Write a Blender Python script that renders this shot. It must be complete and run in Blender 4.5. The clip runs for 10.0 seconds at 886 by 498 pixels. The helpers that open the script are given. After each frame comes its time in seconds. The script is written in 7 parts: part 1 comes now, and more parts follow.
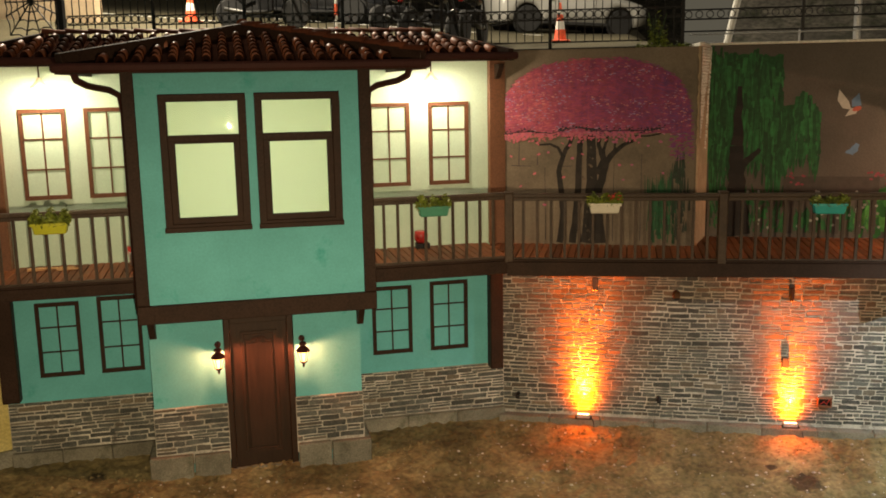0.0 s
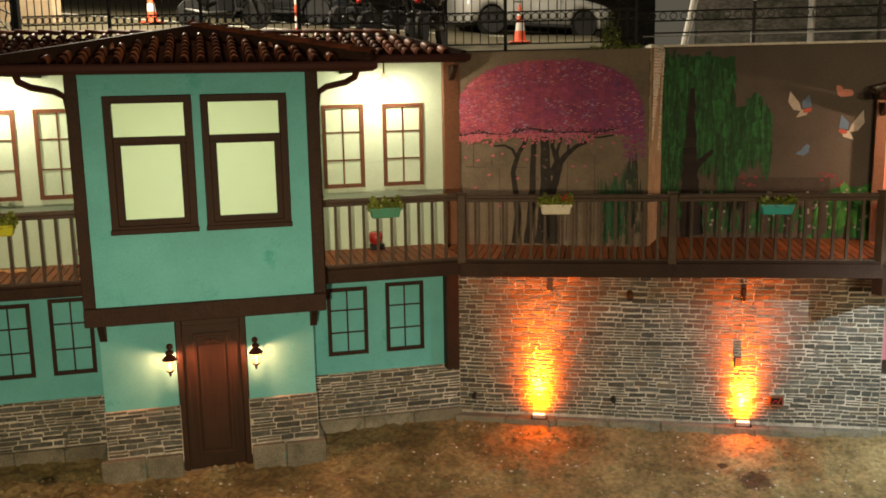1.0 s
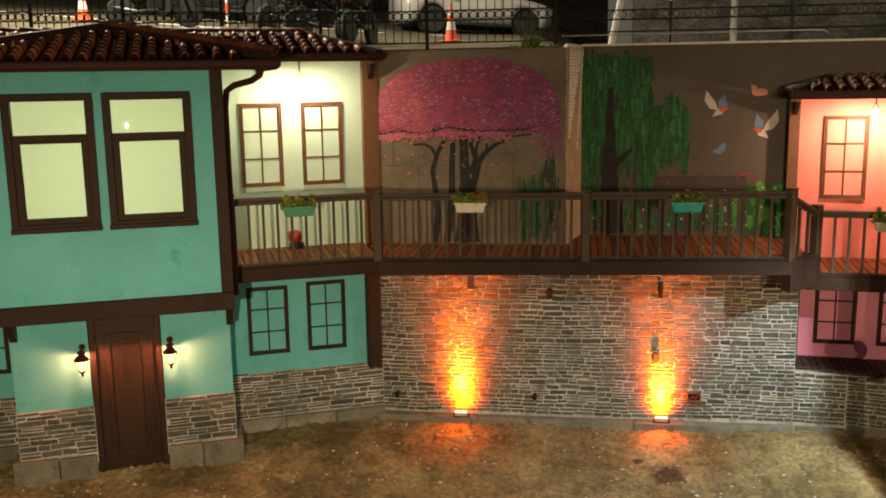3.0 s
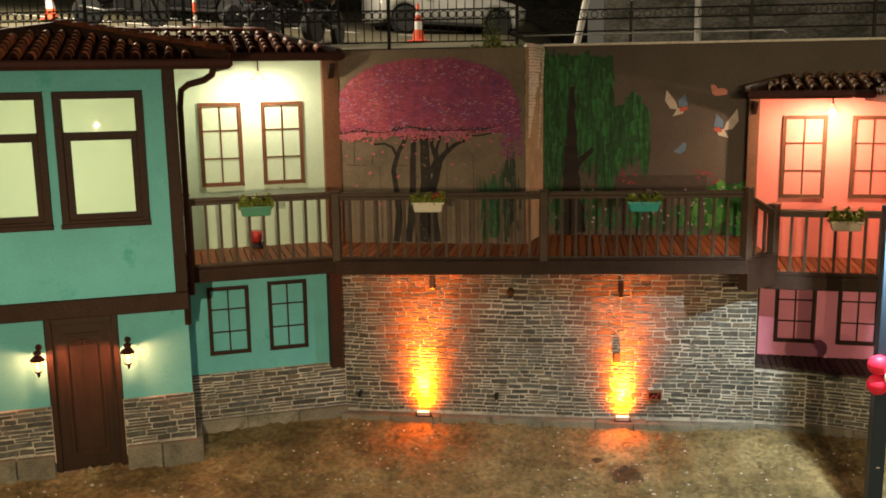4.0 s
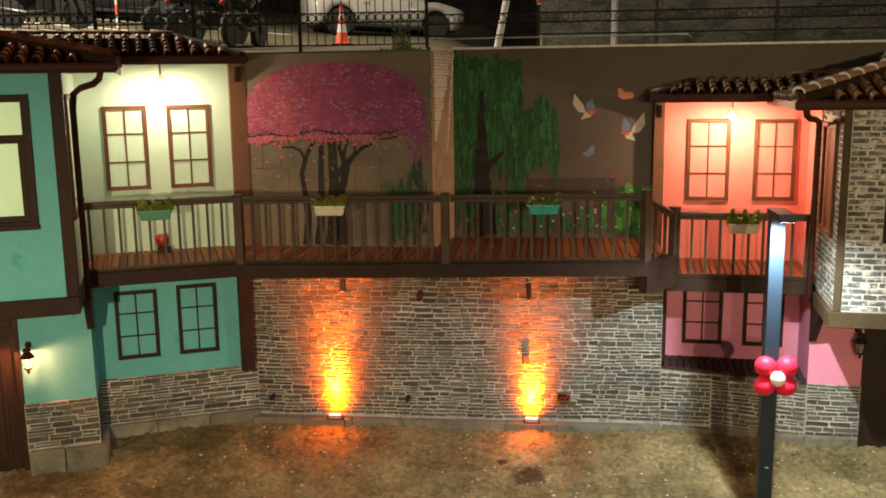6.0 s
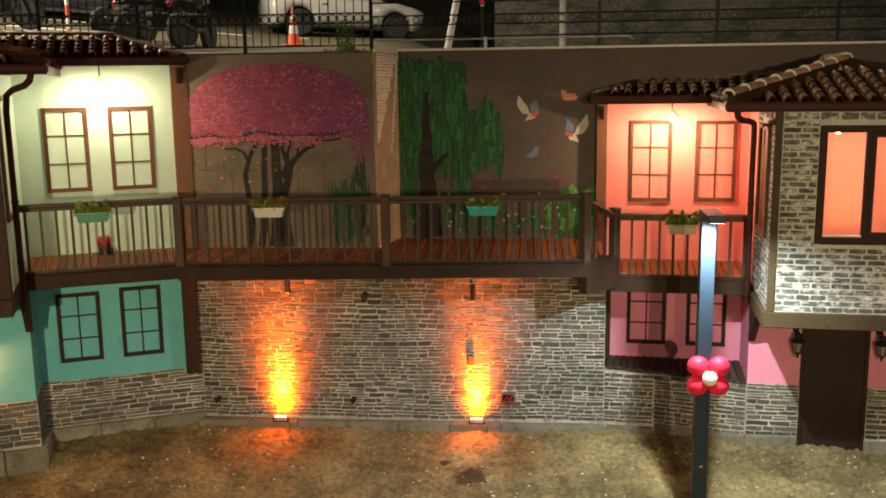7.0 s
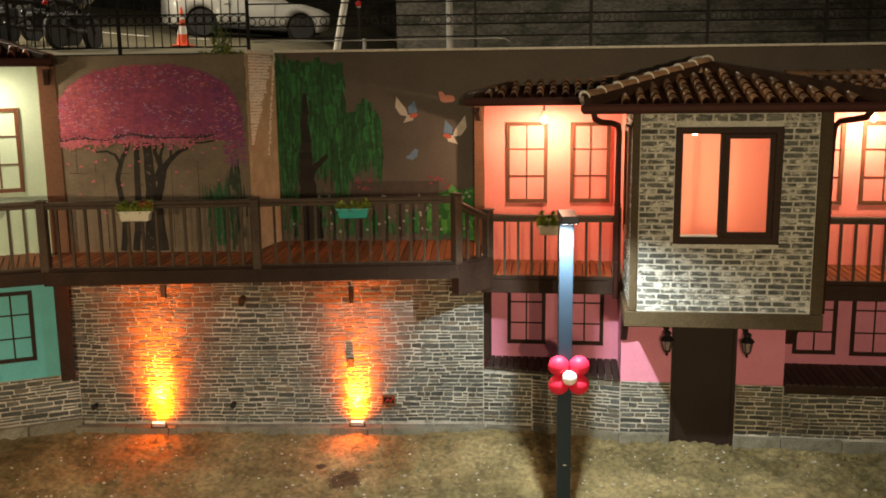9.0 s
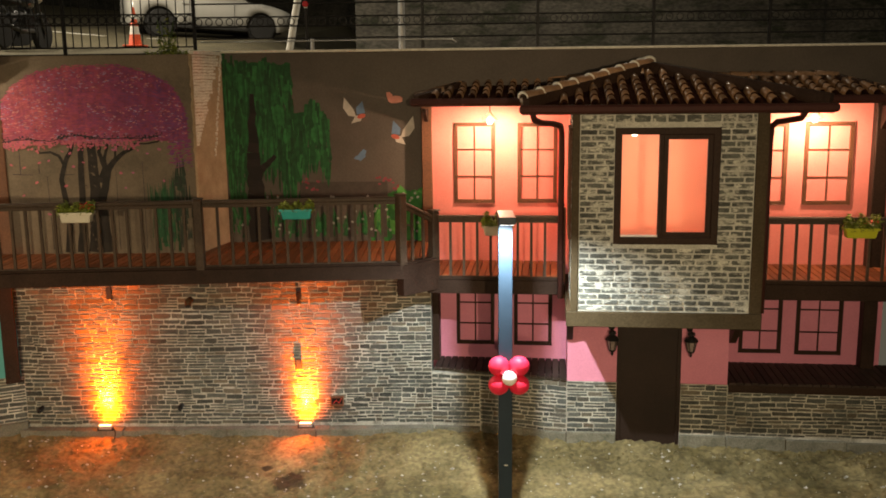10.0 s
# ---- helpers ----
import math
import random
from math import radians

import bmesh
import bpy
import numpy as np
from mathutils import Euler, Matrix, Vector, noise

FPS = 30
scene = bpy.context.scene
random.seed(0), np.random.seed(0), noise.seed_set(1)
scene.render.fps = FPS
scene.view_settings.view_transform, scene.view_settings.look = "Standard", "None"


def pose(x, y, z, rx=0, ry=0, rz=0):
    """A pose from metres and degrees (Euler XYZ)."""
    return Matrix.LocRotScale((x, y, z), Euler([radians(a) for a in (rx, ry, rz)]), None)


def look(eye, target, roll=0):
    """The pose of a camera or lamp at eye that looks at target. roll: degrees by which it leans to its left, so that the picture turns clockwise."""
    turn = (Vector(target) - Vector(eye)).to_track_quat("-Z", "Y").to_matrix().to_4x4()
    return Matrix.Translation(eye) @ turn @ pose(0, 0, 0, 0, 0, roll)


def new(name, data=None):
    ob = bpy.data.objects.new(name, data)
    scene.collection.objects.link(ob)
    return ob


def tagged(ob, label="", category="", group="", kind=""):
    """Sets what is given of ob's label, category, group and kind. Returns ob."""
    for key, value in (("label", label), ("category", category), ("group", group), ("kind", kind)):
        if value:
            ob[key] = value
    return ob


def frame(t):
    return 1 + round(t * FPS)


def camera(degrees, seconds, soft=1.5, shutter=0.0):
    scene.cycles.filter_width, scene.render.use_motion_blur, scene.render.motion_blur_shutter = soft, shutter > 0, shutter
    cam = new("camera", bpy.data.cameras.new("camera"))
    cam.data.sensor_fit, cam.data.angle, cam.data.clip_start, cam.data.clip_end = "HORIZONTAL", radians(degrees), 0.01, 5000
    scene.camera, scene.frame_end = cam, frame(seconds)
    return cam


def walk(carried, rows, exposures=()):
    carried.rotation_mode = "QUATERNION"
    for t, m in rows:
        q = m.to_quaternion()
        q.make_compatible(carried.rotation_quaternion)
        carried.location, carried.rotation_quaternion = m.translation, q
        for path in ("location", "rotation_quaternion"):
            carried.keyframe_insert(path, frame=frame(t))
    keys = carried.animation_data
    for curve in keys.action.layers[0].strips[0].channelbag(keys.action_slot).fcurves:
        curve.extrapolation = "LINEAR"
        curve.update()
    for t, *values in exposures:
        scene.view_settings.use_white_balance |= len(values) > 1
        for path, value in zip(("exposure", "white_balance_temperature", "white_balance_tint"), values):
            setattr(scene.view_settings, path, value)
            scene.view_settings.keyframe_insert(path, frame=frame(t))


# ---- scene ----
cam = camera(51.0, 10.0, soft=1.75)
METRES, EYE, TILT, LEAN, TURN = 4.9, 5.5, 0.0, 0.0, 11.3
ROWS = [
    (0.0, 0.0, 0.0, 0.0, -0.18, -10.23, 1.02),
    (0.5, 0.0396, -0.0028, 0.0011, -0.83, -10.22, 1.0),
    (1.0, 0.0827, -0.0057, 0.0025, -1.31, -10.24, 0.97),
    (1.5, 0.1223, -0.0088, 0.0027, -1.76, -10.25, 0.95),
    (2.0, 0.166, -0.0121, 0.0024, -2.27, -10.28, 0.92),
    (2.5, 0.2058, -0.0148, 0.0006, -2.63, -10.3, 0.9),
    (4.0, 0.3387, -0.0241, -0.0055, -3.52, -10.29, 0.85),
    (4.5, 0.387, -0.0275, -0.0047, -3.78, -10.3, 0.84),
    (5.0, 0.443, -0.032, -0.0027, -4.05, -10.29, 0.82),
    (5.5, 0.4968, -0.038, -0.0008, -4.39, -10.29, 0.8),
    (7.0, 0.6735, -0.0596, 0.0026, -5.9, -10.28, 0.76),
    (7.5, 0.7264, -0.0659, 0.0026, -6.54, -10.27, 0.73),
    (8.0, 0.7852, -0.0719, 0.004, -7.27, -10.29, 0.72),
    (8.5, 0.8384, -0.0779, 0.004, -8.24, -10.29, 0.72),
    (9.0, 0.8919, -0.0842, 0.0038, -9.06, -10.29, 0.7),
    (9.5, 0.9406, -0.0918, 0.0034, -9.64, -10.28, 0.68),
    (10.0, 0.994, -0.1012, 0.0048, -10.23, -10.31, 0.66),
]
walk(cam, [(t, pose(0, 0, EYE, TILT, LEAN, TURN) @ pose(METRES * x, METRES * y, METRES * z, 90 + pitch, roll, yaw)) for t, x, y, z, yaw, pitch, roll in ROWS])

# ---- world and lights ----
world = bpy.data.worlds.new("night_sky")
scene.world = world
world.use_nodes = True
world.node_tree.nodes["Background"].inputs[0].default_value = (0.76, 0.67, 0.48, 1)
world.node_tree.nodes["Background"].inputs[1].default_value = 0.125

FT, FK, FM = pose(0, 0, 0, 0, 0, 24.2), pose(0, 0, 0, 0, 0, -5.5), pose(0, 0, 0)   # teal house, pink house, middle wall


def lamp(name, kind, energy, colour, m, radius=0.05, size=(0.2, 0.2), cone=60, blend=0.5):
    data = bpy.data.lights.new(name, kind)
    data.energy, data.color = energy, colour
    if kind == "AREA":
        data.shape, data.size, data.size_y = "RECTANGLE", size[0], size[1]
    else:
        data.shadow_soft_size = radius
    if kind == "SPOT":
        data.spot_size, data.spot_blend = radians(cone), blend
    ob = new(name, data)
    ob.matrix_world = m
    return ob


WARM, AMBER, YOLK, LED = (1.0, 0.77, 0.52), (1.0, 0.115, 0.0), (1.0, 0.36, 0.08), (0.90, 0.97, 0.95)
# pendant lamps under the eaves
for F, u, d, z, c, e in ((FT, -2.33, 13.1, 5.50, WARM, 90), (FT, 2.86, 13.06, 5.50, WARM, 98),
                         (FK, 3.92, 14.5, 4.93, (1.0, 0.62, 0.38), 165), (FK, 8.48, 14.6, 4.92, (1.0, 0.62, 0.38), 165)):
    lamp("pendant_light", "POINT", e, c, F @ pose(u, d, z), 0.06)
# lanterns beside the teal door
for u in (-0.29, 0.86):
    lamp("lantern_light", "POINT", 48, (1.0, 0.235, 0.092), FT @ pose(u, 12.58, 1.822), 0.02)
# amber floodlights at the foot of the stone wall: a narrow upright beam inside wider ones
for x, y in ((-0.6, 13.90), (2.46, 13.96)):
    for name, energy, colour, cone, lean, up in (("flood_beam", 6800, AMBER, 41, 0.14, 2.6), ("flood_wide", 2300, AMBER, 74, 0.15, 1.4), ("flood_core", 950, YOLK, 40, 0.13, 0.45), ("flood_low", 420, AMBER, 120, 0.2, 0.45), ("flood_rim", 120, AMBER, 160, 0.2, 0.2)):
        lamp(name, "SPOT", energy, colour, look((x, y, 0.40), (x, y + lean, 0.40 + up)), 0.05, cone=cone, blend=1.0)
    lamp("flood_back", "SPOT", 52, (1.0, 0.125, 0.0), look((x, y - 0.15, 0.53), (x, y - 0.6, 0.15)), 0.05, cone=155, blend=1.0)
# head of the street lamp
lamp("street_lamp_light", "SPOT", 840, LED, look((5.39, 11.17, 3.845), (5.10, 11.12, 0)), 0.025, cone=167, blend=0.65)
# rooms behind the lit bay windows
lamp("room_light", "AREA", 35, (1.0, 0.97, 0.95), FT @ pose(0.28, 13.2, 4.4, 90, 0, 0), size=(2.3, 2.2))
lamp("room_light", "POINT", 48, (1.0, 0.78, 0.62), FK @ pose(6.24, 13.3, 4.96), 0.04)
# masts behind the camera and over the upper car park
for x, y, z, e, tx, ty, tz in ((-0.2, 0.6, 4.6, 3400, -4.9, 11.5, 0.1), (4.3, -4.0, 5.2, 1600, 2.8, 13.5, 2.4), (6.3, -4.0, 5.6, 3400, 7.2, 13.8, 2.0)):
    lamp("mast_light", "SPOT", e, (1.0, 0.735, 0.43), look((x, y, z), (tx, ty, tz)), 0.03, cone=54 if y < 0 else 76, blend=1.0)
for x, y, z, e, tx, ty, cone in ((-9.0, 16.6, 11.0, 5200, -8, 17.5, 150), (6.5, 18.5, 11, 720, 6.5, 19, 140), (-0.6, 18.6, 12, 1500, -1.2, 20.0, 110)):
    lamp("car_park_light", "SPOT", e, (1.0, 0.86, 0.64), look((x, y, z), (tx, ty, 6.2)), 0.2, cone=cone, blend=0.7)


# ---- materials ----
def surf(name, c1, c2, scale=2.0, rough=0.7, bump=0.15, fine=60.0, metal=0.0, stretch=(1, 1, 1), rnd="", spread=0.2, fleck=0.25, coat=0.0, spec=0.5, warm=None, patch=None):
    """A painted, wooden or mineral surface: large blotches from c1 to c2, fine grain, relief, and a change from piece to piece."""
    m = bpy.data.materials.new(name)
    m.use_nodes = True
    nt = m.node_tree
    N, L = nt.nodes.new, nt.links.new
    b = nt.nodes["Principled BSDF"]
    geo = N("ShaderNodeNewGeometry")
    mp = N("ShaderNodeMapping")
    mp.inputs["Scale"].default_value = stretch
    L(geo.outputs["Position"], mp.inputs["Vector"])
    n1, n2 = N("ShaderNodeTexNoise"), N("ShaderNodeTexNoise")
    n1.inputs["Scale"].default_value, n1.inputs["Detail"].default_value, n1.inputs["Roughness"].default_value = scale, 6, 0.62
    n2.inputs["Scale"].default_value, n2.inputs["Detail"].default_value = fine, 3
    L(mp.outputs[0], n1.inputs["Vector"]), L(mp.outputs[0], n2.inputs["Vector"])
    r = N("ShaderNodeValToRGB")
    r.color_ramp.elements[0].position, r.color_ramp.elements[1].position = 0.33, 0.68
    r.color_ramp.elements[0].color, r.color_ramp.elements[1].color = (*c1, 1), (*c2, 1)
    L(n1.outputs[0], r.inputs[0])
    colour = r.outputs[0]
    if patch:      # (colour, scale, from, to): ragged patches of another tone
        n3, k3, mix = N("ShaderNodeTexNoise"), N("ShaderNodeMapRange"), N("ShaderNodeMix")
        n3.inputs["Scale"].default_value, n3.inputs["Detail"].default_value, n3.inputs["Roughness"].default_value = patch[1], 7, 0.68
        k3.inputs[1].default_value, k3.inputs[2].default_value = patch[2], patch[3]
        mix.data_type = "RGBA"
        L(mp.outputs[0], n3.inputs["Vector"]), L(n3.outputs[0], k3.inputs[0]), L(k3.outputs[0], mix.inputs["Factor"]), L(colour, mix.inputs["A"])
        mix.inputs["B"].default_value = (*patch[0], 1)
        colour = mix.outputs["Result"]
    if warm:       # now and then a piece of a warmer tone
        src = N("ShaderNodeObjectInfo").outputs["Random"] if rnd == "object" else geo.outputs["Random Per Island"]
        m7, fr, k4, mix = N("ShaderNodeMath"), N("ShaderNodeMath"), N("ShaderNodeMapRange"), N("ShaderNodeMix")
        m7.operation, fr.operation, mix.data_type = "MULTIPLY", "FRACT", "RGBA"
        m7.inputs[1].default_value = 7.31
        k4.inputs[1].default_value, k4.inputs[2].default_value = 0.68, 1.0
        L(src, m7.inputs[0]), L(m7.outputs[0], fr.inputs[0]), L(fr.outputs[0], k4.inputs[0]), L(k4.outputs[0], mix.inputs["Factor"]), L(colour, mix.inputs["A"])
        mix.inputs["B"].default_value = (*warm, 1)
        colour = mix.outputs["Result"]
    hs = N("ShaderNodeHueSaturation")
    L(colour, hs.inputs["Color"])
    v = N("ShaderNodeMapRange")
    v.inputs[1].default_value, v.inputs[2].default_value = 0.3, 0.7
    v.inputs[3].default_value, v.inputs[4].default_value = 1 - fleck, 1 + fleck
    L(n2.outputs[0], v.inputs[0])
    value = v.outputs[0]
    if rnd:
        src = N("ShaderNodeObjectInfo").outputs["Random"] if rnd == "object" else geo.outputs["Random Per Island"]
        w, mu = N("ShaderNodeMapRange"), N("ShaderNodeMath")
        w.inputs[3].default_value, w.inputs[4].default_value = 1 - spread, 1 + spread
        L(src, w.inputs[0])
        mu.operation = "MULTIPLY"
        L(value, mu.inputs[0]), L(w.outputs[0], mu.inputs[1])
        value = mu.outputs[0]
    L(value, hs.inputs["Value"])
    L(hs.outputs[0], b.inputs["Base Color"])
    q = N("ShaderNodeMapRange")
    q.inputs[3].default_value, q.inputs[4].default_value = max(rough - 0.12, 0.03), min(rough + 0.12, 1)
    L(n1.outputs[0], q.inputs[0]), L(q.outputs[0], b.inputs["Roughness"])
    b.inputs["Metallic"].default_value, b.inputs["Coat Weight"].default_value = metal, coat
    b.inputs["Specular IOR Level"].default_value, b.inputs["Coat Roughness"].default_value = spec, 0.09
    if bump:
        ad, bu = N("ShaderNodeMath"), N("ShaderNodeBump")
        ad.operation = "ADD"
        L(n1.outputs[0], ad.inputs[0]), L(n2.outputs[0], ad.inputs[1])
        bu.inputs["Strength"].default_value, bu.inputs["Distance"].default_value = bump, 0.02
        L(ad.outputs[0], bu.inputs["Height"]), L(bu.outputs[0], b.inputs["Normal"])
    return m


def glow(name, colour, strength):
    m = bpy.data.materials.new(name)
    m.use_nodes = True
    b = m.node_tree.nodes["Principled BSDF"]
    b.inputs["Base Color"].default_value, b.inputs["Emission Color"].default_value = (*colour, 1), (*colour, 1)
    b.inputs["Emission Strength"].default_value = strength
    return m


def glass(name, tint=(1, 1, 1), rough=0.0):
    m = bpy.data.materials.new(name)
    m.use_nodes = True
    b = m.node_tree.nodes["Principled BSDF"]
    b.inputs["Base Color"].default_value, b.inputs["Roughness"].default_value = (*tint, 1), rough
    b.inputs["Transmission Weight"].default_value, b.inputs["IOR"].default_value = 1.0, 1.45
    return m


def dabs(name, colours, spread=0.15, gradient=None):
    """Brush strokes of mural paint: each stroke takes one of the colours; gradient (x0, x1) turns them from the first half of the list to the second along x."""
    m = bpy.data.materials.new(name)
    m.use_nodes = True
    nt = m.node_tree
    N, L = nt.nodes.new, nt.links.new
    geo, r, hs = N("ShaderNodeNewGeometry"), N("ShaderNodeValToRGB"), N("ShaderNodeHueSaturation")
    r.color_ramp.interpolation = "LINEAR"
    while len(r.color_ramp.elements) < len(colours):
        r.color_ramp.elements.new(0.5)
    for i, (e, c) in enumerate(zip(r.color_ramp.elements, colours)):
        e.position = i / (len(colours) - 1)
        e.color = (*c, 1)
    fac = geo.outputs["Random Per Island"]
    if gradient:
        xyz, g, ad, cl, ac = N("ShaderNodeSeparateXYZ"), N("ShaderNodeMapRange"), N("ShaderNodeMath"), N("ShaderNodeTexNoise"), N("ShaderNodeMath")
        L(geo.outputs["Position"], xyz.inputs[0]), L(xyz.outputs[0], g.inputs[0])
        g.inputs[1].default_value, g.inputs[2].default_value = gradient
        g.inputs[3].default_value, g.inputs[4].default_value = -0.40, 0.20
        cl.inputs["Scale"].default_value, cl.inputs["Detail"].default_value = 2.2, 3
        L(geo.outputs["Position"], cl.inputs["Vector"])
        ad.operation = ac.operation = "MULTIPLY_ADD"
        ad.inputs[1].default_value, ac.inputs[1].default_value = 0.42, 0.85
        L(fac, ad.inputs[0]), L(g.outputs[0], ad.inputs[2])
        L(cl.outputs[0], ac.inputs[0]), L(ad.outputs[0], ac.inputs[2])
        fac = ac.outputs[0]
    L(fac, r.inputs[0]), L(r.outputs[0], hs.inputs["Color"])
    n, v = N("ShaderNodeTexNoise"), N("ShaderNodeMapRange")
    n.inputs["Scale"].default_value, n.inputs["Detail"].default_value = 14, 5
    L(geo.outputs["Position"], n.inputs["Vector"]), L(n.outputs[0], v.inputs[0])
    v.inputs[3].default_value, v.inputs[4].default_value = 1 - 2 * spread, 1 + 2 * spread
    L(v.outputs[0], hs.inputs["Value"])
    b = nt.nodes["Principled BSDF"]
    L(hs.outputs[0], b.inputs["Base Color"])
    b.inputs["Roughness"].default_value = 0.75
    return m


TEAL = surf("teal_plaster", (0.104, 0.415, 0.435), (0.140, 0.505, 0.53), 1.3, 0.75, 0.06, 45, fleck=0.06, patch=((0.062, 0.39, 0.385), 1.9, 0.60, 0.70))
MINT = surf("mint_plaster", (0.49, 0.66, 0.53), (0.57, 0.72, 0.59), 1.5, 0.8, 0.06, 45, fleck=0.05)
PINK = surf("rose_plaster", (0.62, 0.22, 0.315), (0.70, 0.265, 0.375), 1.5, 0.8, 0.06, 45, fleck=0.05)
SALMON = surf("salmon_plaster", (0.80, 0.235, 0.20), (0.86, 0.28, 0.24), 1.5, 0.8, 0.06, 45, fleck=0.05)
ROOM_G = surf("pale_green_room_paint", (0.70, 0.74, 0.58), (0.73, 0.77, 0.62), 0.8, 0.85, 0.03, 30, fleck=0.02)
ROOM_P = surf("coral_room_paint", (0.84, 0.41, 0.29), (0.88, 0.45, 0.32), 0.8, 0.85, 0.03, 30, fleck=0.02)
YELLOW = surf("yellow_render", (0.50, 0.42, 0.14), (0.60, 0.52, 0.2), 2, 0.85, 0.3, 30, fleck=0.2)
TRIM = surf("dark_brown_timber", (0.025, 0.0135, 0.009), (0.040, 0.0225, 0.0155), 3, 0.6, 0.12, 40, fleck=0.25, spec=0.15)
BEAM = surf("olive_brown_timber", (0.050, 0.036, 0.018), (0.072, 0.052, 0.028), 3, 0.6, 0.12, 40, fleck=0.2, spec=0.15)
# the next two browns are lightened and warmed to paint in lamplight
WINWOOD = surf("lamp_lit_window_timber", (0.095, 0.038, 0.018), (0.145, 0.060, 0.030), 3, 0.55, 0.1, 40, fleck=0.2, spec=0.25)
POST = surf("lamp_lightened_chestnut_timber", (0.135, 0.052, 0.022), (0.19, 0.077, 0.034), 3, 0.55, 0.12, 40, fleck=0.2)
RAIL = surf("umber_rail_timber", (0.046, 0.030, 0.020), (0.082, 0.054, 0.036), 4, 0.55, 0.12, 50, rnd="object", spread=0.2, spec=0.3)
DECK = surf("red_brown_decking", (0.155, 0.048, 0.018), (0.24, 0.082, 0.031), 5, 0.55, 0.2, 70, rnd="object", spread=0.38, fleck=0.3, spec=0.25)
LEDGE = surf("dark_ledge_board", (0.035, 0.024, 0.02), (0.06, 0.042, 0.034), 5, 0.65, 0.2, 60, rnd="object", spread=0.3, spec=0.2)
DOOR_T = surf("mahogany_door", (0.022, 0.0118, 0.0064), (0.037, 0.0195, 0.0105), 3, 0.5, 0.08, 40, stretch=(6, 6, 0.7), fleck=0.15, spec=0.3)
DOOR_P = surf("plain_dark_door", (0.018, 0.010, 0.0075), (0.028, 0.016, 0.012), 2, 0.55, 0.06, 40, fleck=0.15, spec=0.25)
STONE = surf("grey_slate_stone", (0.046, 0.054, 0.051), (0.108, 0.114, 0.100), 9, 0.8, 0.16, 70, rnd="object", spread=0.42, fleck=0.35, warm=(0.125, 0.106, 0.076), patch=((0.19, 0.18, 0.15), 6.0, 0.60, 0.80))
STONE_J = surf("grey_slate_stone_joined", (0.046, 0.054, 0.051), (0.108, 0.114, 0.100), 9, 0.8, 0.16, 70, rnd="island", spread=0.42, fleck=0.35, warm=(0.125, 0.106, 0.076), patch=((0.19, 0.18, 0.15), 6.0, 0.60, 0.80))
MORTAR = surf("pale_mortar", (0.26, 0.25, 0.205), (0.62, 0.60, 0.52), 2.2, 0.9, 0.25, 60, patch=((0.10, 0.096, 0.08), 4.5, 0.53, 0.70))
BRICK = surf("charcoal_brick", (0.060, 0.066, 0.058), (0.135, 0.142, 0.125), 11, 0.8, 0.5, 60, rnd="object", spread=0.4, stretch=(0.7, 0.7, 1.5), patch=((0.48, 0.48, 0.42), 8.5, 0.50, 0.60))
WHITE_MORTAR = surf("white_mortar", (0.44, 0.44, 0.39), (0.58, 0.58, 0.52), 4, 0.9, 0.4, 60, patch=((0.26, 0.26, 0.22), 9, 0.58, 0.7))
CONCRETE = surf("grey_concrete", (0.135, 0.130, 0.098), (0.235, 0.226, 0.175), 2.5, 0.85, 0.3, 50, rnd="object", spread=0.2, patch=((0.075, 0.078, 0.050), 3.5, 0.52, 0.72))
SOIL = surf("bare_soil", (0.112, 0.088, 0.030), (0.320, 0.258, 0.122), 1.1, 0.9, 1.0, 13, fleck=0.38, patch=((0.062, 0.048, 0.014), 1.5, 0.48, 0.74))
PEBBLE = surf("pale_pebbles", (0.35, 0.32, 0.26), (0.6, 0.57, 0.5), 5, 0.8, 0.2, 40, rnd="island", spread=0.4)
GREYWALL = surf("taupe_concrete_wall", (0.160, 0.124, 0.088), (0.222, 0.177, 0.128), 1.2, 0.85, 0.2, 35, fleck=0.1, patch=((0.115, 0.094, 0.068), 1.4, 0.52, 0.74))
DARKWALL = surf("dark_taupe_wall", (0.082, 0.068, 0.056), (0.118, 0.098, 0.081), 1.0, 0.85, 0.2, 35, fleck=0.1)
TANPLASTER = surf("pale_tan_plaster", (0.36, 0.265, 0.165), (0.48, 0.37, 0.24), 4, 0.85, 0.4, 50, fleck=0.15)
# very pale, so that the coping's lit top is in its colour
COPING = surf("pale_lightened_edge", (0.66, 0.63, 0.54), (0.82, 0.79, 0.70), 6, 0.85, 0.4, 60)
TILE = surf("glazed_red_brown_tile", (0.125, 0.038, 0.015), (0.29, 0.095, 0.038), 6, 0.46, 0.10, 60, rnd="object", spread=0.45, spec=0.55)
CAP_R = surf("red_brown_ridge_clay", (0.09, 0.026, 0.012), (0.16, 0.05, 0.022), 6, 0.6, 0.15, 60, rnd="object", spread=0.3, spec=0.15)
TILE_P = surf("brown_clay_tile", (0.115, 0.062, 0.029), (0.26, 0.145, 0.072), 6, 0.32, 0.10, 60, rnd="object", spread=0.45, spec=0.6)
CAP_P = surf("tan_ridge_clay", (0.17, 0.092, 0.046), (0.29, 0.165, 0.085), 6, 0.5, 0.15, 60, rnd="object", spread=0.25)
TILE_J = surf("underlay_and_tile_mouth_shade", (0.020, 0.009, 0.006), (0.036, 0.016, 0.011), 3, 0.95, 0.1, 40, spec=0.0)
GUTTER = surf("brown_metal_gutter", (0.044, 0.016, 0.013), (0.062, 0.023, 0.019), 2, 0.6, 0.04, 40, fleck=0.1, spec=0.12)
IRON = surf("black_iron", (0.010, 0.010, 0.011), (0.02, 0.02, 0.021), 6, 0.5, 0.1, 60, spec=0.2)
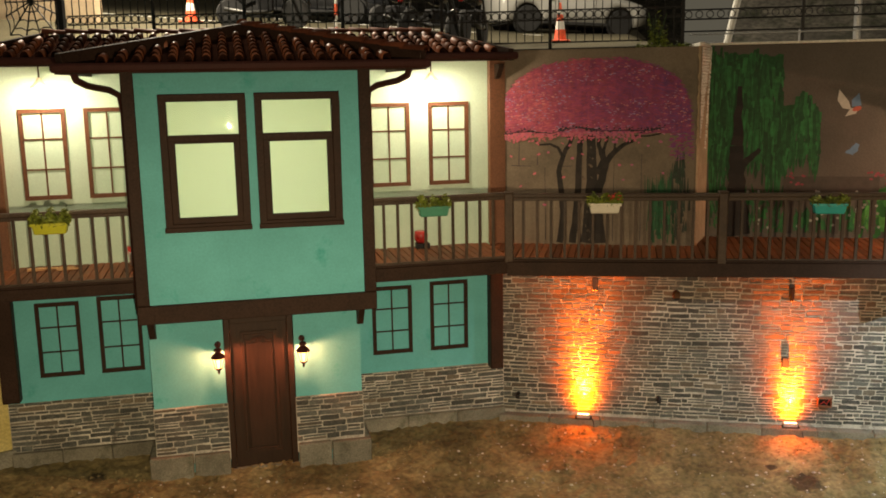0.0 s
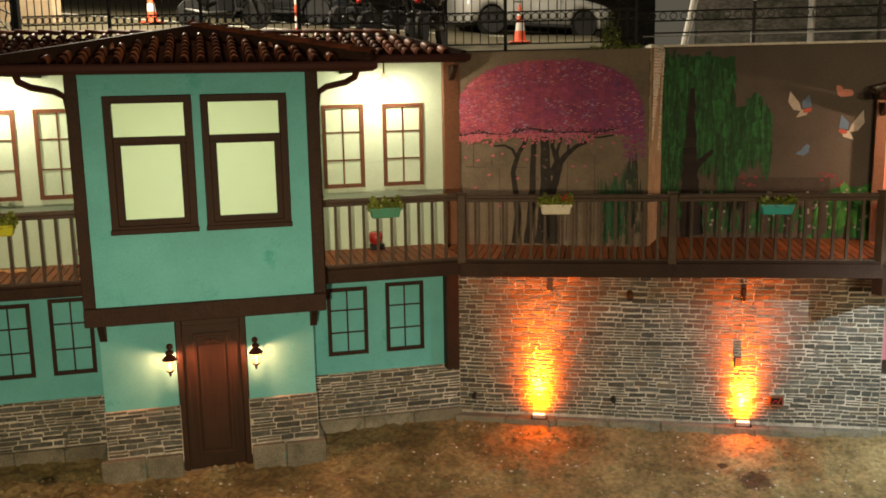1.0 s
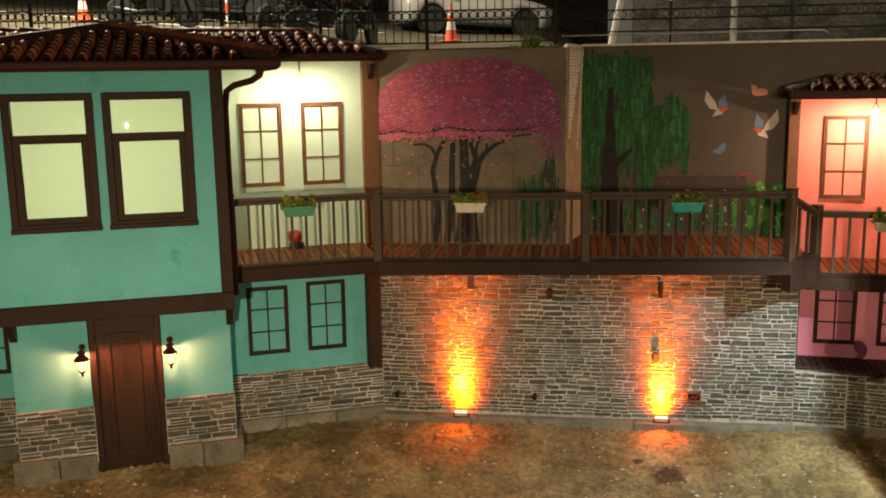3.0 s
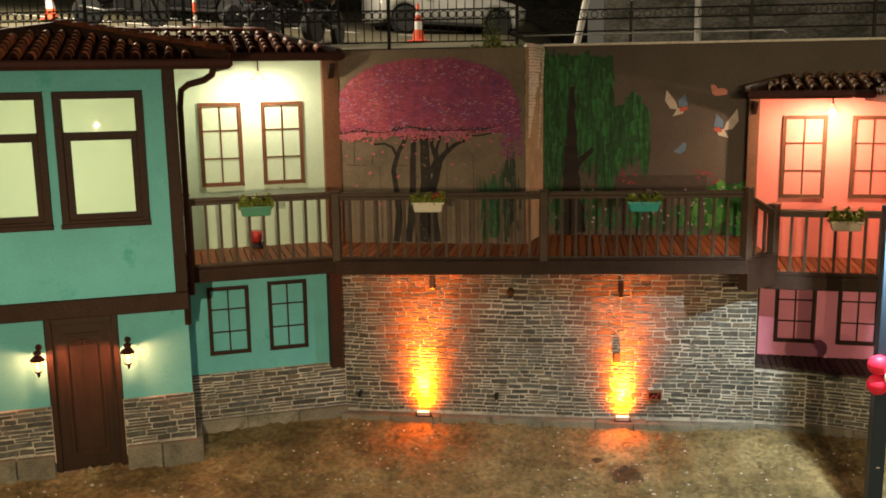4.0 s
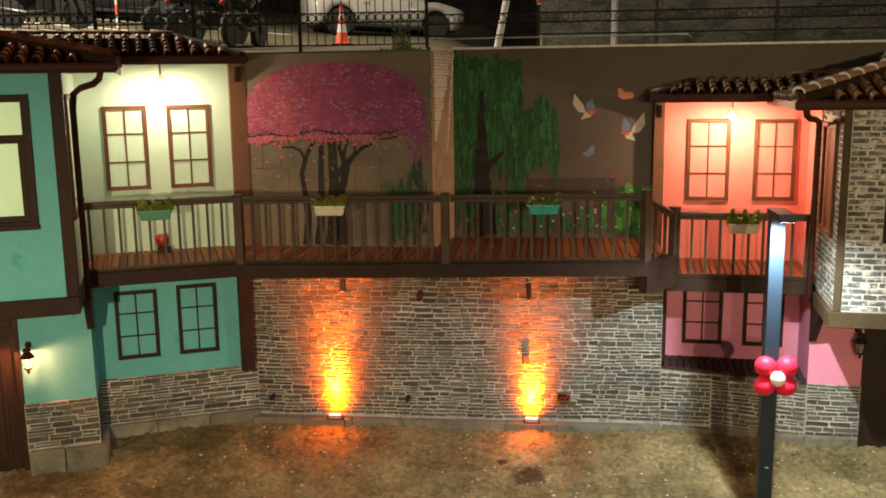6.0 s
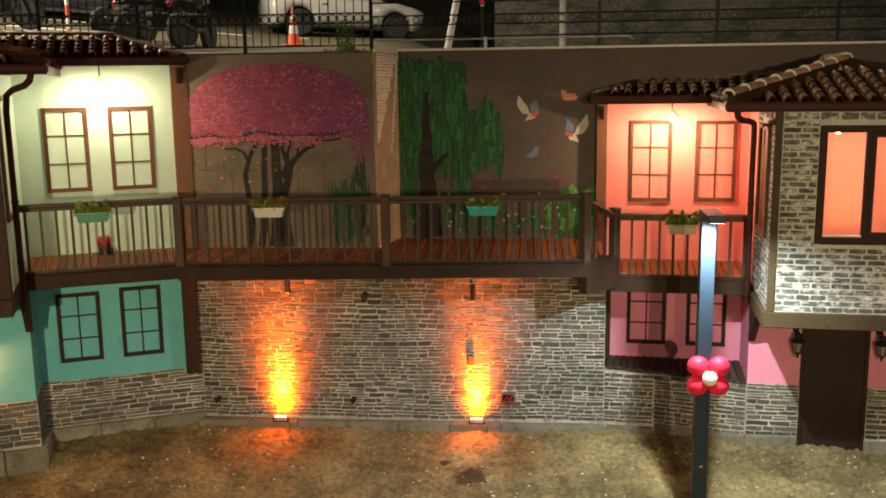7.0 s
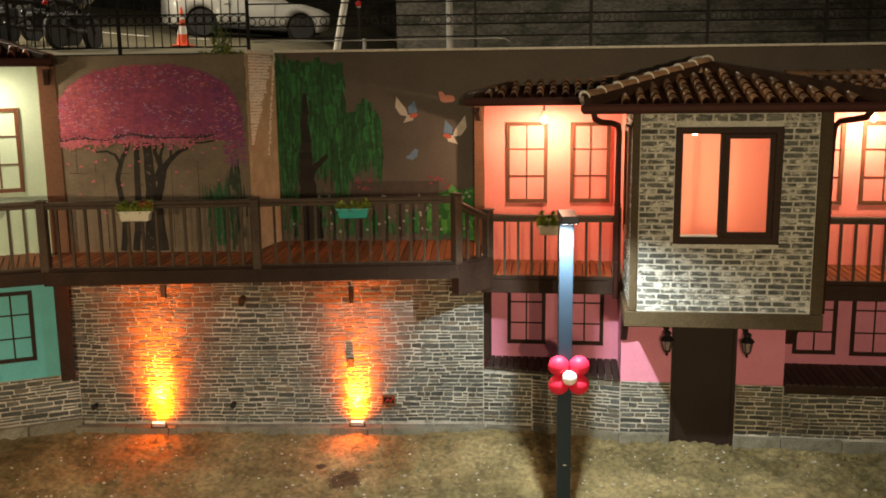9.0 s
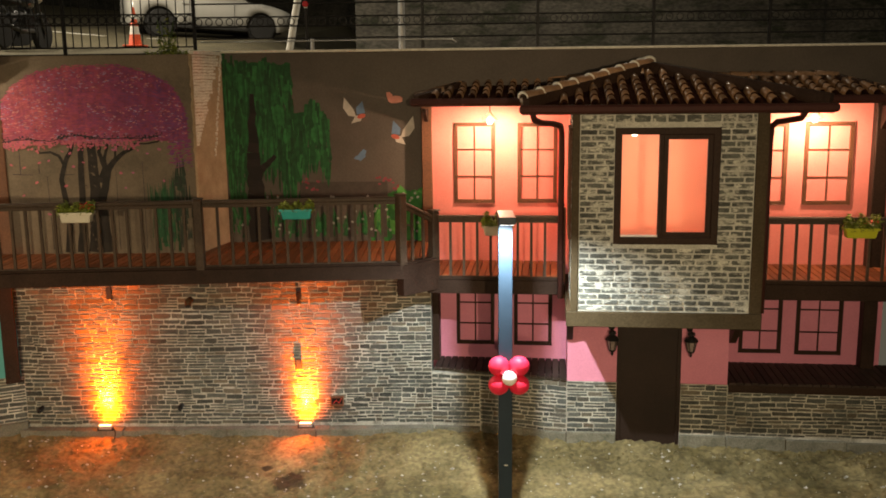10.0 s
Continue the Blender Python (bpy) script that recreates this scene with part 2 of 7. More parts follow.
STEEL = surf("galvanised_steel", (0.35, 0.36, 0.36), (0.5, 0.5, 0.5), 6, 0.45, 0.05, 60, metal=0.3)
ANTHRACITE = surf("anthracite_pole_paint", (0.017, 0.031, 0.049), (0.021, 0.037, 0.058), 2, 0.42, 0.03, 60, fleck=0.06, spec=0.3)
WHITEP = surf("white_paint", (0.66, 0.65, 0.60), (0.78, 0.77, 0.72), 3, 0.5, 0.05, 50, fleck=0.06)
ASPHALT = surf("worn_asphalt_with_soil", (0.050, 0.042, 0.021), (0.092, 0.078, 0.040), 0.8, 0.9, 0.4, 60, fleck=0.25)
BACKWALL = surf("dark_stone_terrace", (0.034, 0.031, 0.026), (0.085, 0.079, 0.066), 1.2, 0.9, 0.6, 9, fleck=0.5, stretch=(1, 1, 2.2), patch=((0.018, 0.021, 0.011), 1.5, 0.5, 0.62))
GLASS, AMBERGLASS = glass("clear_glass"), glass("lantern_glass", (1, 0.93, 0.8), 0.15)
BULB_W = glow("lit_warm_bulb", (1.0, 0.86, 0.6), 30)
LITGLASS = glow("lit_lantern_glass", (1.0, 0.62, 0.22), 4)
BULB_A = glow("lit_amber_lens", (1.0, 0.55, 0.25), 6)
LEDGLOW = glow("lit_led_panel", (0.9, 0.96, 1.0), 20)
BULB_D = surf("unlit_frosted_lantern", (0.22, 0.17, 0.16), (0.30, 0.24, 0.22), 3, 0.3, 0.0, 30)


def stain_soil(m, spots):
    """Damp dark stains with ragged rims on the soil, each (x, y, radius)."""
    nt = m.node_tree
    N, L = nt.nodes.new, nt.links.new
    b = nt.nodes["Principled BSDF"]
    geo, n = N("ShaderNodeNewGeometry"), N("ShaderNodeTexNoise")
    n.inputs["Scale"].default_value, n.inputs["Detail"].default_value = 7, 8
    L(geo.outputs["Position"], n.inputs["Vector"])
    colour = b.inputs["Base Color"].links[0].from_socket
    for x, y, r in spots:
        d, a, k, mix = N("ShaderNodeVectorMath"), N("ShaderNodeMath"), N("ShaderNodeMapRange"), N("ShaderNodeMix")
        d.operation, a.operation, mix.data_type, mix.blend_type = "DISTANCE", "MULTIPLY_ADD", "RGBA", "MULTIPLY"
        d.inputs[1].default_value = (x, y, 0.06)
        L(geo.outputs["Position"], d.inputs[0])
        L(n.outputs[0], a.inputs[0]), L(d.outputs["Value"], a.inputs[2])
        a.inputs[1].default_value = r * 1.6
        k.inputs[1].default_value, k.inputs[2].default_value = r * 1.5, r * 1.95
        k.inputs[3].default_value, k.inputs[4].default_value = 0.9, 0.0
        L(a.outputs[0], k.inputs[0])
        L(k.outputs[0], mix.inputs["Factor"]), L(colour, mix.inputs["A"])
        mix.inputs["B"].default_value = (0.15, 0.14, 0.13, 1)
        colour = mix.outputs["Result"]
    L(colour, b.inputs["Base Color"])


BLIND = glass("pale_green_blind")
nt = BLIND.node_tree
tl = nt.nodes.new("ShaderNodeBsdfTranslucent")
tl.inputs["Color"].default_value = (0.845, 0.865, 0.75, 1)
nt.links.new(tl.outputs[0], nt.nodes["Material Output"].inputs["Surface"])

stain_soil(SOIL, ((2.46, 12.56, 0.24), (2.05, 12.95, 0.08), (6.9, 12.95, 0.07), (-7.2, 11.0, 0.18)))


# ---- building blocks ----
BASE = {}


def thing(name, F, at, label, category, group="", kind=""):
    """An Empty at the foot of a thing; its parts are given in the coordinates of F."""
    ob = new(name)
    ob.matrix_world = F @ Matrix.Translation(at)
    BASE[ob.name] = Vector(at)
    return tagged(ob, label, category, group, kind)


def base_of(ob):
    while ob.parent:
        ob = ob.parent
    return BASE[ob.name]


def to_mesh(name, bm, material, bevel=0.0, smooth=False, shift=None):
    if shift is not None:
        bmesh.ops.translate(bm, verts=bm.verts, vec=shift)
    if bevel:
        edges = [e for e in bm.edges if len(e.link_faces) == 2 and e.calc_face_angle(0) > 0.6]
        bmesh.ops.bevel(bm, geom=edges, offset=bevel, segments=1, affect="EDGES", clamp_overlap=True)
    bmesh.ops.recalc_face_normals(bm, faces=bm.faces)
    me = bpy.data.meshes.new(name)
    bm.to_mesh(me)
    bm.free()
    if smooth:
        me.shade_smooth()
    me.materials.append(material)
    return me


def part(name, bm, material, parent, label="", bevel=0.0, smooth=False, kind=""):
    ob = new(name, to_mesh(name, bm, material, bevel, smooth, -base_of(parent)))
    ob.parent = parent
    return tagged(ob, label, kind=kind)


def solid(name, bm, material, F, label, category, kind="structure", bevel=0.0, smooth=False):
    ob = new(name, to_mesh(name, bm, material, bevel, smooth))
    ob.matrix_world = F
    BASE[ob.name] = Vector((0, 0, 0))
    return tagged(ob, label, category, kind=kind)


def piece(name, mesh, parent, m):
    ob = new(name, mesh)
    ob.parent = parent
    ob.matrix_basis = Matrix.Translation(-base_of(parent)) @ m
    return ob


def bx(*boxes):
    bm = bmesh.new()
    for x0, x1, y0, y1, z0, z1 in boxes:
        m = Matrix.LocRotScale(((x0 + x1) / 2, (y0 + y1) / 2, (z0 + z1) / 2), None, (x1 - x0, y1 - y0, z1 - z0))
        bmesh.ops.create_cube(bm, size=1, matrix=m)
    return bm


def pierced(x0, x1, y0, y1, z0, z1, holes):
    """A wall slab, one connected mesh, with square openings (hx0, hx1, hz0, hz1) right through it."""
    xs = sorted({x0, x1, *[h[0] for h in holes], *[h[1] for h in holes]})
    zs = sorted({z0, z1, *[h[2] for h in holes], *[h[3] for h in holes]})
    bm = bmesh.new()
    f = [[bm.verts.new((x, y0, z)) for z in zs] for x in xs]
    b = [[bm.verts.new((x, y1, z)) for z in zs] for x in xs]
    full = {(i, k) for i in range(len(xs) - 1) for k in range(len(zs) - 1)
            if not any(h[0] <= xs[i] and h[1] >= xs[i + 1] and h[2] <= zs[k] and h[3] >= zs[k + 1] for h in holes)}
    for i, k in full:
        bm.faces.new((f[i][k], f[i + 1][k], f[i + 1][k + 1], f[i][k + 1]))
        bm.faces.new((b[i][k], b[i][k + 1], b[i + 1][k + 1], b[i + 1][k]))
        for di, dk, p, q in ((-1, 0, (i, k), (i, k + 1)), (1, 0, (i + 1, k), (i + 1, k + 1)), (0, -1, (i, k), (i + 1, k)), (0, 1, (i, k + 1), (i + 1, k + 1))):
            if (i + di, k + dk) not in full:
                bm.faces.new((f[p[0]][p[1]], f[q[0]][q[1]], b[q[0]][q[1]], b[p[0]][p[1]]))
    loose = [v for v in bm.verts if not v.link_faces]
    for v in loose:
        bm.verts.remove(v)
    return bm


def prism(poly, z0, z1):
    bm = bmesh.new()
    a = [bm.verts.new((x, y, z0)) for x, y in poly]
    b = [bm.verts.new((x, y, z1)) for x, y in poly]
    bm.faces.new(a), bm.faces.new(b)
    for i in range(len(poly)):
        j = (i + 1) % len(poly)
        bm.faces.new((a[i], a[j], b[j], b[i]))
    return bm


def tube(pts, r, seg=8, bm=None, r1=None):
    bm = bm or bmesh.new()
    pts = [Vector(p) for p in pts]
    rings = []
    for i, p in enumerate(pts):
        d = (pts[min(i + 1, len(pts) - 1)] - pts[max(i - 1, 0)]).normalized()
        q = d.to_track_quat("Z", "Y")
        rr = r if r1 is None else r + (r1 - r) * i / (len(pts) - 1)
        rings.append([bm.verts.new(p + q @ Vector((rr * math.cos(k * math.tau / seg), rr * math.sin(k * math.tau / seg), 0))) for k in range(seg)])
    for a, b in zip(rings, rings[1:]):
        for k in range(seg):
            j = (k + 1) % seg
            bm.faces.new((a[k], a[j], b[j], b[k]))
    bm.faces.new(rings[0][::-1]), bm.faces.new(rings[-1])
    return bm


def lathe(profile, at=(0, 0, 0), seg=12, bm=None, turn=None):
    """Turns (radius, height) pairs round an upright axis at a point."""
    bm = bm or bmesh.new()
    turn = turn or Matrix.Identity(3)
    rings = [[bm.verts.new(Vector(at) + turn @ Vector((r * math.cos(k * math.tau / seg), r * math.sin(k * math.tau / seg), z))) for k in range(seg)] for r, z in profile]
    for a, b in zip(rings, rings[1:]):
        for k in range(seg):
            j = (k + 1) % seg
            bm.faces.new((a[k], a[j], b[j], b[k]))
    bm.faces.new(rings[0][::-1]), bm.faces.new(rings[-1])
    return bm


def blob(at, radii, seg=16, bm=None):
    bm = bm or bmesh.new()
    bmesh.ops.create_uvsphere(bm, u_segments=seg, v_segments=seg // 2 + 2, radius=1, matrix=Matrix.LocRotScale(at, None, radii))
    return bm


def seg_frame(p0, p1):
    a = math.degrees(math.atan2(p1[1] - p0[1], p1[0] - p0[0]))
    return pose(p0[0], p0[1], 0, 0, 0, a), math.dist(p0, p1)


def stone_mesh(name, material, rnd, worn=1.0):
    """A slab one unit long, one high and one deep, proud towards -y, with wavy worn edges and knocked-off corners."""
    bm = bmesh.new()
    cx, cz = 0.035, 0.16
    ring_pts = []
    for sx, sz in ((-1, -1), (1, -1), (1, 1), (-1, 1)):
        jx, jz = rnd.uniform(0, 0.035), rnd.uniform(-0.04, 0.10) * worn
        x, z = sx * (0.5 - jx), sz * (0.5 - jz)
        kx, kz = cx * rnd.uniform(0.3, 1.6), cz * rnd.uniform(0.3, 1.5)
        corner = [(x - sx * kx, z), (x, z - sz * kz)]
        ring_pts += corner if sx * sz < 0 else corner[::-1]
        if sx * sz > 0 and sz > 0 or sx < 0 and sz < 0:
            for f in (0.2, -0.15):
                ring_pts.append((sx * f + rnd.uniform(-0.08, 0.08), sz * (0.5 - rnd.uniform(-0.05, 0.11) * worn)))
    back = [bm.verts.new((x, 0, z)) for x, z in ring_pts]
    front = [bm.verts.new((x * 0.975, -1 + rnd.uniform(0, 0.2), z * 0.92)) for x, z in ring_pts]
    n = len(ring_pts)
    bm.faces.new(front)
    for i in range(n):
        j = (i + 1) % n
        bm.faces.new((back[i], back[j], front[j], front[i]))
    return to_mesh(name, bm, material)


R = random.Random(7)
STONES = [stone_mesh("stone", STONE, R) for _ in range(14)]
BRICKS = [stone_mesh("brick", BRICK, R, 0.7) for _ in range(9)]


def courses(x0, x1, z0, z1, high, long, gap, rnd, regular=False):
    """Centres and sizes of the stones that fill a field, in courses that now and then split."""
    out, z, row = [], z0, 0
    while z < z1 - 0.02:
        h = min(rnd.uniform(*high), z1 - z)
        if z1 - z - h < high[0] * 0.6:
            h = z1 - z
        x = x0 - (rnd.uniform(0, long[0]) if not regular else (row % 2) * (long[0] + long[1]) / 4)
        while x < x1 - 0.02:
            w = rnd.uniform(*long)
            a, b = max(x, x0), min(x + w, x1)
            if x1 - b < 0.05:
                b = x1
            if b - a > 0.045:
                if not regular and h > 0.078 and rnd.random() < 0.34:
                    k = h * rnd.uniform(0.42, 0.58)
                    out += [((a + b) / 2, z + k / 2, b - a - gap * 0.5, k - gap), ((a + b) / 2, z + k + (h - k) / 2, b - a - gap * 0.5, h - k - gap)]
                else:
                    dz = 0 if regular else rnd.uniform(-0.004, 0.004)
                    out.append(((a + b) / 2, z + h / 2 + dz, b - a - gap * (1 if regular else 0.5), h - gap))
            x = b if b == x1 else x + w
        z += h
        row += 1
    return out


def facing(parent, x0, x1, z0, z1, y, meshes, name, high=(0.044, 0.094), long=(0.08, 0.31), gap=0.0155, proud=0.006, seed=1, holes=(), near=None, regular=False, m=None):
    """Lays stones on the plane y of a wall. near(x, z) picks those that stand as pieces of their own; the rest are joined."""
    rnd = random.Random(seed)
    m = m or Matrix.Identity(4)
    vs, fs = [], []

    def lay(x, z, w, h):
        if not regular:
            z += 0.034 * noise.noise(Vector((x * 1.7 + seed, z * 1.6, 0.3)))
        tilt = Euler((0, radians(rnd.uniform(-1.3, 1.3)) * (0.3 if regular else 1), 0))
        mm = m @ Matrix.LocRotScale((x, y, z), tilt, (w, proud * rnd.uniform(0.6, 1.25), h))
        me = rnd.choice(meshes)
        if near is None or near(x, z):
            piece(name, me, parent, mm)
        else:
            k = len(vs)
            vs.extend(tuple(mm @ v.co) for v in me.vertices)
            fs.extend(tuple(k + i for i in p.vertices) for p in me.polygons)

    for x, z, w, h in courses(x0, x1, z0, z1, high, long, gap, rnd, regular):
        spans = [(x - w / 2, x + w / 2)]
        for a, b, c, d in holes:
            if c - h / 2 < z < d + h / 2:
                spans = [s for l, r in spans for s in ((l, min(r, a)), (max(l, b), r)) if s[1] - s[0] > 0.035]
        for l, r in spans:
            lay((l + r) / 2, z, r - l, h)
    if vs:
        me = bpy.data.meshes.new("far_" + name + "s")
        b = base_of(parent)
        me.from_pydata([(v[0] - b.x, v[1] - b.y, v[2] - b.z) for v in vs], [], fs)
        me.materials.append(STONE_J)
        ob = new("far_" + name + "s", me)
        ob.parent = parent
        tagged(ob, kind="stuff")


# ---- ground ----
def ground_z(x, y):
    t = FT.inverted() @ Vector((x, y, 0))
    k = FK.inverted() @ Vector((x, y, 0))
    s = max(0.0, min(13.55 - t.y, 14.0 - y, 14.2 - k.y))
    z = 0.24 - 0.13 * min(s, 2.0) - 0.004 * max(s - 2.0, 0) * (s < 20)
    if s > 8:
        return z
    n1 = noise.noise(Vector((x * 0.9, y * 0.9, 0)))
    n2 = noise.noise(Vector((x * 3.1, y * 3.1, 3)))
    n3 = 0.5 - abs(noise.noise(Vector((x * 5.3, y * 6.1, 5))))
    n4 = noise.noise(Vector((x * 13, y * 13, 8)))
    return z + 0.035 * n1 + 0.034 * n2 + 0.058 * (n3 - 0.3) + 0.040 * n4


def ground():
    xs = [-900, -300, -100, -40, -20, -14, -12] + list(np.arange(-11, 13.01, 0.05)) + [14, 16, 22, 45, 100, 300, 900]
    ys = [-900, -300, -100, -40, -15, -4, 2, 6, 8, 9.2] + list(np.arange(9.9, 15.31, 0.05))
    vs = [(x, y, ground_z(x, y)) for y in ys for x in xs]
    n = len(xs)
    fs = [(j * n + i, j * n + i + 1, (j + 1) * n + i + 1, (j + 1) * n + i) for j in range(len(ys) - 1) for i in range(n - 1)]
    me = bpy.data.meshes.new("ground")
    me.from_pydata(vs, [], fs)
    me.shade_smooth()
    me.materials.append(SOIL)
    tagged(new("ground", me), "bare trodden brown soil with small pale stones", "ground", kind="structure")


ground()


# ---- upper car park, behind the retaining walls ----
def park_z(x, y):
    side = min(max((x - 0.2) / 1.6, 0.0), 1.0)
    rise = 0.075 * (y - 15.0) * (1 - side * side * (3 - 2 * side))
    return 5.98 + rise - 0.05 * max(min(x + 2.5, 4), -0.5) * min((y - 15) / 9.5, 1) + 0.09 * min(max(0.0, -3 - x), 17) * min(max((y - 15) / 3, 0), 1)


def car_park():
    xs, ys = list(np.linspace(-60, 60, 61)), list(np.linspace(14.98, 75, 41))
    n = len(xs)
    me = bpy.data.meshes.new("car_park")
    me.from_pydata([(x, y, park_z(x, y)) for y in ys for x in xs], [], [(j * n + i, j * n + i + 1, (j + 1) * n + i + 1, (j + 1) * n + i) for j in range(40) for i in range(60)])
    me.materials.append(ASPHALT)
    tagged(new("road", me), "worn grey asphalt of the upper car park", "road", kind="structure")


car_park()

# ---- retaining walls ----
solid("wall_cherry", prism([(-2.4, 13.98), (0.96, 13.98), (1.0, 14.0), (1.20, 14.89), (1.20, 15.02), (-2.4, 15.02)], 2.6, 5.93), GREYWALL, FM,
      "taupe concrete retaining wall with a mural", "wall", bevel=0.02)
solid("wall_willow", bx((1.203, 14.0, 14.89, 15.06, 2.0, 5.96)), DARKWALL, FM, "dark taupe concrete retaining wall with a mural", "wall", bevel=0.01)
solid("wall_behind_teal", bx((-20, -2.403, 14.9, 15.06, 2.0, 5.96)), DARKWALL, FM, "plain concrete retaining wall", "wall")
# pale strip paints in the light that catches the wall top
solid("trim_coping", bx((1.2, 14.0, 14.875, 14.925, 5.963, 6.0)), COPING, FM, "coping along the wall top, its lit top painted in as a pale tone", "trim", bevel=0.008)
solid("trim_corner", prism([(0.99, 13.975), (1.04, 14.0), (1.21, 14.875), (1.205, 15.0), (0.9, 15.0)], 5.934, 5.985), COPING, FM, "pale worn coping on the wall corner", "trim", bevel=0.01)


bm = bmesh.new()
rz = random.Random(17)
zs = [3.045 + 0.0722 * i for i in range(41)]
rows = []
for z in zs:
    w = 0.985 + rz.uniform(-0.016, 0.006) * (z > 4.5)
    rows.append([bm.verts.new(c) for c in ((w, 13.972, z), (1.012, 13.995, z), (1.214, 14.884, z), (1.204, 14.884, z), (0.995, 14.0, z))])
for a, b in zip(rows, rows[1:]):
    for i in range(5):
        bm.faces.new((a[i], a[(i + 1) % 5], b[(i + 1) % 5], b[i]))
bm.faces.new(rows[0]), bm.faces.new(rows[-1])
solid("trim_return", bm, TANPLASTER, FM, "pale tan plaster on the end of the wall, chipped edge", "trim")

F, n = seg_frame((1.02, 13.98), (1.222, 14.874))
rk = random.Random(18)
bm = bmesh.new()
z = 4.62
while z < 5.92:
    h = rk.uniform(0.026, 0.042)
    reach = min(n - 0.10, 0.02 + 0.60 * (z - 4.50)) * rk.uniform(0.86, 1.06)
    k = max(2, int(reach / 0.07))
    lo, hi = [], []
    for i in range(k + 1):
        x, dz, dy = reach * i / k, rk.uniform(-0.006, 0.006), rk.uniform(0.004, 0.011)
        lo.append([bm.verts.new(c) for c in ((x, 0, z + dz), (x, -dy, z + dz + 0.006))])
        hi.append([bm.verts.new(c) for c in ((x, -dy, z + h + dz), (x, 0, z + h + dz + 0.004))])
    for i in range(k):
        for a, b in ((lo[i], lo[i + 1]), (hi[i], hi[i + 1]), ((lo[i][1], hi[i][0]), (lo[i + 1][1], hi[i + 1][0]))):
            bm.faces.new((a[0], b[0], b[1], a[1]))
    z += h + rk.uniform(0.006, 0.014)
# lumps of mortar down the inner edge
for i in range(46):
    z = 5.92 - 1.5 * (i / 46) ** 1.1
    bmesh.ops.create_icosphere(bm, subdivisions=1, radius=1, matrix=Matrix.LocRotScale((n - 0.03 - 0.22 * (5.92 - z) + rk.uniform(-0.02, 0.02), -0.004, z + rk.uniform(-0.015, 0.015)), Euler((0, rk.uniform(-1, 1), 0)), (rk.uniform(0.016, 0.04), rk.uniform(0.008, 0.02), rk.uniform(0.014, 0.028))))
solid("trim_ridges", bm, COPING, F, "pale ridged plaster and mortar lumps on the wall end", "trim")

# ---- middle stone wall ----
def stone_wall(name, p0, p1, z0, z1, zb, label, seed, near=None, holes=(), thick=0.35):
    F, n = seg_frame(p0, p1)
    w = solid(name, bx((0, n, 0, thick, z0 - 0.15, z1)), MORTAR, F, label, "stone wall")
    facing(w, 0.0, n, zb, z1, -0.001, STONES, "stone", seed=seed, near=near, holes=holes)
    return F, n


stone_wall("wall_stone_middle", (-1.92, 14.04), (4.40, 14.09), 0.2, 2.86, 0.33, "grey slate stone wall with pale mortar, amber-lit", 11,
           near=lambda x, z: 2.2 < x < 4.6 and z < 1.4)
stone_wall("wall_stone_return", (4.40, 14.09), (4.40, 14.75), 0.2, 2.86, 0.33, "end of the grey slate stone wall", 12)
stone_wall("wall_stone_ledge", (4.40, 14.07), (5.13, 14.0), 0.2, 1.13, 0.33, "low grey slate stone wall under the ledge", 13, thick=0.3)
stone_wall("wall_stone_bend", (5.13, 14.0), (6.40, 13.60), 0.2, 1.13, 0.36, "low grey slate stone wall under the ledge", 14, thick=0.3)


def plinth(name, p0, p1, z0, z1, out, label, blocks):
    """A row of concrete base blocks along the foot of a wall."""
    F, n = seg_frame(p0, p1)
    ob = thing(name, F, (0, 0, z0), label, "plinth", kind="structure")
    x = 0.0
    rnd = random.Random(int(n * 100))
    k = max(1, round(n / blocks))
    for i in range(k):
        w = n / k
        part("block", bx((x + 0.003, x + w - 0.003, -out + rnd.uniform(-0.006, 0.006), 0.02, z0 - 0.2, z1 + rnd.uniform(-0.008, 0.008))), CONCRETE, ob, bevel=0.012)
        x += w


plinth("baseboard_middle", (-1.92, 14.0), (4.42, 14.05), 0.2, 0.31, 0.16, "grey concrete base blocks along the stone wall", 0.8)
plinth("baseboard_ledge", (4.44, 14.04), (5.13, 13.97), 0.2, 0.31, 0.08, "grey concrete base blocks", 0.7)
plinth("baseboard_bend", (5.15, 13.97), (6.40, 13.57), 0.2, 0.36, 0.03, "grey concrete base blocks", 0.6)


# ---- roofs ----
def tile_mesh(material, nose=0.030, taper=0.80):
    """A half-round barrel tile whose lower end laps over the next one down."""
    bm = bmesh.new()
    prof = [(-0.053, -0.02), (-0.051, 0.022), (-0.040, 0.054), (-0.021, 0.072), (0.0, 0.078), (0.021, 0.072), (0.040, 0.054), (0.051, 0.022), (0.053, -0.02)]
    low = [bm.verts.new((x, -0.23, z + nose)) for x, z in prof]
    up = [bm.verts.new((x * taper, 0.23, z * 0.80)) for x, z in prof]
    lip = [bm.verts.new((x * 0.80, -0.229, z * 0.80 + nose)) for x, z in prof]
    inner = [bm.verts.new((x * 0.5, -0.10, z * 0.4 - 0.01)) for x, z in prof]
    for i in range(len(prof) - 1):
        bm.faces.new((low[i], low[i + 1], up[i + 1], up[i]))
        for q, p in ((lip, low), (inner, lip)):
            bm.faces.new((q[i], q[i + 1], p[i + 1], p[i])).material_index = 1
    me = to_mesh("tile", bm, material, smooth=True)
    me.materials.append(TILE_J)      # shade of the open tile mouths, put in as dark colour
    return me


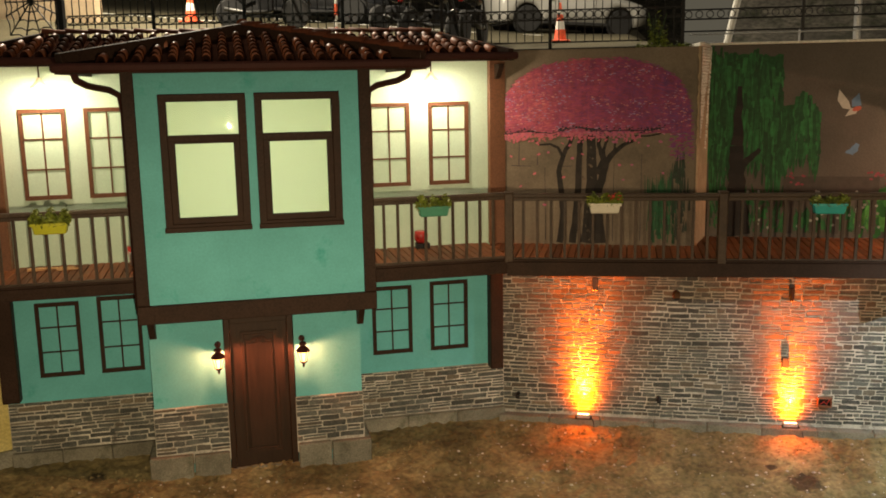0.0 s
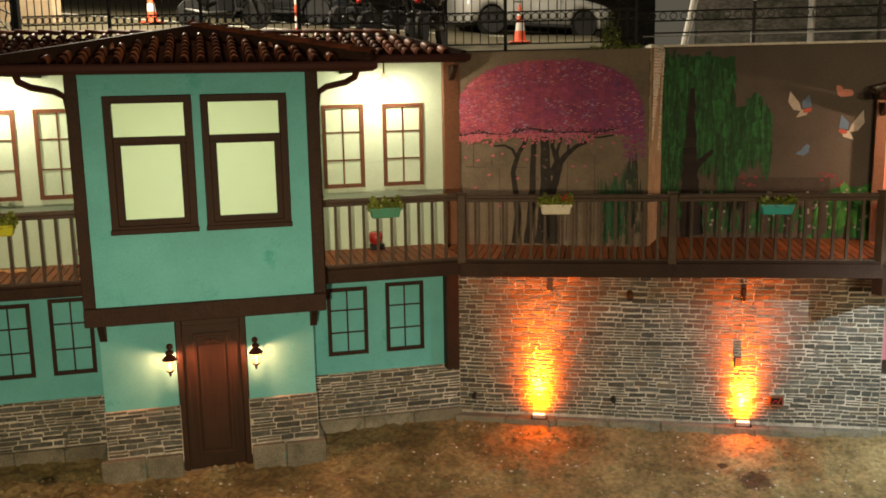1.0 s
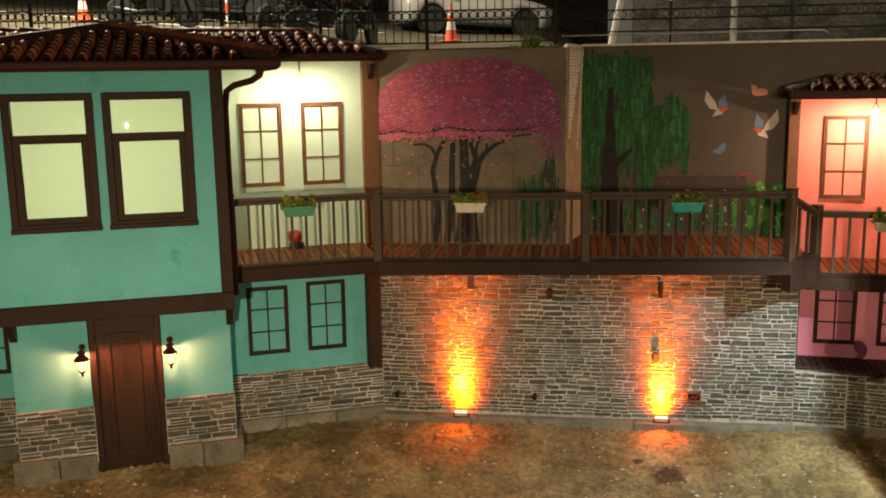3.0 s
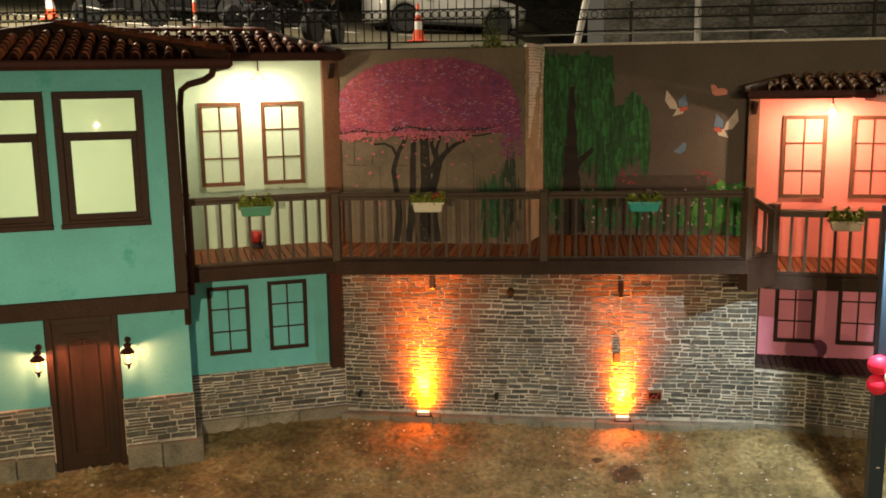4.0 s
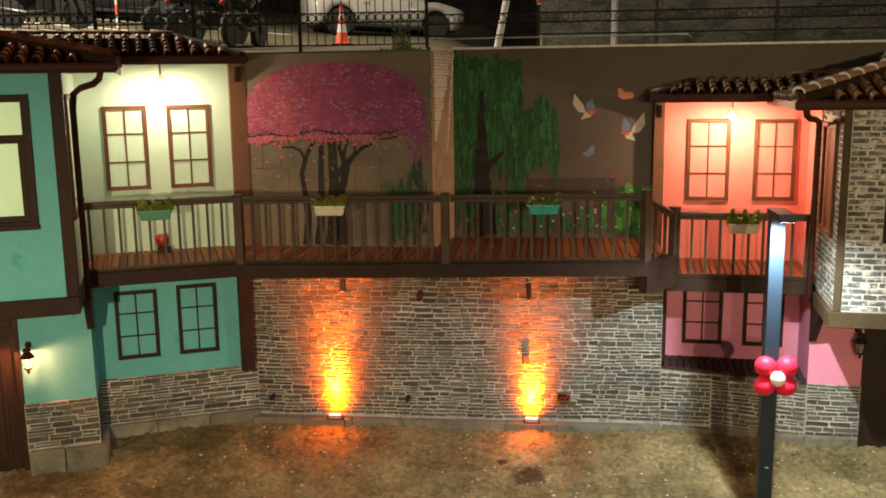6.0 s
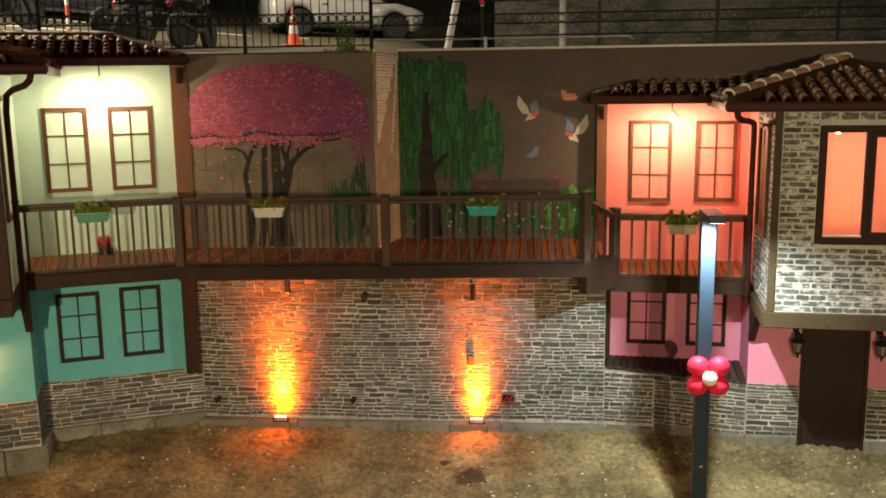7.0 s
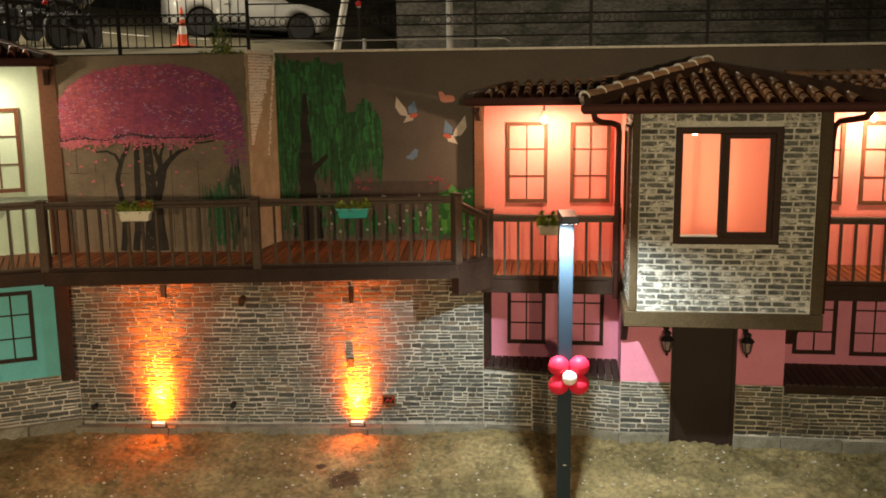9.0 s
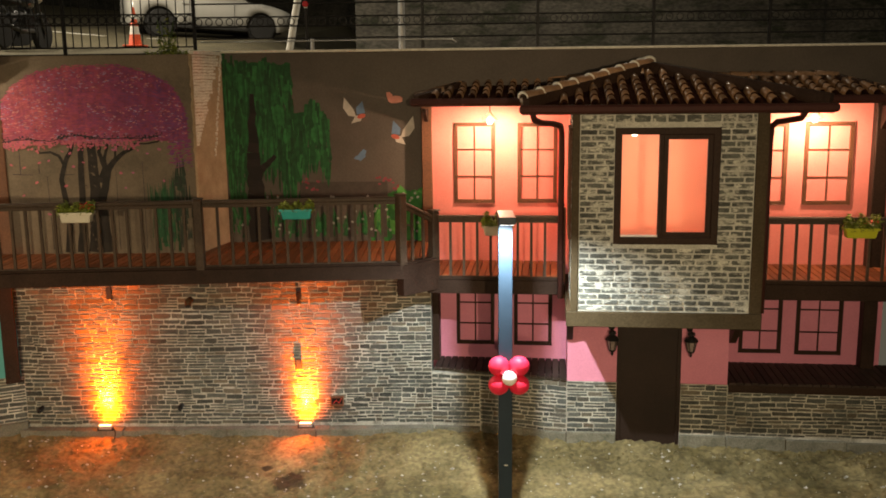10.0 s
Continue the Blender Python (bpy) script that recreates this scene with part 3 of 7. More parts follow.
def cap_mesh(material, k=1.0):
    bm = bmesh.new()
    a, b, c = [], [], []
    for i in range(7):
        t = math.pi * i / 6
        a.append(bm.verts.new((-0.17, 0.115 * k * math.cos(t), 0.095 * k * math.sin(t) + 0.016)))
        b.append(bm.verts.new((0.17, 0.095 * k * math.cos(t), 0.078 * k * math.sin(t))))
        c.append(bm.verts.new((-0.17, 0.095 * k * math.cos(t), 0.075 * k * math.sin(t))))
    for i in range(6):
        bm.faces.new((a[i], a[i + 1], b[i + 1], b[i]))
        bm.faces.new((c[i], c[i + 1], a[i + 1], a[i]))
    return to_mesh("ridge_tile", bm, material, smooth=True)


TILES = {"red": (tile_mesh(TILE), cap_mesh(CAP_R, 0.7)), "brown": (tile_mesh(TILE_P, 0.030, 0.82), cap_mesh(CAP_P, 0.76))}
BAND = cap_mesh(COPING, 0.80)
for v in BAND.vertices:
    v.co.x *= 0.055


def lay_tiles(kit, roof, o, along, up, width, length, kl, kr, rnd):
    """Barrel tiles on a slope: o its lower corner, along the eave, up the slope; kl, kr: how the sides run in."""
    o, along, up = Vector(o), Vector(along).normalized(), Vector(up).normalized()
    m0 = Matrix((along, up, along.cross(up))).transposed().to_4x4()
    cols = max(1, round(width / 0.186))
    w, step = width / cols, 0.24
    for i in range(cols):
        a = (i + 0.5) * w
        for j in range(int(length / step) + 1):
            s = j * step + 0.19
            if s > length - 0.03 or a < s * kl + 0.13 or a > width - s * kr - 0.13:
                continue
            p = o + along * (a + rnd.uniform(-0.006, 0.006)) + up * (s + rnd.uniform(-0.01, 0.01)) + along.cross(up) * 0.012
            piece("tile", TILES[kit][0], roof, Matrix.Translation(p) @ m0 @ Euler((0, rnd.uniform(-0.02, 0.02), rnd.uniform(-0.02, 0.02))).to_matrix().to_4x4())


def hip_line(kit, roof, p, q, rnd, bed=True, caps=True, high=0.15):
    """A dark bed board with half-round cap tiles from the eave corner p to the ridge point q."""
    p, q = Vector(p), Vector(q)
    d = (q - p).normalized()
    side = d.cross(Vector((0, 0, 1))).normalized()
    m0 = Matrix((d, -side, d.cross(-side))).transposed().to_4x4()
    n = (q - p).length
    if bed:
        bm = bx((0.03, n, -0.06, 0.05, -0.02, high))
        bmesh.ops.transform(bm, matrix=Matrix.Translation(p) @ m0, verts=bm.verts)
        part("hip_board", bm, TRIM, roof, bevel=0.006)
    k = max(1, round(n / 0.3)) if caps else 0
    for i in range(k):
        t = p + d * (n * (i + 0.5) / k) + Vector((0, 0, 0.115 if bed else 0.05))
        if kit == "brown" and bed:
            piece("mortar_band", BAND, roof, Matrix.Translation(t - d * 0.165) @ m0)
        piece("ridge_tile", TILES[kit][1], roof, Matrix.Translation(t) @ m0 @ Euler((rnd.uniform(-0.05, 0.05), 0, rnd.uniform(-0.03, 0.03))).to_matrix().to_4x4())


def hip_roof(house, u0, u1, de, ze, r0, r1, dr, zr, db, seed, kit, caps=(False, False)):
    """Eave at depth de and height ze from u0 to u1, ridge from r0 to r1 at dr, zr, back at db."""
    rnd = random.Random(seed)
    bm = bmesh.new()
    v = [bm.verts.new(c) for c in ((u0, de, ze), (u1, de, ze), (u1, db, ze), (u0, db, ze), (r0, dr, zr), (r1, dr, zr), (r1, db, zr), (r0, db, zr))]
    same = abs(r1 - r0) < 1e-4
    bm.faces.new((v[3], v[2], v[1], v[0]))
    if same:
        bm.faces.new((v[0], v[1], v[4])), bm.faces.new((v[1], v[2], v[6], v[4])), bm.faces.new((v[3], v[0], v[4], v[6])), bm.faces.new((v[2], v[3], v[6]))
        bm.verts.remove(v[5]), bm.verts.remove(v[7])
    else:
        bm.faces.new((v[0], v[1], v[5], v[4])), bm.faces.new((v[1], v[2], v[6], v[5])), bm.faces.new((v[3], v[0], v[4], v[7]))
        bm.faces.new((v[2], v[3], v[7], v[6])), bm.faces.new((v[4], v[5], v[6], v[7]))
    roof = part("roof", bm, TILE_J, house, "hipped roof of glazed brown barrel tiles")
    run = Vector((0, dr - de, zr - ze))
    lay_tiles(kit, roof, (u0, de, ze), (1, 0, 0), run, u1 - u0, run.length, (r0 - u0) / run.length, (u1 - r1) / run.length, rnd)
    runl, runr = Vector((r0 - u0, 0, zr - ze)), Vector((r1 - u1, 0, zr - ze))
    lay_tiles(kit, roof, (u0, db, ze), (0, -1, 0), runl, db - de, runl.length, 0, (dr - de) / runl.length, rnd)
    hip_line(kit, roof, (u0, de, ze), (r0, dr, zr), rnd, True, caps[0], 0.135 if same else 0.075)
    lay_tiles(kit, roof, (u1, de, ze), (0, 1, 0), runr, db - de, runr.length, (dr - de) / runr.length, 0, rnd)
    hip_line(kit, roof, (u1, de, ze), (r1, dr, zr), rnd, True, caps[1], 0.135 if same else 0.075)
    if same:
        hip_line(kit, roof, (r0, dr, zr), (r0, db, zr), rnd)
    else:
        hip_line(kit, roof, (r0, dr, zr), (r1, dr, zr), rnd, bed=False)
    # eave boards with a half-round gutter in front
    part("fascia_board", bx((u0 - 0.02, u1 + 0.02, de - 0.03, de - 0.001, ze - 0.085, ze + 0.035)), TRIM, house, bevel=0.004)
    part("gutter", bx((u0 - 0.06, u1 + 0.06, de - 0.12, de - 0.032, ze - 0.07, ze + 0.03)), GUTTER, house, "brown metal rain gutter", bevel=0.025)
    for a, s in ((u0, -1), (u1, 1)):
        part("side_fascia", bx((min(a, a + 0.03 * s), max(a, a + 0.03 * s), de, db, ze - 0.085, ze + 0.035)), TRIM, house, bevel=0.004)
    part("soffit", bx((u0 + 0.002, u1 - 0.002, de + 0.002, db, ze - 0.03, ze - 0.004)), TRIM, house)
    return roof


# ---- windows and doors ----
def blind_window(house, u0, u1, z0, z1, d, wood=None):
    """A surface-mounted timber frame of two by three lights on the plaster."""
    f, m = 0.055, 0.022
    wood = wood or TRIM
    w = part("window", pierced(u0, u1, d - 0.028, d + 0.01, z0, z1, [(u0 + f, u1 - f, z0 + f, z1 - f)]), wood, house, "brown timber frame fixed on the plaster", bevel=0.006)
    uc = (u0 + u1) / 2
    part("mullion", bx((uc - m / 2, uc + m / 2, d - 0.016, d + 0.01, z0 + f, z1 - f)), wood, w, bevel=0.003)
    for k in (1, 2):
        z = z0 + (z1 - z0) * k / 3
        for a, b in ((u0 + f, uc - m / 2), (uc + m / 2, u1 - f)):
            part("glazing_bar", bx((a, b, d - 0.015, d + 0.01, z - m / 2, z + m / 2)), wood, w, bevel=0.003)


def ring(x0, x1, z0, z1, y0, y1, f):
    return pierced(x0, x1, y0, y1, z0, z1, [(x0 + f, x1 - f, z0 + f, z1 - f)])


def pane(name, x0, x1, z0, z1, y, parent):
    p = part(name, bx((x0, x1, y, y + 0.006, z0, z1)), GLASS, parent)
    p.visible_shadow = False
    return p


def tall_window(house, u0, u1, z0, z1, d):
    """A fixed light over an opening sash."""
    zt = z0 + (z1 - z0) * 0.68
    w = part("window", ring(u0, u1, z0, z1, d - 0.045, d + 0.1, 0.088), TRIM, house, "dark brown window over a lit room", bevel=0.008)
    part("transom", bx((u0 + 0.085, u1 - 0.085, d - 0.02, d + 0.09, zt - 0.036, zt + 0.036)), TRIM, w, bevel=0.006)
    part("sash", pierced(u0 + 0.082, u1 - 0.082, d - 0.01, d + 0.07, z0 + 0.082, zt - 0.03, [(u0 + 0.16, u1 - 0.155, z0 + 0.15, zt - 0.062)]), TRIM, w, bevel=0.005)
    part("sill", bx((u0 - 0.01, u1 + 0.01, d - 0.075, d - 0.046, z0 - 0.01, z0 + 0.05)), TRIM, w, bevel=0.006)
    pane("pane", u0 + 0.08, u1 - 0.08, zt + 0.03, z1 - 0.08, d + 0.05, w)
    pane("pane", u0 + 0.15, u1 - 0.145, z0 + 0.14, zt - 0.055, d + 0.03, w)


def sliding_window(house, u0, u1, z0, z1, d):
    w = part("window", ring(u0, u1, z0, z1, d - 0.03, d + 0.1, 0.085), TRIM, house, "dark brown sliding window over a lit coral room", bevel=0.008)
    uc = u0 + (u1 - u0) * 0.45
    part("mullion", bx((uc - 0.03, uc + 0.02, d - 0.015, d + 0.08, z0 + 0.085, z1 - 0.085)), TRIM, w, bevel=0.005)
    part("sash", ring(uc + 0.022, u1 - 0.086, z0 + 0.087, z1 - 0.087, d + 0.0, d + 0.05, 0.06), TRIM, w, bevel=0.005)
    part("rail", bx((u0 + 0.085, uc - 0.03, d - 0.01, d + 0.05, z0 + 0.086, z0 + 0.105)), WHITEP, w, bevel=0.003)
    pane("pane", u0 + 0.08, uc - 0.025, z0 + 0.08, z1 - 0.08, d + 0.06, w)
    pane("pane", uc + 0.075, u1 - 0.14, z0 + 0.14, z1 - 0.14, d + 0.03, w)


def downpipe(house, pts):
    p = part("downpipe", tube(pts, 0.04, 10), GUTTER, house, "brown metal downpipe", smooth=True)
    x, y, z = pts[-1]
    for zz in (z + 0.5, z + 1.3):
        part("clip", lathe([(0.048, 0), (0.048, 0.03)], (x, y, zz), 10), GUTTER, p)


def bracket(house, u, d0, d1, z0, z1, w=0.06):
    """A slanted timber bracket from the wall (d1, z0) out to the beam (d0, z1)."""
    bm = bmesh.new()
    prof = [(d1, z0), (d1, z1), (d0, z1), (d0, z1 - 0.05), (d1 - 0.07, z0 + 0.02)]
    a = [bm.verts.new((u - w / 2, y, z)) for y, z in prof]
    b = [bm.verts.new((u + w / 2, y, z)) for y, z in prof]
    bm.faces.new(a), bm.faces.new(b[::-1])
    for i in range(5):
        bm.faces.new((a[i], b[i], b[(i + 1) % 5], a[(i + 1) % 5]))
    part("bracket", bm, TRIM, house, bevel=0.006)


# ---- teal house ----
def teal_house():
    h = thing("house", FT, (0.28, 13.6, 0.2), "two-storey teal house with a projecting upper bay over the door", "house")
    part("upper_wall", bx((-3.22, 4.02, 13.59, 13.74, 2.95, 5.83)), MINT, h, "mint green plaster wall lit by lamps")
    part("lower_wall", bx((-3.22, 4.02, 13.59, 13.74, 0.1, 2.946)), TEAL, h, "teal plaster wall")
    part("side_wall", bx((3.87, 4.02, 13.743, 14.6, 0.1, 5.83)), MINT, h)
    part("side_wall", bx((-3.22, -3.07, 13.743, 14.6, 0.1, 5.83)), MINT, h)
    part("back_wall", bx((-3.067, 3.3, 14.45, 14.6, 0.1, 5.83)), MINT, h)
    for u0, u1, z0, z1 in ((2.02, 2.63, 3.98, 5.2), (2.92, 3.53, 3.98, 5.2), (-2.73, -2.13, 4.0, 5.23), (-1.89, -1.29, 4.0, 5.23),
                           (1.99, 2.60, 1.41, 2.46), (2.89, 3.48, 1.41, 2.49), (-2.757, -2.17, 1.48, 2.55), (-1.93, -1.345, 1.48, 2.59)):
        # upper frames carry lamplight in their colour, lower ones stay plain dark
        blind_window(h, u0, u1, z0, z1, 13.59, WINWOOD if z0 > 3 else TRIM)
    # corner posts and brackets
    part("corner_post", bx((3.83, 4.08, 13.47, 13.585, 3.04, 5.8)), POST, h, "brown corner post, lamplight painted into its chestnut tone", bevel=0.01)
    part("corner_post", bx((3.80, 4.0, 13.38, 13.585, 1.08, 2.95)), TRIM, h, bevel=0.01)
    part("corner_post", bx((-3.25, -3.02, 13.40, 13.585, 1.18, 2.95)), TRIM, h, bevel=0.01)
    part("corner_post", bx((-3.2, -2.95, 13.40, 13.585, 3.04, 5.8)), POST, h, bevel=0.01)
    bracket(h, 3.95, 13.22, 13.47, 5.52, 5.74, 0.08)
    bracket(h, -3.07, 13.12, 13.4, 5.48, 5.74, 0.1)
    # stone skirting and concrete base of the wall
    part("stone_return", bx((4.021, 4.055, 13.591, 13.77, 0.2, 1.12)), MORTAR, h)
    for u0, u1, sd in ((1.70, 4.055, 21), (-3.22, -1.2, 22)):
        s = part("stone_skirting", bx((u0, u1, 13.56, 13.589, 0.2, 1.12)), MORTAR, h, "grey slate stone skirting with pale mortar")
        facing(s, u0, u1, 0.42, 1.12, 13.559, STONES, "stone", seed=sd, high=(0.046, 0.092), long=(0.12, 0.42))
        n = 3
        for i in range(n):
            a = u0 + (u1 - u0) * i / n
            part("base_block", bx((a + 0.003, a + (u1 - u0) / n - 0.003, 13.47, 13.558, 0.0, 0.41)), CONCRETE, h, bevel=0.012)
    # entrance bay
    for u0, u1, sd in ((-1.19, -0.21, 23), (0.75, 1.69, 24)):
        part("bay_wall", bx((u0, u1, 12.79, 13.587, 0.1, 2.72)), TEAL, h, "teal plaster pier beside the door")
        s = part("stone_skirting", bx((u0 - 0.012, u1 + 0.012, 12.765, 12.788, 0.3, 1.125)), MORTAR, h, "grey slate stone skirting with pale mortar")
        facing(s, u0 - 0.01, u1 + 0.01, 0.46, 1.12, 12.764, STONES, "stone", seed=sd, high=(0.052, 0.10), long=(0.14, 0.44), gap=0.012)
        e, sgn = (u0 - 0.012, -1) if u0 < 0 else (u1 + 0.012, 1)
        s2 = part("stone_return", bx((min(e, e - 0.02 * sgn), max(e, e - 0.02 * sgn), 12.79, 13.56, 0.3, 1.125)), MORTAR, h)
        facing(s2, 0, 0.77, 0.46, 1.12, 0, STONES, "stone", seed=sd + 5, m=Matrix.Translation((e, 12.79 if sgn > 0 else 13.56, 0)) @ pose(0, 0, 0, 0, 0, 90 * sgn))
        part("base_block", bx((u0 - 0.1 * (u0 < 0), (u0 + u1) / 2 - 0.006, 12.66, 12.762, 0.0, 0.45)), CONCRETE, h, bevel=0.015)
        part("base_block", bx(((u0 + u1) / 2 + 0.006, u1 + 0.1 * (u0 > 0), 12.665, 12.762, 0.0, 0.44)), CONCRETE, h, bevel=0.015)
        part("base_return", bx((min(e, e + 0.09 * sgn), max(e, e + 0.09 * sgn), 12.765, 13.46, 0.0, 0.44)), CONCRETE, h, bevel=0.015)
    # door
    part("door_frame", bx((-0.205, -0.12, 12.80, 12.93, 0.1, 2.40), (0.66, 0.745, 12.80, 12.93, 0.1, 2.40), (-0.12, 0.66, 12.80, 12.93, 2.25, 2.40)), DOOR_T, h, "mahogany door frame", bevel=0.008)
    part("lintel", bx((-0.205, 0.745, 12.80, 13.4, 2.403, 2.72)), DOOR_T, h)
    d = part("door", bx((-0.118, 0.658, 12.86, 12.92, 0.12, 2.248)), DOOR_T, h, "closed mahogany panel door with a carved crest", bevel=0.004)
    part("stile", ring(0.02, 0.52, 0.35, 2.12, 12.838, 12.858, 0.045), DOOR_T, d, bevel=0.006)
    part("panel", bx((0.085, 0.455, 12.848, 12.858, 0.42, 1.95)), DOOR_T, d, bevel=0.012)
    bm = bmesh.new()
    for s in (-1, 1):
        tube([(0.27 + s * 0.18 * k / 6, 12.84, 2.0 + 0.03 * math.sin(k * 1.05)) for k in range(7)], 0.014, 6, bm, 0.006)
        tube([(0.27 + s * (0.03 + 0.05 * math.cos(a)), 12.84, 1.985 + 0.035 * math.sin(a)) for a in np.linspace(0, 5, 9)], 0.01, 6, bm)
    part("crest", bm, DOOR_T, d, "carved scroll crest", smooth=True)
    part("threshold", bx((-0.2, 0.74, 12.78, 12.85, 0.02, 0.14)), CONCRETE, h, bevel=0.01)
    # upper bay over the door
    wins = ((-0.75, 0.225), (0.327, 1.315))
    part("bay_front", pierced(-0.998, 1.553, 11.178, 11.30, 2.955, 5.66, [(a + 0.02, b - 0.02, 3.845, 5.39) for a, b in wins]), TEAL, h, "teal plaster front of the upper bay")
    for a, b in wins:
        tall_window(h, a, b, 3.825, 5.41, 11.178)
    part("bay_side", bx((-1.11, -1.0, 11.31, 13.587, 2.955, 5.66)), MINT, h, "mint plaster side of the upper bay")
    part("bay_side", bx((1.556, 1.67, 11.31, 13.587, 2.955, 5.66)), MINT, h, "mint plaster side of the upper bay")
    for u0, u1 in ((-1.14, -1.0), (1.555, 1.70)):
        part("corner_post", bx((u0, u1, 11.155, 11.305, 2.955, 5.66)), TRIM, h, bevel=0.008)
    part("bottom_beam", bx((-1.14, 1.70, 11.14, 11.34, 2.73, 2.953)), TRIM, h, bevel=0.01)
    for u0, u1 in ((-1.14, -0.98), (1.54, 1.70)):
        part("side_beam", bx((u0, u1, 11.342, 13.58, 2.735, 2.953)), TRIM, h, bevel=0.01)
    part("bay_floor", bx((-0.978, 1.538, 11.342, 13.58, 2.76, 2.94)), TRIM, h)
    for u0, u1 in ((-1.16, -1.10), (1.66, 1.72)):
        bracket(h, (u0 + u1) / 2, 12.25, 12.785, 2.12, 2.73, 0.09)
    # side window frames of the bay
    for u0, u1 in ((-1.15, -1.112), (1.672, 1.71)):
        sw = part("window", bx((u0, u1, 11.62, 11.69, 3.83, 5.4), (u0, u1, 12.5, 12.57, 3.83, 5.4), (u0, u1, 11.69, 12.5, 5.33, 5.4), (u0, u1, 11.69, 12.5, 3.83, 3.9)), POST, h, bevel=0.005)
    # lit room
    part("room_lining", bx((-0.985, 1.54, 13.40, 13.43, 2.96, 5.6), (-0.985, -0.96, 11.31, 13.40, 2.96, 5.6), (1.515, 1.54, 11.31, 13.40, 2.96, 5.6), (-0.96, 1.515, 11.31, 13.40, 5.57, 5.6), (-0.96, 1.515, 11.31, 13.40, 2.96, 3.0)), ROOM_G, h, "pale green lit room")
    part("blind", bx((-0.955, 1.51, 11.62, 11.623, 3.05, 5.55)), BLIND, h, "pale green translucent blind, lit from behind")
    hip_roof(h, -3.45, 4.0, 12.85, 5.86, -2.4, 3.1, 14.15, 6.19, 14.6, 31, "red")
    hip_roof(h, -1.74, 2.30, 10.85, 5.73, 0.28, 0.28, 12.87, 6.165, 14.2, 32, "red", (False, True))
    downpipe(h, [(2.15, 11.0, 5.66), (2.13, 11.03, 5.58), (2.05, 11.25, 5.52), (1.87, 11.7, 5.47), (1.78, 11.84, 5.40), (1.755, 11.88, 5.2), (1.755, 11.88, 4.0), (1.755, 11.88, 2.75)])
    downpipe(h, [(-1.6, 11.0, 5.66), (-1.58, 11.03, 5.58), (-1.5, 11.25, 5.52), (-1.32, 11.7, 5.47), (-1.22, 11.84, 5.40), (-1.195, 11.88, 5.2), (-1.195, 11.88, 4.0), (-1.195, 11.88, 2.75)])
    lp = thing("room_ceiling_lamp", FT, (0.28, 12.5, 5.57), "round white ceiling lamp, lit", "lamp")
    part("rose", lathe([(0.05, 5.569), (0.05, 5.5)], (0.28, 12.5, 0), 12), WHITEP, lp)


teal_house()

# yellow wall end left of the teal house
FY, ny = seg_frame((-9.6, 9.9), (-8.49, 11.12))
solid("wall_yellow", bx((0, ny, 0, 0.3, 0.35, 3.0)), YELLOW, FY, "yellow rough render wall", "wall", bevel=0.01)
plinth("baseboard_yellow", (-9.6, 9.9), (-8.49, 11.12), 0.2, 0.45, 0.08, "grey concrete base", 0.8)


# ---- pink house ----
def brick_side(parent, F_m, n, z0, z1, seed, holes=()):
    facing(parent, 0, n, z0, z1, 0, BRICKS, "brick", high=(0.073, 0.077), long=(0.17, 0.25), gap=0.018, proud=0.012, seed=seed, holes=holes, regular=True, m=F_m)


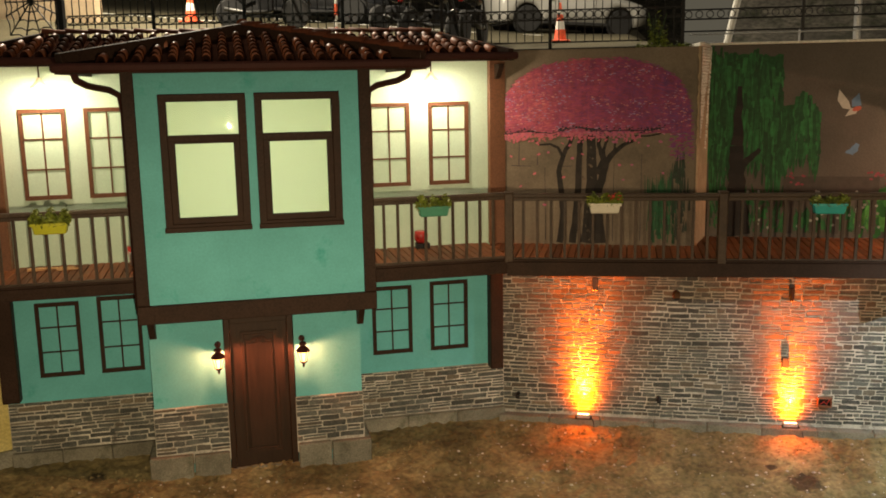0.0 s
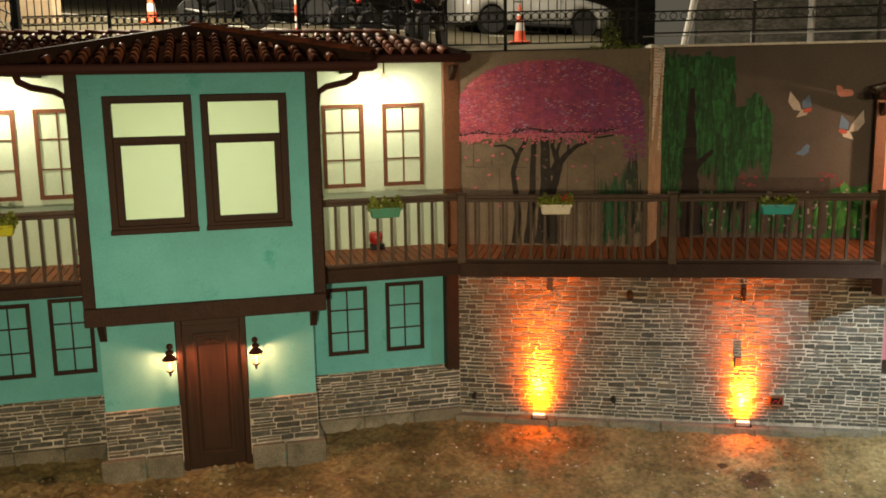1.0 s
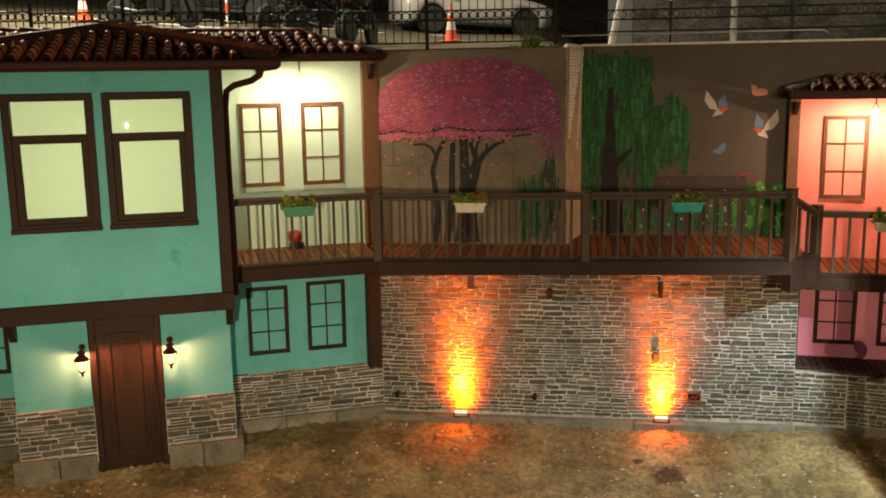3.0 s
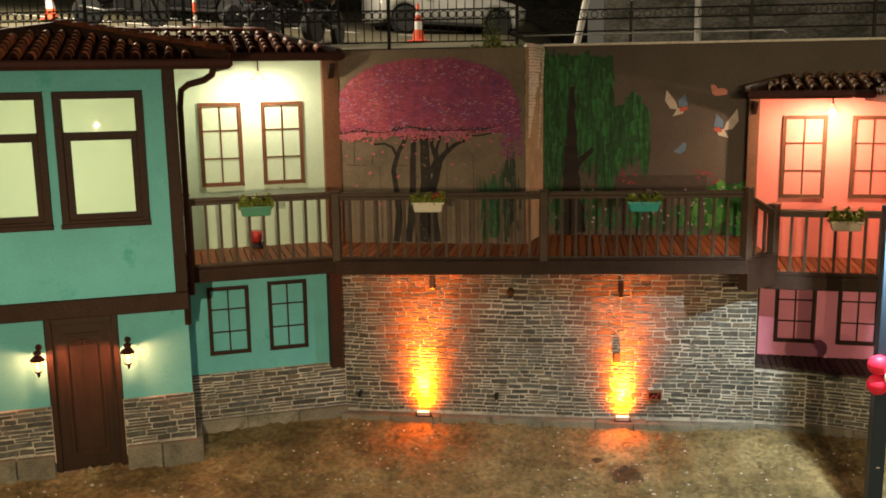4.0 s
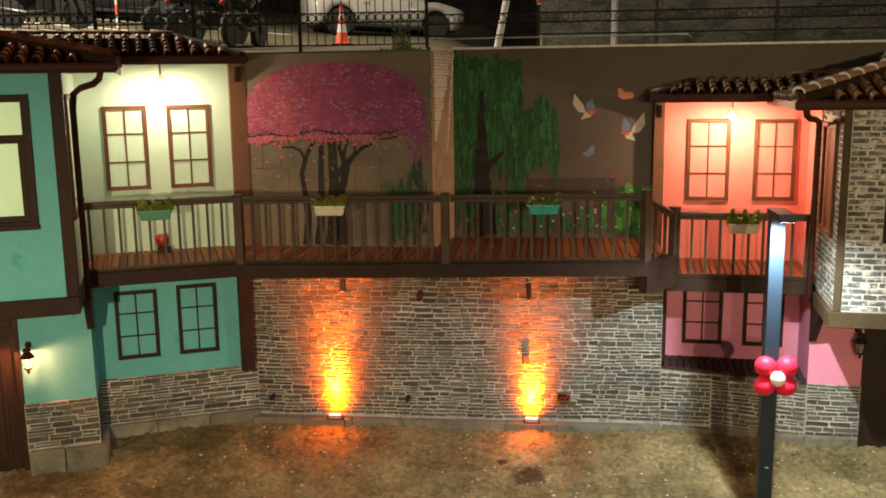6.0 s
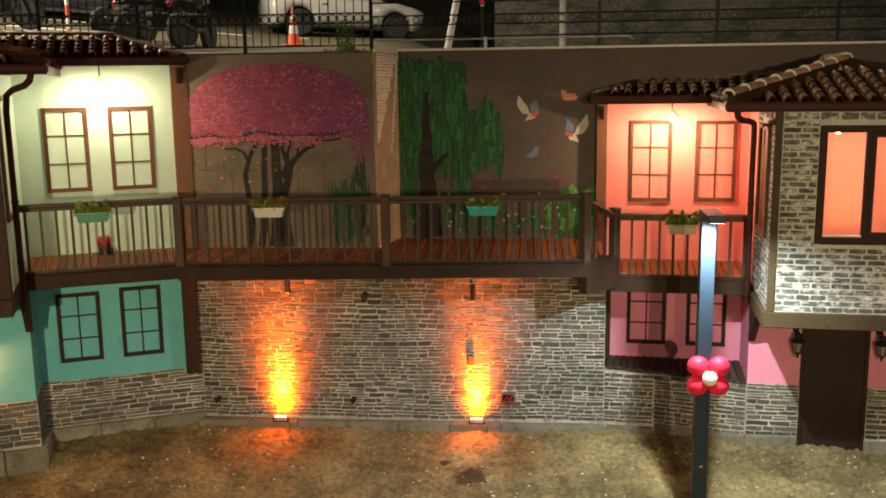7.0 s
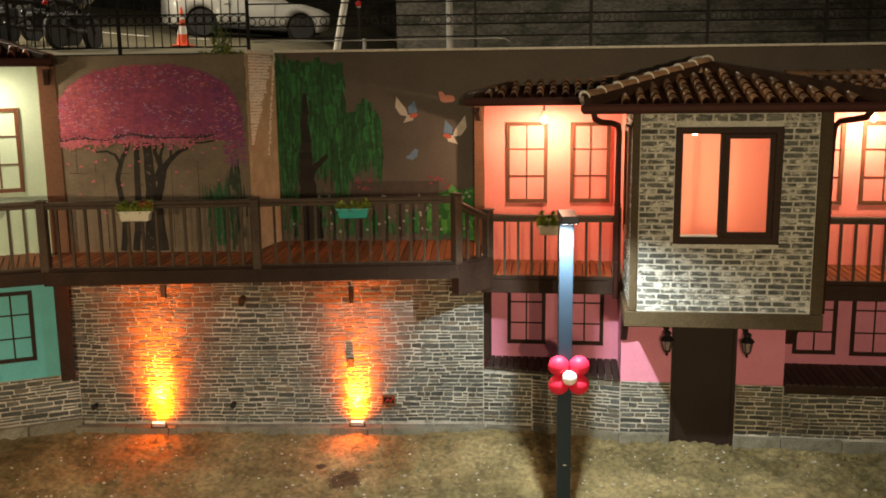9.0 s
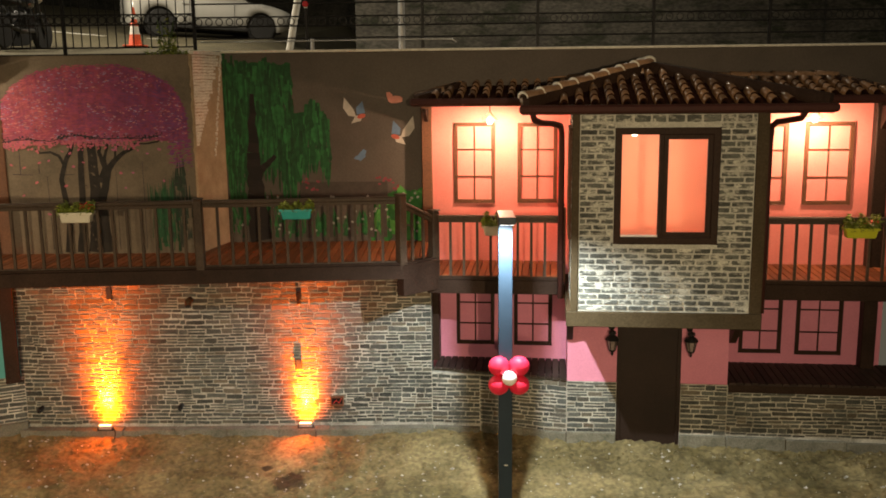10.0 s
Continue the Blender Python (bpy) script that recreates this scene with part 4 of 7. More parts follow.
def pink_house():
    h = thing("house", FK, (6.24, 15.1, 0.2), "two-storey pink house with a brick-clad upper bay over the door", "house")
    part("upper_wall", bx((2.96, 9.75, 15.09, 15.24, 2.7, 5.19)), SALMON, h, "salmon plaster wall lit by lamps")
    part("lower_wall", bx((2.96, 9.75, 15.09, 15.24, 1.0, 2.696)), PINK, h, "rose plaster wall")
    for u0, u1, z0, z1 in ((3.333, 3.958, 3.66, 4.885), (4.301, 4.897, 3.67, 4.875), (7.65, 8.25, 3.65, 4.855), (8.49, 9.17, 3.655, 4.865),
                           (3.352, 3.946, 1.42, 2.42), (4.256, 4.841, 1.42, 2.42), (7.68, 8.30, 1.37, 2.40), (8.51, 9.18, 1.36, 2.40)):
        # upper frames use the brown with lamplight painted in
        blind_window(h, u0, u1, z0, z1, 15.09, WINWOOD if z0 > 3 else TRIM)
    part("corner_post", bx((2.84, 3.0, 15.05, 15.085, 2.76, 5.15)), POST, h, "brown corner post, lamplight painted into its chestnut tone", bevel=0.01)
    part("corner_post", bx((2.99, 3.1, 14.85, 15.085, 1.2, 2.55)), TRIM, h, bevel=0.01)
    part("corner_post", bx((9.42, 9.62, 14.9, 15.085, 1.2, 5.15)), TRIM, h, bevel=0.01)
    bracket(h, 2.92, 14.75, 15.05, 4.9, 5.1, 0.06)
    bracket(h, 9.52, 14.5, 14.95, 4.75, 5.1, 0.1)
    # entrance bay
    for u0, u1, sd in ((5.07, 5.785, 41), (6.70, 7.36, 42)):
        part("bay_wall", bx((u0, u1, 14.137, 15.087, 0.1, 2.36)), PINK, h, "rose plaster beside the door")
        s = part("stone_skirting", bx((u0, u1, 14.11, 14.135, 0.2, 1.155)), MORTAR, h, "grey slate stone skirting with pale mortar")
        facing(s, u0, u1, 0.40, 1.155, 14.109, STONES, "stone", seed=sd, long=(0.12, 0.36))
        part("base_block", bx((u0, u1, 14.07, 14.108, 0.0, 0.39)), CONCRETE, h, bevel=0.01)
    s = part("stone_skirting", bx((7.362, 9.9, 14.11, 14.3, 0.2, 1.155)), MORTAR, h, "grey slate stone skirting with pale mortar")
    facing(s, 7.362, 9.9, 0.40, 1.155, 14.109, STONES, "stone", seed=43)
    for i in range(3):
        part("base_block", bx((7.364 + i * 0.84, 8.2 + i * 0.84, 14.05, 14.108, 0.0, 0.39 - 0.02 * i)), CONCRETE, h, bevel=0.012)
    d = part("door", bx((5.79, 6.695, 14.16, 14.22, 0.12, 2.36)), DOOR_P, h, "closed plain dark brown door", bevel=0.006)
    part("jamb", bx((5.788, 5.84, 14.13, 14.158, 0.12, 2.36), (6.645, 6.697, 14.13, 14.158, 0.12, 2.36)), DOOR_P, d, bevel=0.004)
    part("threshold", bx((5.79, 6.69, 14.02, 14.155, 0.05, 0.17)), CONCRETE, h, bevel=0.01)
    # upper bay
    u0, u1 = 5.165, 7.31
    part("bay_front", pierced(u0, u1, 12.737, 12.86, 2.565, 5.10, [(5.62, 6.86, 3.475, 4.895)]), WHITE_MORTAR, h, "charcoal and white brick front of the upper bay")
    f = [c for c in h.children if c.name.startswith("bay_front")][-1]
    brick_side(f, Matrix.Translation((u0, 12.736, 0)), u1 - u0, 2.575, 5.08, 44, holes=((5.595 - u0, 6.885 - u0, 3.45, 4.92),))
    sliding_window(h, 5.60, 6.88, 3.455, 4.915, 12.737)
    for a, b, sg in ((5.085, 5.163, -1), (7.312, 7.44, 1)):
        side = part("bay_side", bx((a, b, 12.75 if sg < 0 else 12.88, 15.087, 2.565, 5.10)), WHITE_MORTAR, h, "charcoal and white brick side of the bay")
        if sg < 0:
            brick_side(side, Matrix.Translation((a - 0.001, 14.16, 0)) @ pose(0, 0, 0, 0, 0, -90), 1.40, 2.575, 5.08, 45, holes=((0.26, 1.13, 3.43, 4.93),))
            part("side_plaster", bx((a - 0.018, a - 0.002, 14.165, 15.086, 2.78, 5.09)), SALMON, h, "salmon plaster at the back of the bay side")
            w = part("window", bx((a - 0.05, a + 0.02, 13.04, 13.11, 3.45, 4.9), (a - 0.05, a + 0.02, 13.82, 13.89, 3.45, 4.9), (a - 0.05, a + 0.02, 13.11, 13.82, 4.83, 4.9), (a - 0.05, a + 0.02, 13.11, 13.82, 3.45, 3.52)), POST, h, "brown timber side window frame", bevel=0.006)
            part("panel", bx((a - 0.012, a - 0.001, 13.11, 13.82, 3.52, 4.83)), POST, w, "dark red-brown window panel")
        else:
            brick_side(side, Matrix.Translation((b + 0.001, 12.89, 0)) @ pose(0, 0, 0, 0, 0, 90), 1.2, 2.575, 5.08, 46)
    for a, b, d in ((5.07, 5.164, 12.747), (7.311, 7.46, 12.878)):
        part("corner_post", bx((a, b, 12.715, d, 2.565, 5.10)), BEAM, h, bevel=0.008)
    part("bottom_beam", bx((5.02, 7.47, 12.70, 12.90, 2.36, 2.563)), BEAM, h, "olive brown timber beam", bevel=0.01)
    for a, b in ((5.02, 5.18), (7.31, 7.47)):
        part("side_beam", bx((a, b, 12.902, 15.08, 2.365, 2.563)), BEAM, h, bevel=0.01)
    part("bay_floor", bx((5.182, 7.308, 12.902, 15.08, 2.39, 2.55)), TRIM, h)
    for u in (5.10, 7.40):
        bracket(h, u, 13.5, 14.13, 1.78, 2.36, 0.09)
    part("room_lining", bx((5.18, 7.3, 14.9, 14.93, 2.57, 5.05), (5.18, 5.2, 12.87, 14.9, 2.57, 5.05), (7.28, 7.3, 12.87, 14.9, 2.57, 5.05), (5.2, 7.28, 12.87, 14.9, 5.02, 5.05), (5.2, 7.28, 12.87, 14.9, 2.57, 2.6)), ROOM_P, h, "coral lit room")
    hip_roof(h, 2.83, 9.7, 14.45, 5.23, 3.55, 9.0, 15.5, 5.47, 15.9, 51, "brown")
    hip_roof(h, 4.48, 8.06, 12.33, 5.18, 6.12, 6.12, 14.05, 5.61, 15.6, 52, "brown", (True, False))
    downpipe(h, [(4.58, 12.42, 5.1), (4.6, 12.5, 5.03), (4.68, 12.75, 4.98), (4.82, 13.2, 4.95), (4.93, 13.58, 4.90), (4.95, 13.68, 4.80), (4.95, 13.70, 4.6), (4.95, 13.70, 3.6), (4.95, 13.70, 2.5)])
    downpipe(h, [(7.78, 12.42, 5.1), (7.76, 12.5, 5.03), (7.68, 12.68, 5.0), (7.58, 12.9, 4.97), (7.54, 13.0, 4.9), (7.53, 13.02, 4.7), (7.53, 13.03, 3.6), (7.53, 13.04, 2.5)])
    lp = thing("room_ceiling_lamp", FK, (5.86, 13.0, 5.02), "round white ceiling lamp, lit", "lamp")
    part("rod", tube([(5.86, 13.0, 5.02), (5.86, 13.0, 4.82)], 0.004, 6), WHITEP, lp)
    part("bulb", lathe([(0.028, 4.815), (0.03, 4.805), (0.028, 4.80)], (5.86, 13.0, 0), 14), BULB_W, lp, "glowing flat lamp")


pink_house()


# ---- balcony walkway ----
P1, P2, P3, P4 = (-1.60, 12.75), (1.28, 12.95), (4.03, 13.17), (4.47, 13.58)


def board(deck, F_m, x, w, y0, y1, z, material=None):
    """One deck board, laid front to back."""
    me = PLANKS[material or "deck"]
    piece("plank", me, deck, F_m @ Matrix.LocRotScale((x, (y0 + y1) / 2, z), None, (w, y1 - y0, 0.03)))


def plank_mesh(name, material):
    bm = bx((-0.5, 0.5, -0.5, 0.5, -1, 0))
    bmesh.ops.bevel(bm, geom=[e for e in bm.edges if abs(e.verts[0].co.y - e.verts[1].co.y) > 0.5 and e.verts[0].co.z > -0.5], offset=0.06, segments=1, affect="EDGES")
    return to_mesh(name, bm, material)


PLANKS = {"deck": plank_mesh("plank", DECK), "ledge": plank_mesh("plank", LEDGE)}
rp = random.Random(3)


def deck_strip(name, F, u0, u1, front, back, z, label, fascia=None, zf=(0, 0), material="deck"):
    """Boards from u0 to u1; front(u) and back(u) give their ends."""
    dk = thing(name, F, ((u0 + u1) / 2, back((u0 + u1) / 2), z), label, "deck", kind="structure")
    n = round((u1 - u0) / 0.104)
    w = (u1 - u0) / n
    for i in range(n):
        u = u0 + (i + 0.5) * w
        if back(u) - front(u) > 0.08:
            board(dk, Matrix.Identity(4), u, w - 0.014, front(u) + rp.uniform(-0.008, 0.008), back(u), z + rp.uniform(-0.003, 0.003), material)
    if fascia:
        a, b, y = fascia
        part("fascia_beam", bx((a, b, y - 0.02, y + 0.14, zf[0], zf[1])), TRIM, dk, "dark timber edge beam", bevel=0.008)
        part("joist_band", bx((a, b, y - 0.012, y + 0.016, zf[1] + 0.003, z - 0.006)), TRIM, dk, bevel=0.004)
        part("underside", bx((u0, u1, y + 0.16, back((u0 + u1) / 2) - 0.02, zf[1] - 0.05, z - 0.04)), TRIM, dk)
    return dk


deck_strip("floor_balcony_teal_right", FT, 1.72, 3.80, lambda u: 12.31, lambda u: 13.585, 3.05, "red-brown timber deck boards of the balcony", (1.72, 3.78, 12.28), (2.82, 3.01))
deck_strip("floor_balcony_teal_left", FT, -3.2, -1.15, lambda u: 12.31, lambda u: 13.585, 3.07, "red-brown timber deck boards of the balcony", (-3.2, -1.15, 12.28), (2.88, 3.03))
rail_y = lambda x: 12.75 + (x + 1.6) * 0.0746
deck_strip("floor_balcony_middle", FM, -2.05, 4.36,
           lambda x: (12.75 + (-1.6 - x) * 2.7 if x < -1.6 else rail_y(x) if x < 4.03 else 13.17 + (x - 4.03) * 0.93) + 0.065,
           lambda x: 13.975 if x < 1.02 else 14.885, 3.04, "red-brown timber deck boards of the walkway")
mid_deck = bpy.data.objects["floor_balcony_middle"]
for i, (a, b, z0, z1) in enumerate(((P1, P3, 2.80, 3.0), (P3, P4, 2.56, 3.0))):
    F, n = seg_frame(a, b)
    bm = bx((-0.03, n + 0.03, -0.08, 0.08, z0, z1), (-0.02, n + 0.02, -0.065, 0.045, z1 + 0.002, 3.034))
    bmesh.ops.transform(bm, matrix=F, verts=bm.verts)
    part("fascia_beam", bm, TRIM, mid_deck, "dark timber edge beam", bevel=0.006)
part("underside", prism([(-2.0, 13.97), (-1.58, 12.86), (4.0, 13.27), (4.38, 13.6), (4.38, 14.03), (1.0, 14.0)], 2.90, 2.99), TRIM, mid_deck)
part("underside", prism([(1.23, 14.11), (4.38, 14.11), (4.38, 14.88), (1.23, 14.88)], 2.90, 2.99), TRIM, mid_deck)
deck_strip("floor_balcony_pink_left", FK, 3.05, 5.02, lambda u: 13.95, lambda u: 15.085, 2.76, "red-brown timber deck boards of the balcony", (3.05, 5.02, 13.92), (2.50, 2.70))
deck_strip("floor_balcony_pink_right", FK, 7.475, 9.7, lambda u: 13.95, lambda u: 15.085, 2.75, "red-brown timber deck boards of the balcony", (7.475, 9.7, 13.92), (2.47, 2.69))
deck_strip("floor_ledge_pink_left", FK, 3.06, 5.06, lambda u: 14.52 - (u - 3.06) * 0.21, lambda u: 15.085, 1.20, "dark boards on the stone ledge", material="ledge")
deck_strip("floor_ledge_pink_right", FK, 7.37, 9.9, lambda u: 14.06, lambda u: 15.085, 1.21, "dark boards on the stone ledge", material="ledge")
for nm, u0, u1, d0 in (("trim_ledge_left", 3.06, 5.06, 14.55), ("trim_ledge_right", 7.37, 9.9, 14.10)):
    solid(nm, bx((u0, u1, d0 + 0.2 * (u0 < 4), 15.08, 1.05, 1.165)), TRIM, FK, "dark timber board ledge", "ledge")


BALUSTER = to_mesh("baluster", bx((-0.0175, 0.0175, -0.0175, 0.0175, 0, 1)), RAIL)


def railing(p0, p1, z0, z1, label, ends=(True, True), top=0.92, F=FM, caps=False, first=None):
    """A timber railing from p0 to p1 on decks at z0 and z1."""
    F2, n = seg_frame(p0, p1)
    F2 = F @ F2
    r = thing("railing", F2, (n / 2, 0, z0), label, "railing", "balcony railings")

    def bar(za, zb, y0, y1, h, x0=0.0, x1=None):
        bm = bx((x0, x1 or n, y0, y1, 0, h))
        for v in bm.verts:
            v.co.z += (z0 + za) + (z1 - z0) * v.co.x / n
        return bm
    part("top_rail", bar(top - 0.05, 0, -0.045, 0.045, 0.05), RAIL, r, bevel=0.008)
    part("under_rail", bar(top - 0.10, 0, -0.02, 0.02, 0.046), RAIL, r, bevel=0.004)
    part("bottom_rail", bar(-0.02, 0, -0.02, 0.02, 0.04), RAIL, r, bevel=0.004)
    k = max(2, round(n / 0.192))
    at = [n * i / k for i in range(1, k)] if first is None else list(np.arange(first, n - 0.05, 0.192))
    for x in at:
        z = z0 + (z1 - z0) * x / n
        piece("baluster", BALUSTER, r, Matrix.LocRotScale((x, 0, z), None, (1, 1, top - 0.09)))
    for e, x, z in ((ends[0], 0, z0), (ends[1], n, z1)):
        if e:
            p = part("post", bx((x - 0.06, x + 0.06, -0.065, 0.065, z - 0.05, z + top + 0.01 + 0.06 * caps)), RAIL, r, bevel=0.012)
            part("post_cap", bx((x - 0.068, x + 0.068, -0.072, 0.072, z + top + 0.012 + 0.06 * caps, z + top + 0.03 + 0.06 * caps)), RAIL, p, bevel=0.006)


railing((1.74, 12.30), (3.70, 12.30), 3.05, 3.05, "dark timber balcony railing of the teal house", (False, False), F=FT, first=0.07)
railing((-3.2, 12.30), (-1.16, 12.30), 3.07, 3.07, "dark timber balcony railing of the teal house", (False, False), F=FT)
railing(P1, P2, 3.03, 3.03, "dark timber walkway railing before the cherry mural", (True, True))
railing((P2[0] + 0.07, P2[1] + 0.005), (P3[0] - 0.07, P3[1] - 0.005), 3.03, 3.03, "dark timber walkway railing before the willow mural", (False, False))
railing(P3, P4, 2.98, 2.70, "short sloping timber railing where the walkway steps down", (True, True), caps=True)
railing((3.22, 13.95), (5.0, 13.95), 2.73, 2.73, "dark timber balcony railing of the pink house", (False, False), F=FK, top=0.90, first=0.168)
railing((7.49, 13.95), (9.7, 13.95), 2.73, 2.73, "dark timber balcony railing of the pink house", (False, True), F=FK, top=0.90, first=0.09)
part("post", bx((4.95, 5.02, 13.9, 13.99, 2.45, 3.75)), POST, thing("balcony_post", FK, (4.98, 13.95, 2.45), "chestnut post where the railing meets the bay", "post"), bevel=0.008)


# ---- flower boxes ----
def leaf_tuft(at, spread, high, count, rnd, hang=0.3):
    bm = bmesh.new()
    for _ in range(count):
        x, y = rnd.uniform(-1, 1) * spread[0], rnd.uniform(-1, 1) * spread[1]
        z = rnd.random() ** 1.4 * high * (0.7 + 0.3 * math.sin(x * 37 + 1)) - hang * 0.1 * rnd.random()
        l, w = rnd.uniform(0.025, 0.055), rnd.uniform(0.012, 0.022)
        m = Matrix.Translation(Vector(at) + Vector((x, y, z))) @ Euler((rnd.uniform(-0.9, 0.9), rnd.uniform(-0.9, 0.9), rnd.uniform(0, 6.3))).to_matrix().to_4x4()
        v = [bm.verts.new(m @ Vector(c)) for c in ((-l, 0, 0), (0, -w, 0.006), (l, 0, -0.006), (0, w, 0.006))]
        bm.faces.new(v)
    return bm


LEAF = surf("green_leaf", (0.10, 0.15, 0.015), (0.26, 0.30, 0.04), 12, 0.5, 0.0, 60, rnd="island", spread=0.5)
LEAF_D = surf("dark_green_leaf", (0.02, 0.05, 0.012), (0.06, 0.10, 0.025), 12, 0.5, 0.0, 60, rnd="island", spread=0.5)
EARTH = surf("potting_soil", (0.03, 0.02, 0.014), (0.05, 0.036, 0.025), 20, 0.95, 0.5, 60)
FLOWER = surf("red_petals", (0.5, 0.04, 0.03), (0.65, 0.07, 0.05), 10, 0.6, 0, 40, rnd="island")
BOX = {k: surf(k + "_plastic", c, tuple(min(1, v * 1.15) for v in c), 4, 0.45, 0.02, 50, fleck=0.06) for k, c in
       dict(lime=(0.50, 0.52, 0.02), green=(0.06, 0.26, 0.17), white=(0.68, 0.66, 0.56), turquoise=(0.02, 0.36, 0.36), cream=(0.55, 0.48, 0.36)).items()}


def flower_box(F, u, d, ztop, colour, seed, red=False, w=0.42, lush=1.0):
    rnd = random.Random(seed)
    z0 = ztop - 0.13
    fb = thing("flower_box", F, (u, d, z0), colour + " plastic flower box with green plants on the railing", "flower box", "flower boxes on the railing")
    bm = bx((u - w / 2, u + w / 2, d - 0.085, d + 0.085, z0, ztop))
    for v in bm.verts:
        if v.co.z < z0 + 0.01:
            v.co.x = u + (v.co.x - u) * 0.88
            v.co.y = d + (v.co.y - d) * 0.8
    part("trough", bm, BOX[colour], fb, bevel=0.012)
    part("rim", bx((u - w / 2 - 0.012, u + w / 2 + 0.012, d - 0.097, d - 0.075, ztop - 0.022, ztop + 0.01), (u - w / 2 - 0.012, u + w / 2 + 0.012, d + 0.075, d + 0.097, ztop - 0.022, ztop + 0.01),
            (u - w / 2 - 0.012, u - w / 2 + 0.01, d - 0.075, d + 0.075, ztop - 0.022, ztop + 0.01), (u + w / 2 - 0.01, u + w / 2 + 0.012, d - 0.075, d + 0.075, ztop - 0.022, ztop + 0.01)), BOX[colour], fb, bevel=0.004)
    part("soil", bx((u - w / 2 + 0.015, u + w / 2 - 0.015, d - 0.07, d + 0.07, ztop - 0.03, ztop + 0.004)), EARTH, fb)
    part("plant", leaf_tuft((u, d, ztop), (w * 0.54, 0.10), 0.17 * lush, int(420 * lush), rnd), LEAF, fb, "low leafy green plants")
    if red:
        part("blossom", leaf_tuft((u + w * 0.3, d, ztop + 0.08), (0.09, 0.05), 0.06, 26, rnd), FLOWER, fb)
    for s in (-1, 1):
        part("hook", tube([(u + s * w * 0.3, d + 0.09, ztop - 0.06), (u + s * w * 0.3, d + 0.1, ztop + 0.11), (u + s * w * 0.3, d + 0.15, ztop + 0.11)], 0.006, 6), IRON, fb)


flower_box(FT, -2.19, 12.16, 3.86, "lime", 1, lush=1.2)
flower_box(FT, 2.66, 12.16, 3.84, "green", 2)
FQ, _n = seg_frame(P1, P3)
flower_box(FM @ pose(-0.30, 12.84, 0, 0, 0, 4.3), 0, -0.13, 3.83, "white", 3, red=True)
flower_box(FM @ pose(2.62, 13.06, 0, 0, 0, 4.3), 0, -0.13, 3.82, "turquoise", 4, lush=0.8)
flower_box(FK, 4.07, 13.82, 3.50, "cream", 5, w=0.40, lush=1.25)
flower_box(FK, 8.95, 13.82, 3.50, "lime", 6, red=True, lush=1.2)


# ---- lamps ----
SHADE = glass("opal_glass", (1.0, 0.88, 0.68), 0.7)


def pendant(F, u, d, z, top):
    p = thing("pendant_lamp", F, (u, d, top), "lit pendant lamp with a conical opal shade under the eave", "lamp", "pendant lamps under the eaves")
    part("rod", tube([(u, d, top), (u, d, z + 0.12)], 0.009, 6), GUTTER, p)
    part("shade", lathe([(0.018, z + 0.14), (0.03, z + 0.12), (0.06, z + 0.07), (0.115, z + 0.03), (0.122, z + 0.015), (0.10, z + 0.022), (0.05, z + 0.06), (0.02, z + 0.1)], (u, d, 0), 18), SHADE, p, "opal glass shade", smooth=True)
    b = part("bulb", lathe([(0.014, z + 0.06), (0.03, z + 0.03), (0.036, z), (0.028, z - 0.03), (0.008, z - 0.042)], (u, d, 0), 12), BULB_W, p, "glowing bulb", smooth=True)
    b.visible_shadow = False


for F, u, d, z, top in ((FT, -2.33, 13.1, 5.50, 5.83), (FT, 2.86, 13.06, 5.50, 5.83), (FK, 3.92, 14.5, 4.93, 5.2), (FK, 8.48, 14.6, 4.92, 5.2)):
    pendant(F, u, d, z, top)


def wall_lantern(F, u, d, z, lit):
    l = thing("wall_lantern", F, (u, d, z), ("lit" if lit else "unlit") + " black iron wall lantern beside the door", "lantern", "lanterns beside the doors")
    y = d - 0.21
    LANT = GUTTER if lit else IRON
    part("plate", lathe([(0.045, 0), (0.045, 0.02), (0.03, 0.03)], (u, d, z + 0.14), 12, turn=Euler((math.pi / 2, 0, 0)).to_matrix()), LANT, l, smooth=False)
    part("arm", tube([(u, d - 0.02, z + 0.14), (u, d - 0.10, z + 0.19), (u, d - 0.18, z + 0.185), (u, y, z + 0.12)], 0.011, 8), LANT, l, smooth=True)
    part("cap", lathe([(0.012, z + 0.15), (0.05, z + 0.13), (0.055, z + 0.10), (0.03, z + 0.09), (0.075, z + 0.05), (0.10, z + 0.015), (0.09, z + 0.005)], (u, y, 0), 12), LANT, l)
    g = part("glass", lathe([(0.072, z + 0.004), (0.07, z - 0.01), (0.045, z - 0.13), (0.038, z - 0.14)], (u, y, 0), 6), LITGLASS if lit else BULB_D, l)
    g.visible_shadow = not lit
    for k in range(6):
        a = k * math.tau / 6
        part("cage_bar", tube([(u + 0.078 * math.cos(a), y + 0.078 * math.sin(a), z + 0.005), (u + 0.046 * math.cos(a), y + 0.046 * math.sin(a), z - 0.14)], 0.006, 5), LANT, l)
    part("finial", lathe([(0.055, z - 0.135), (0.04, z - 0.16), (0.014, z - 0.175), (0.02, z - 0.20), (0.006, z - 0.225)], (u, y, 0), 10), LANT, l, smooth=True)
    if lit:
        b = part("bulb", lathe([(0.01, z - 0.02), (0.022, z - 0.05), (0.02, z - 0.08), (0.006, z - 0.10)], (u, y, 0), 10), BULB_W, l, "glowing bulb", smooth=True)
        b.visible_shadow = False


wall_lantern(FT, -0.29, 12.79, 1.84, True)
wall_lantern(FT, 0.86, 12.79, 1.84, True)
wall_lantern(FK, 5.70, 14.137, 1.84, False)
wall_lantern(FK, 6.80, 14.137, 1.84, False)


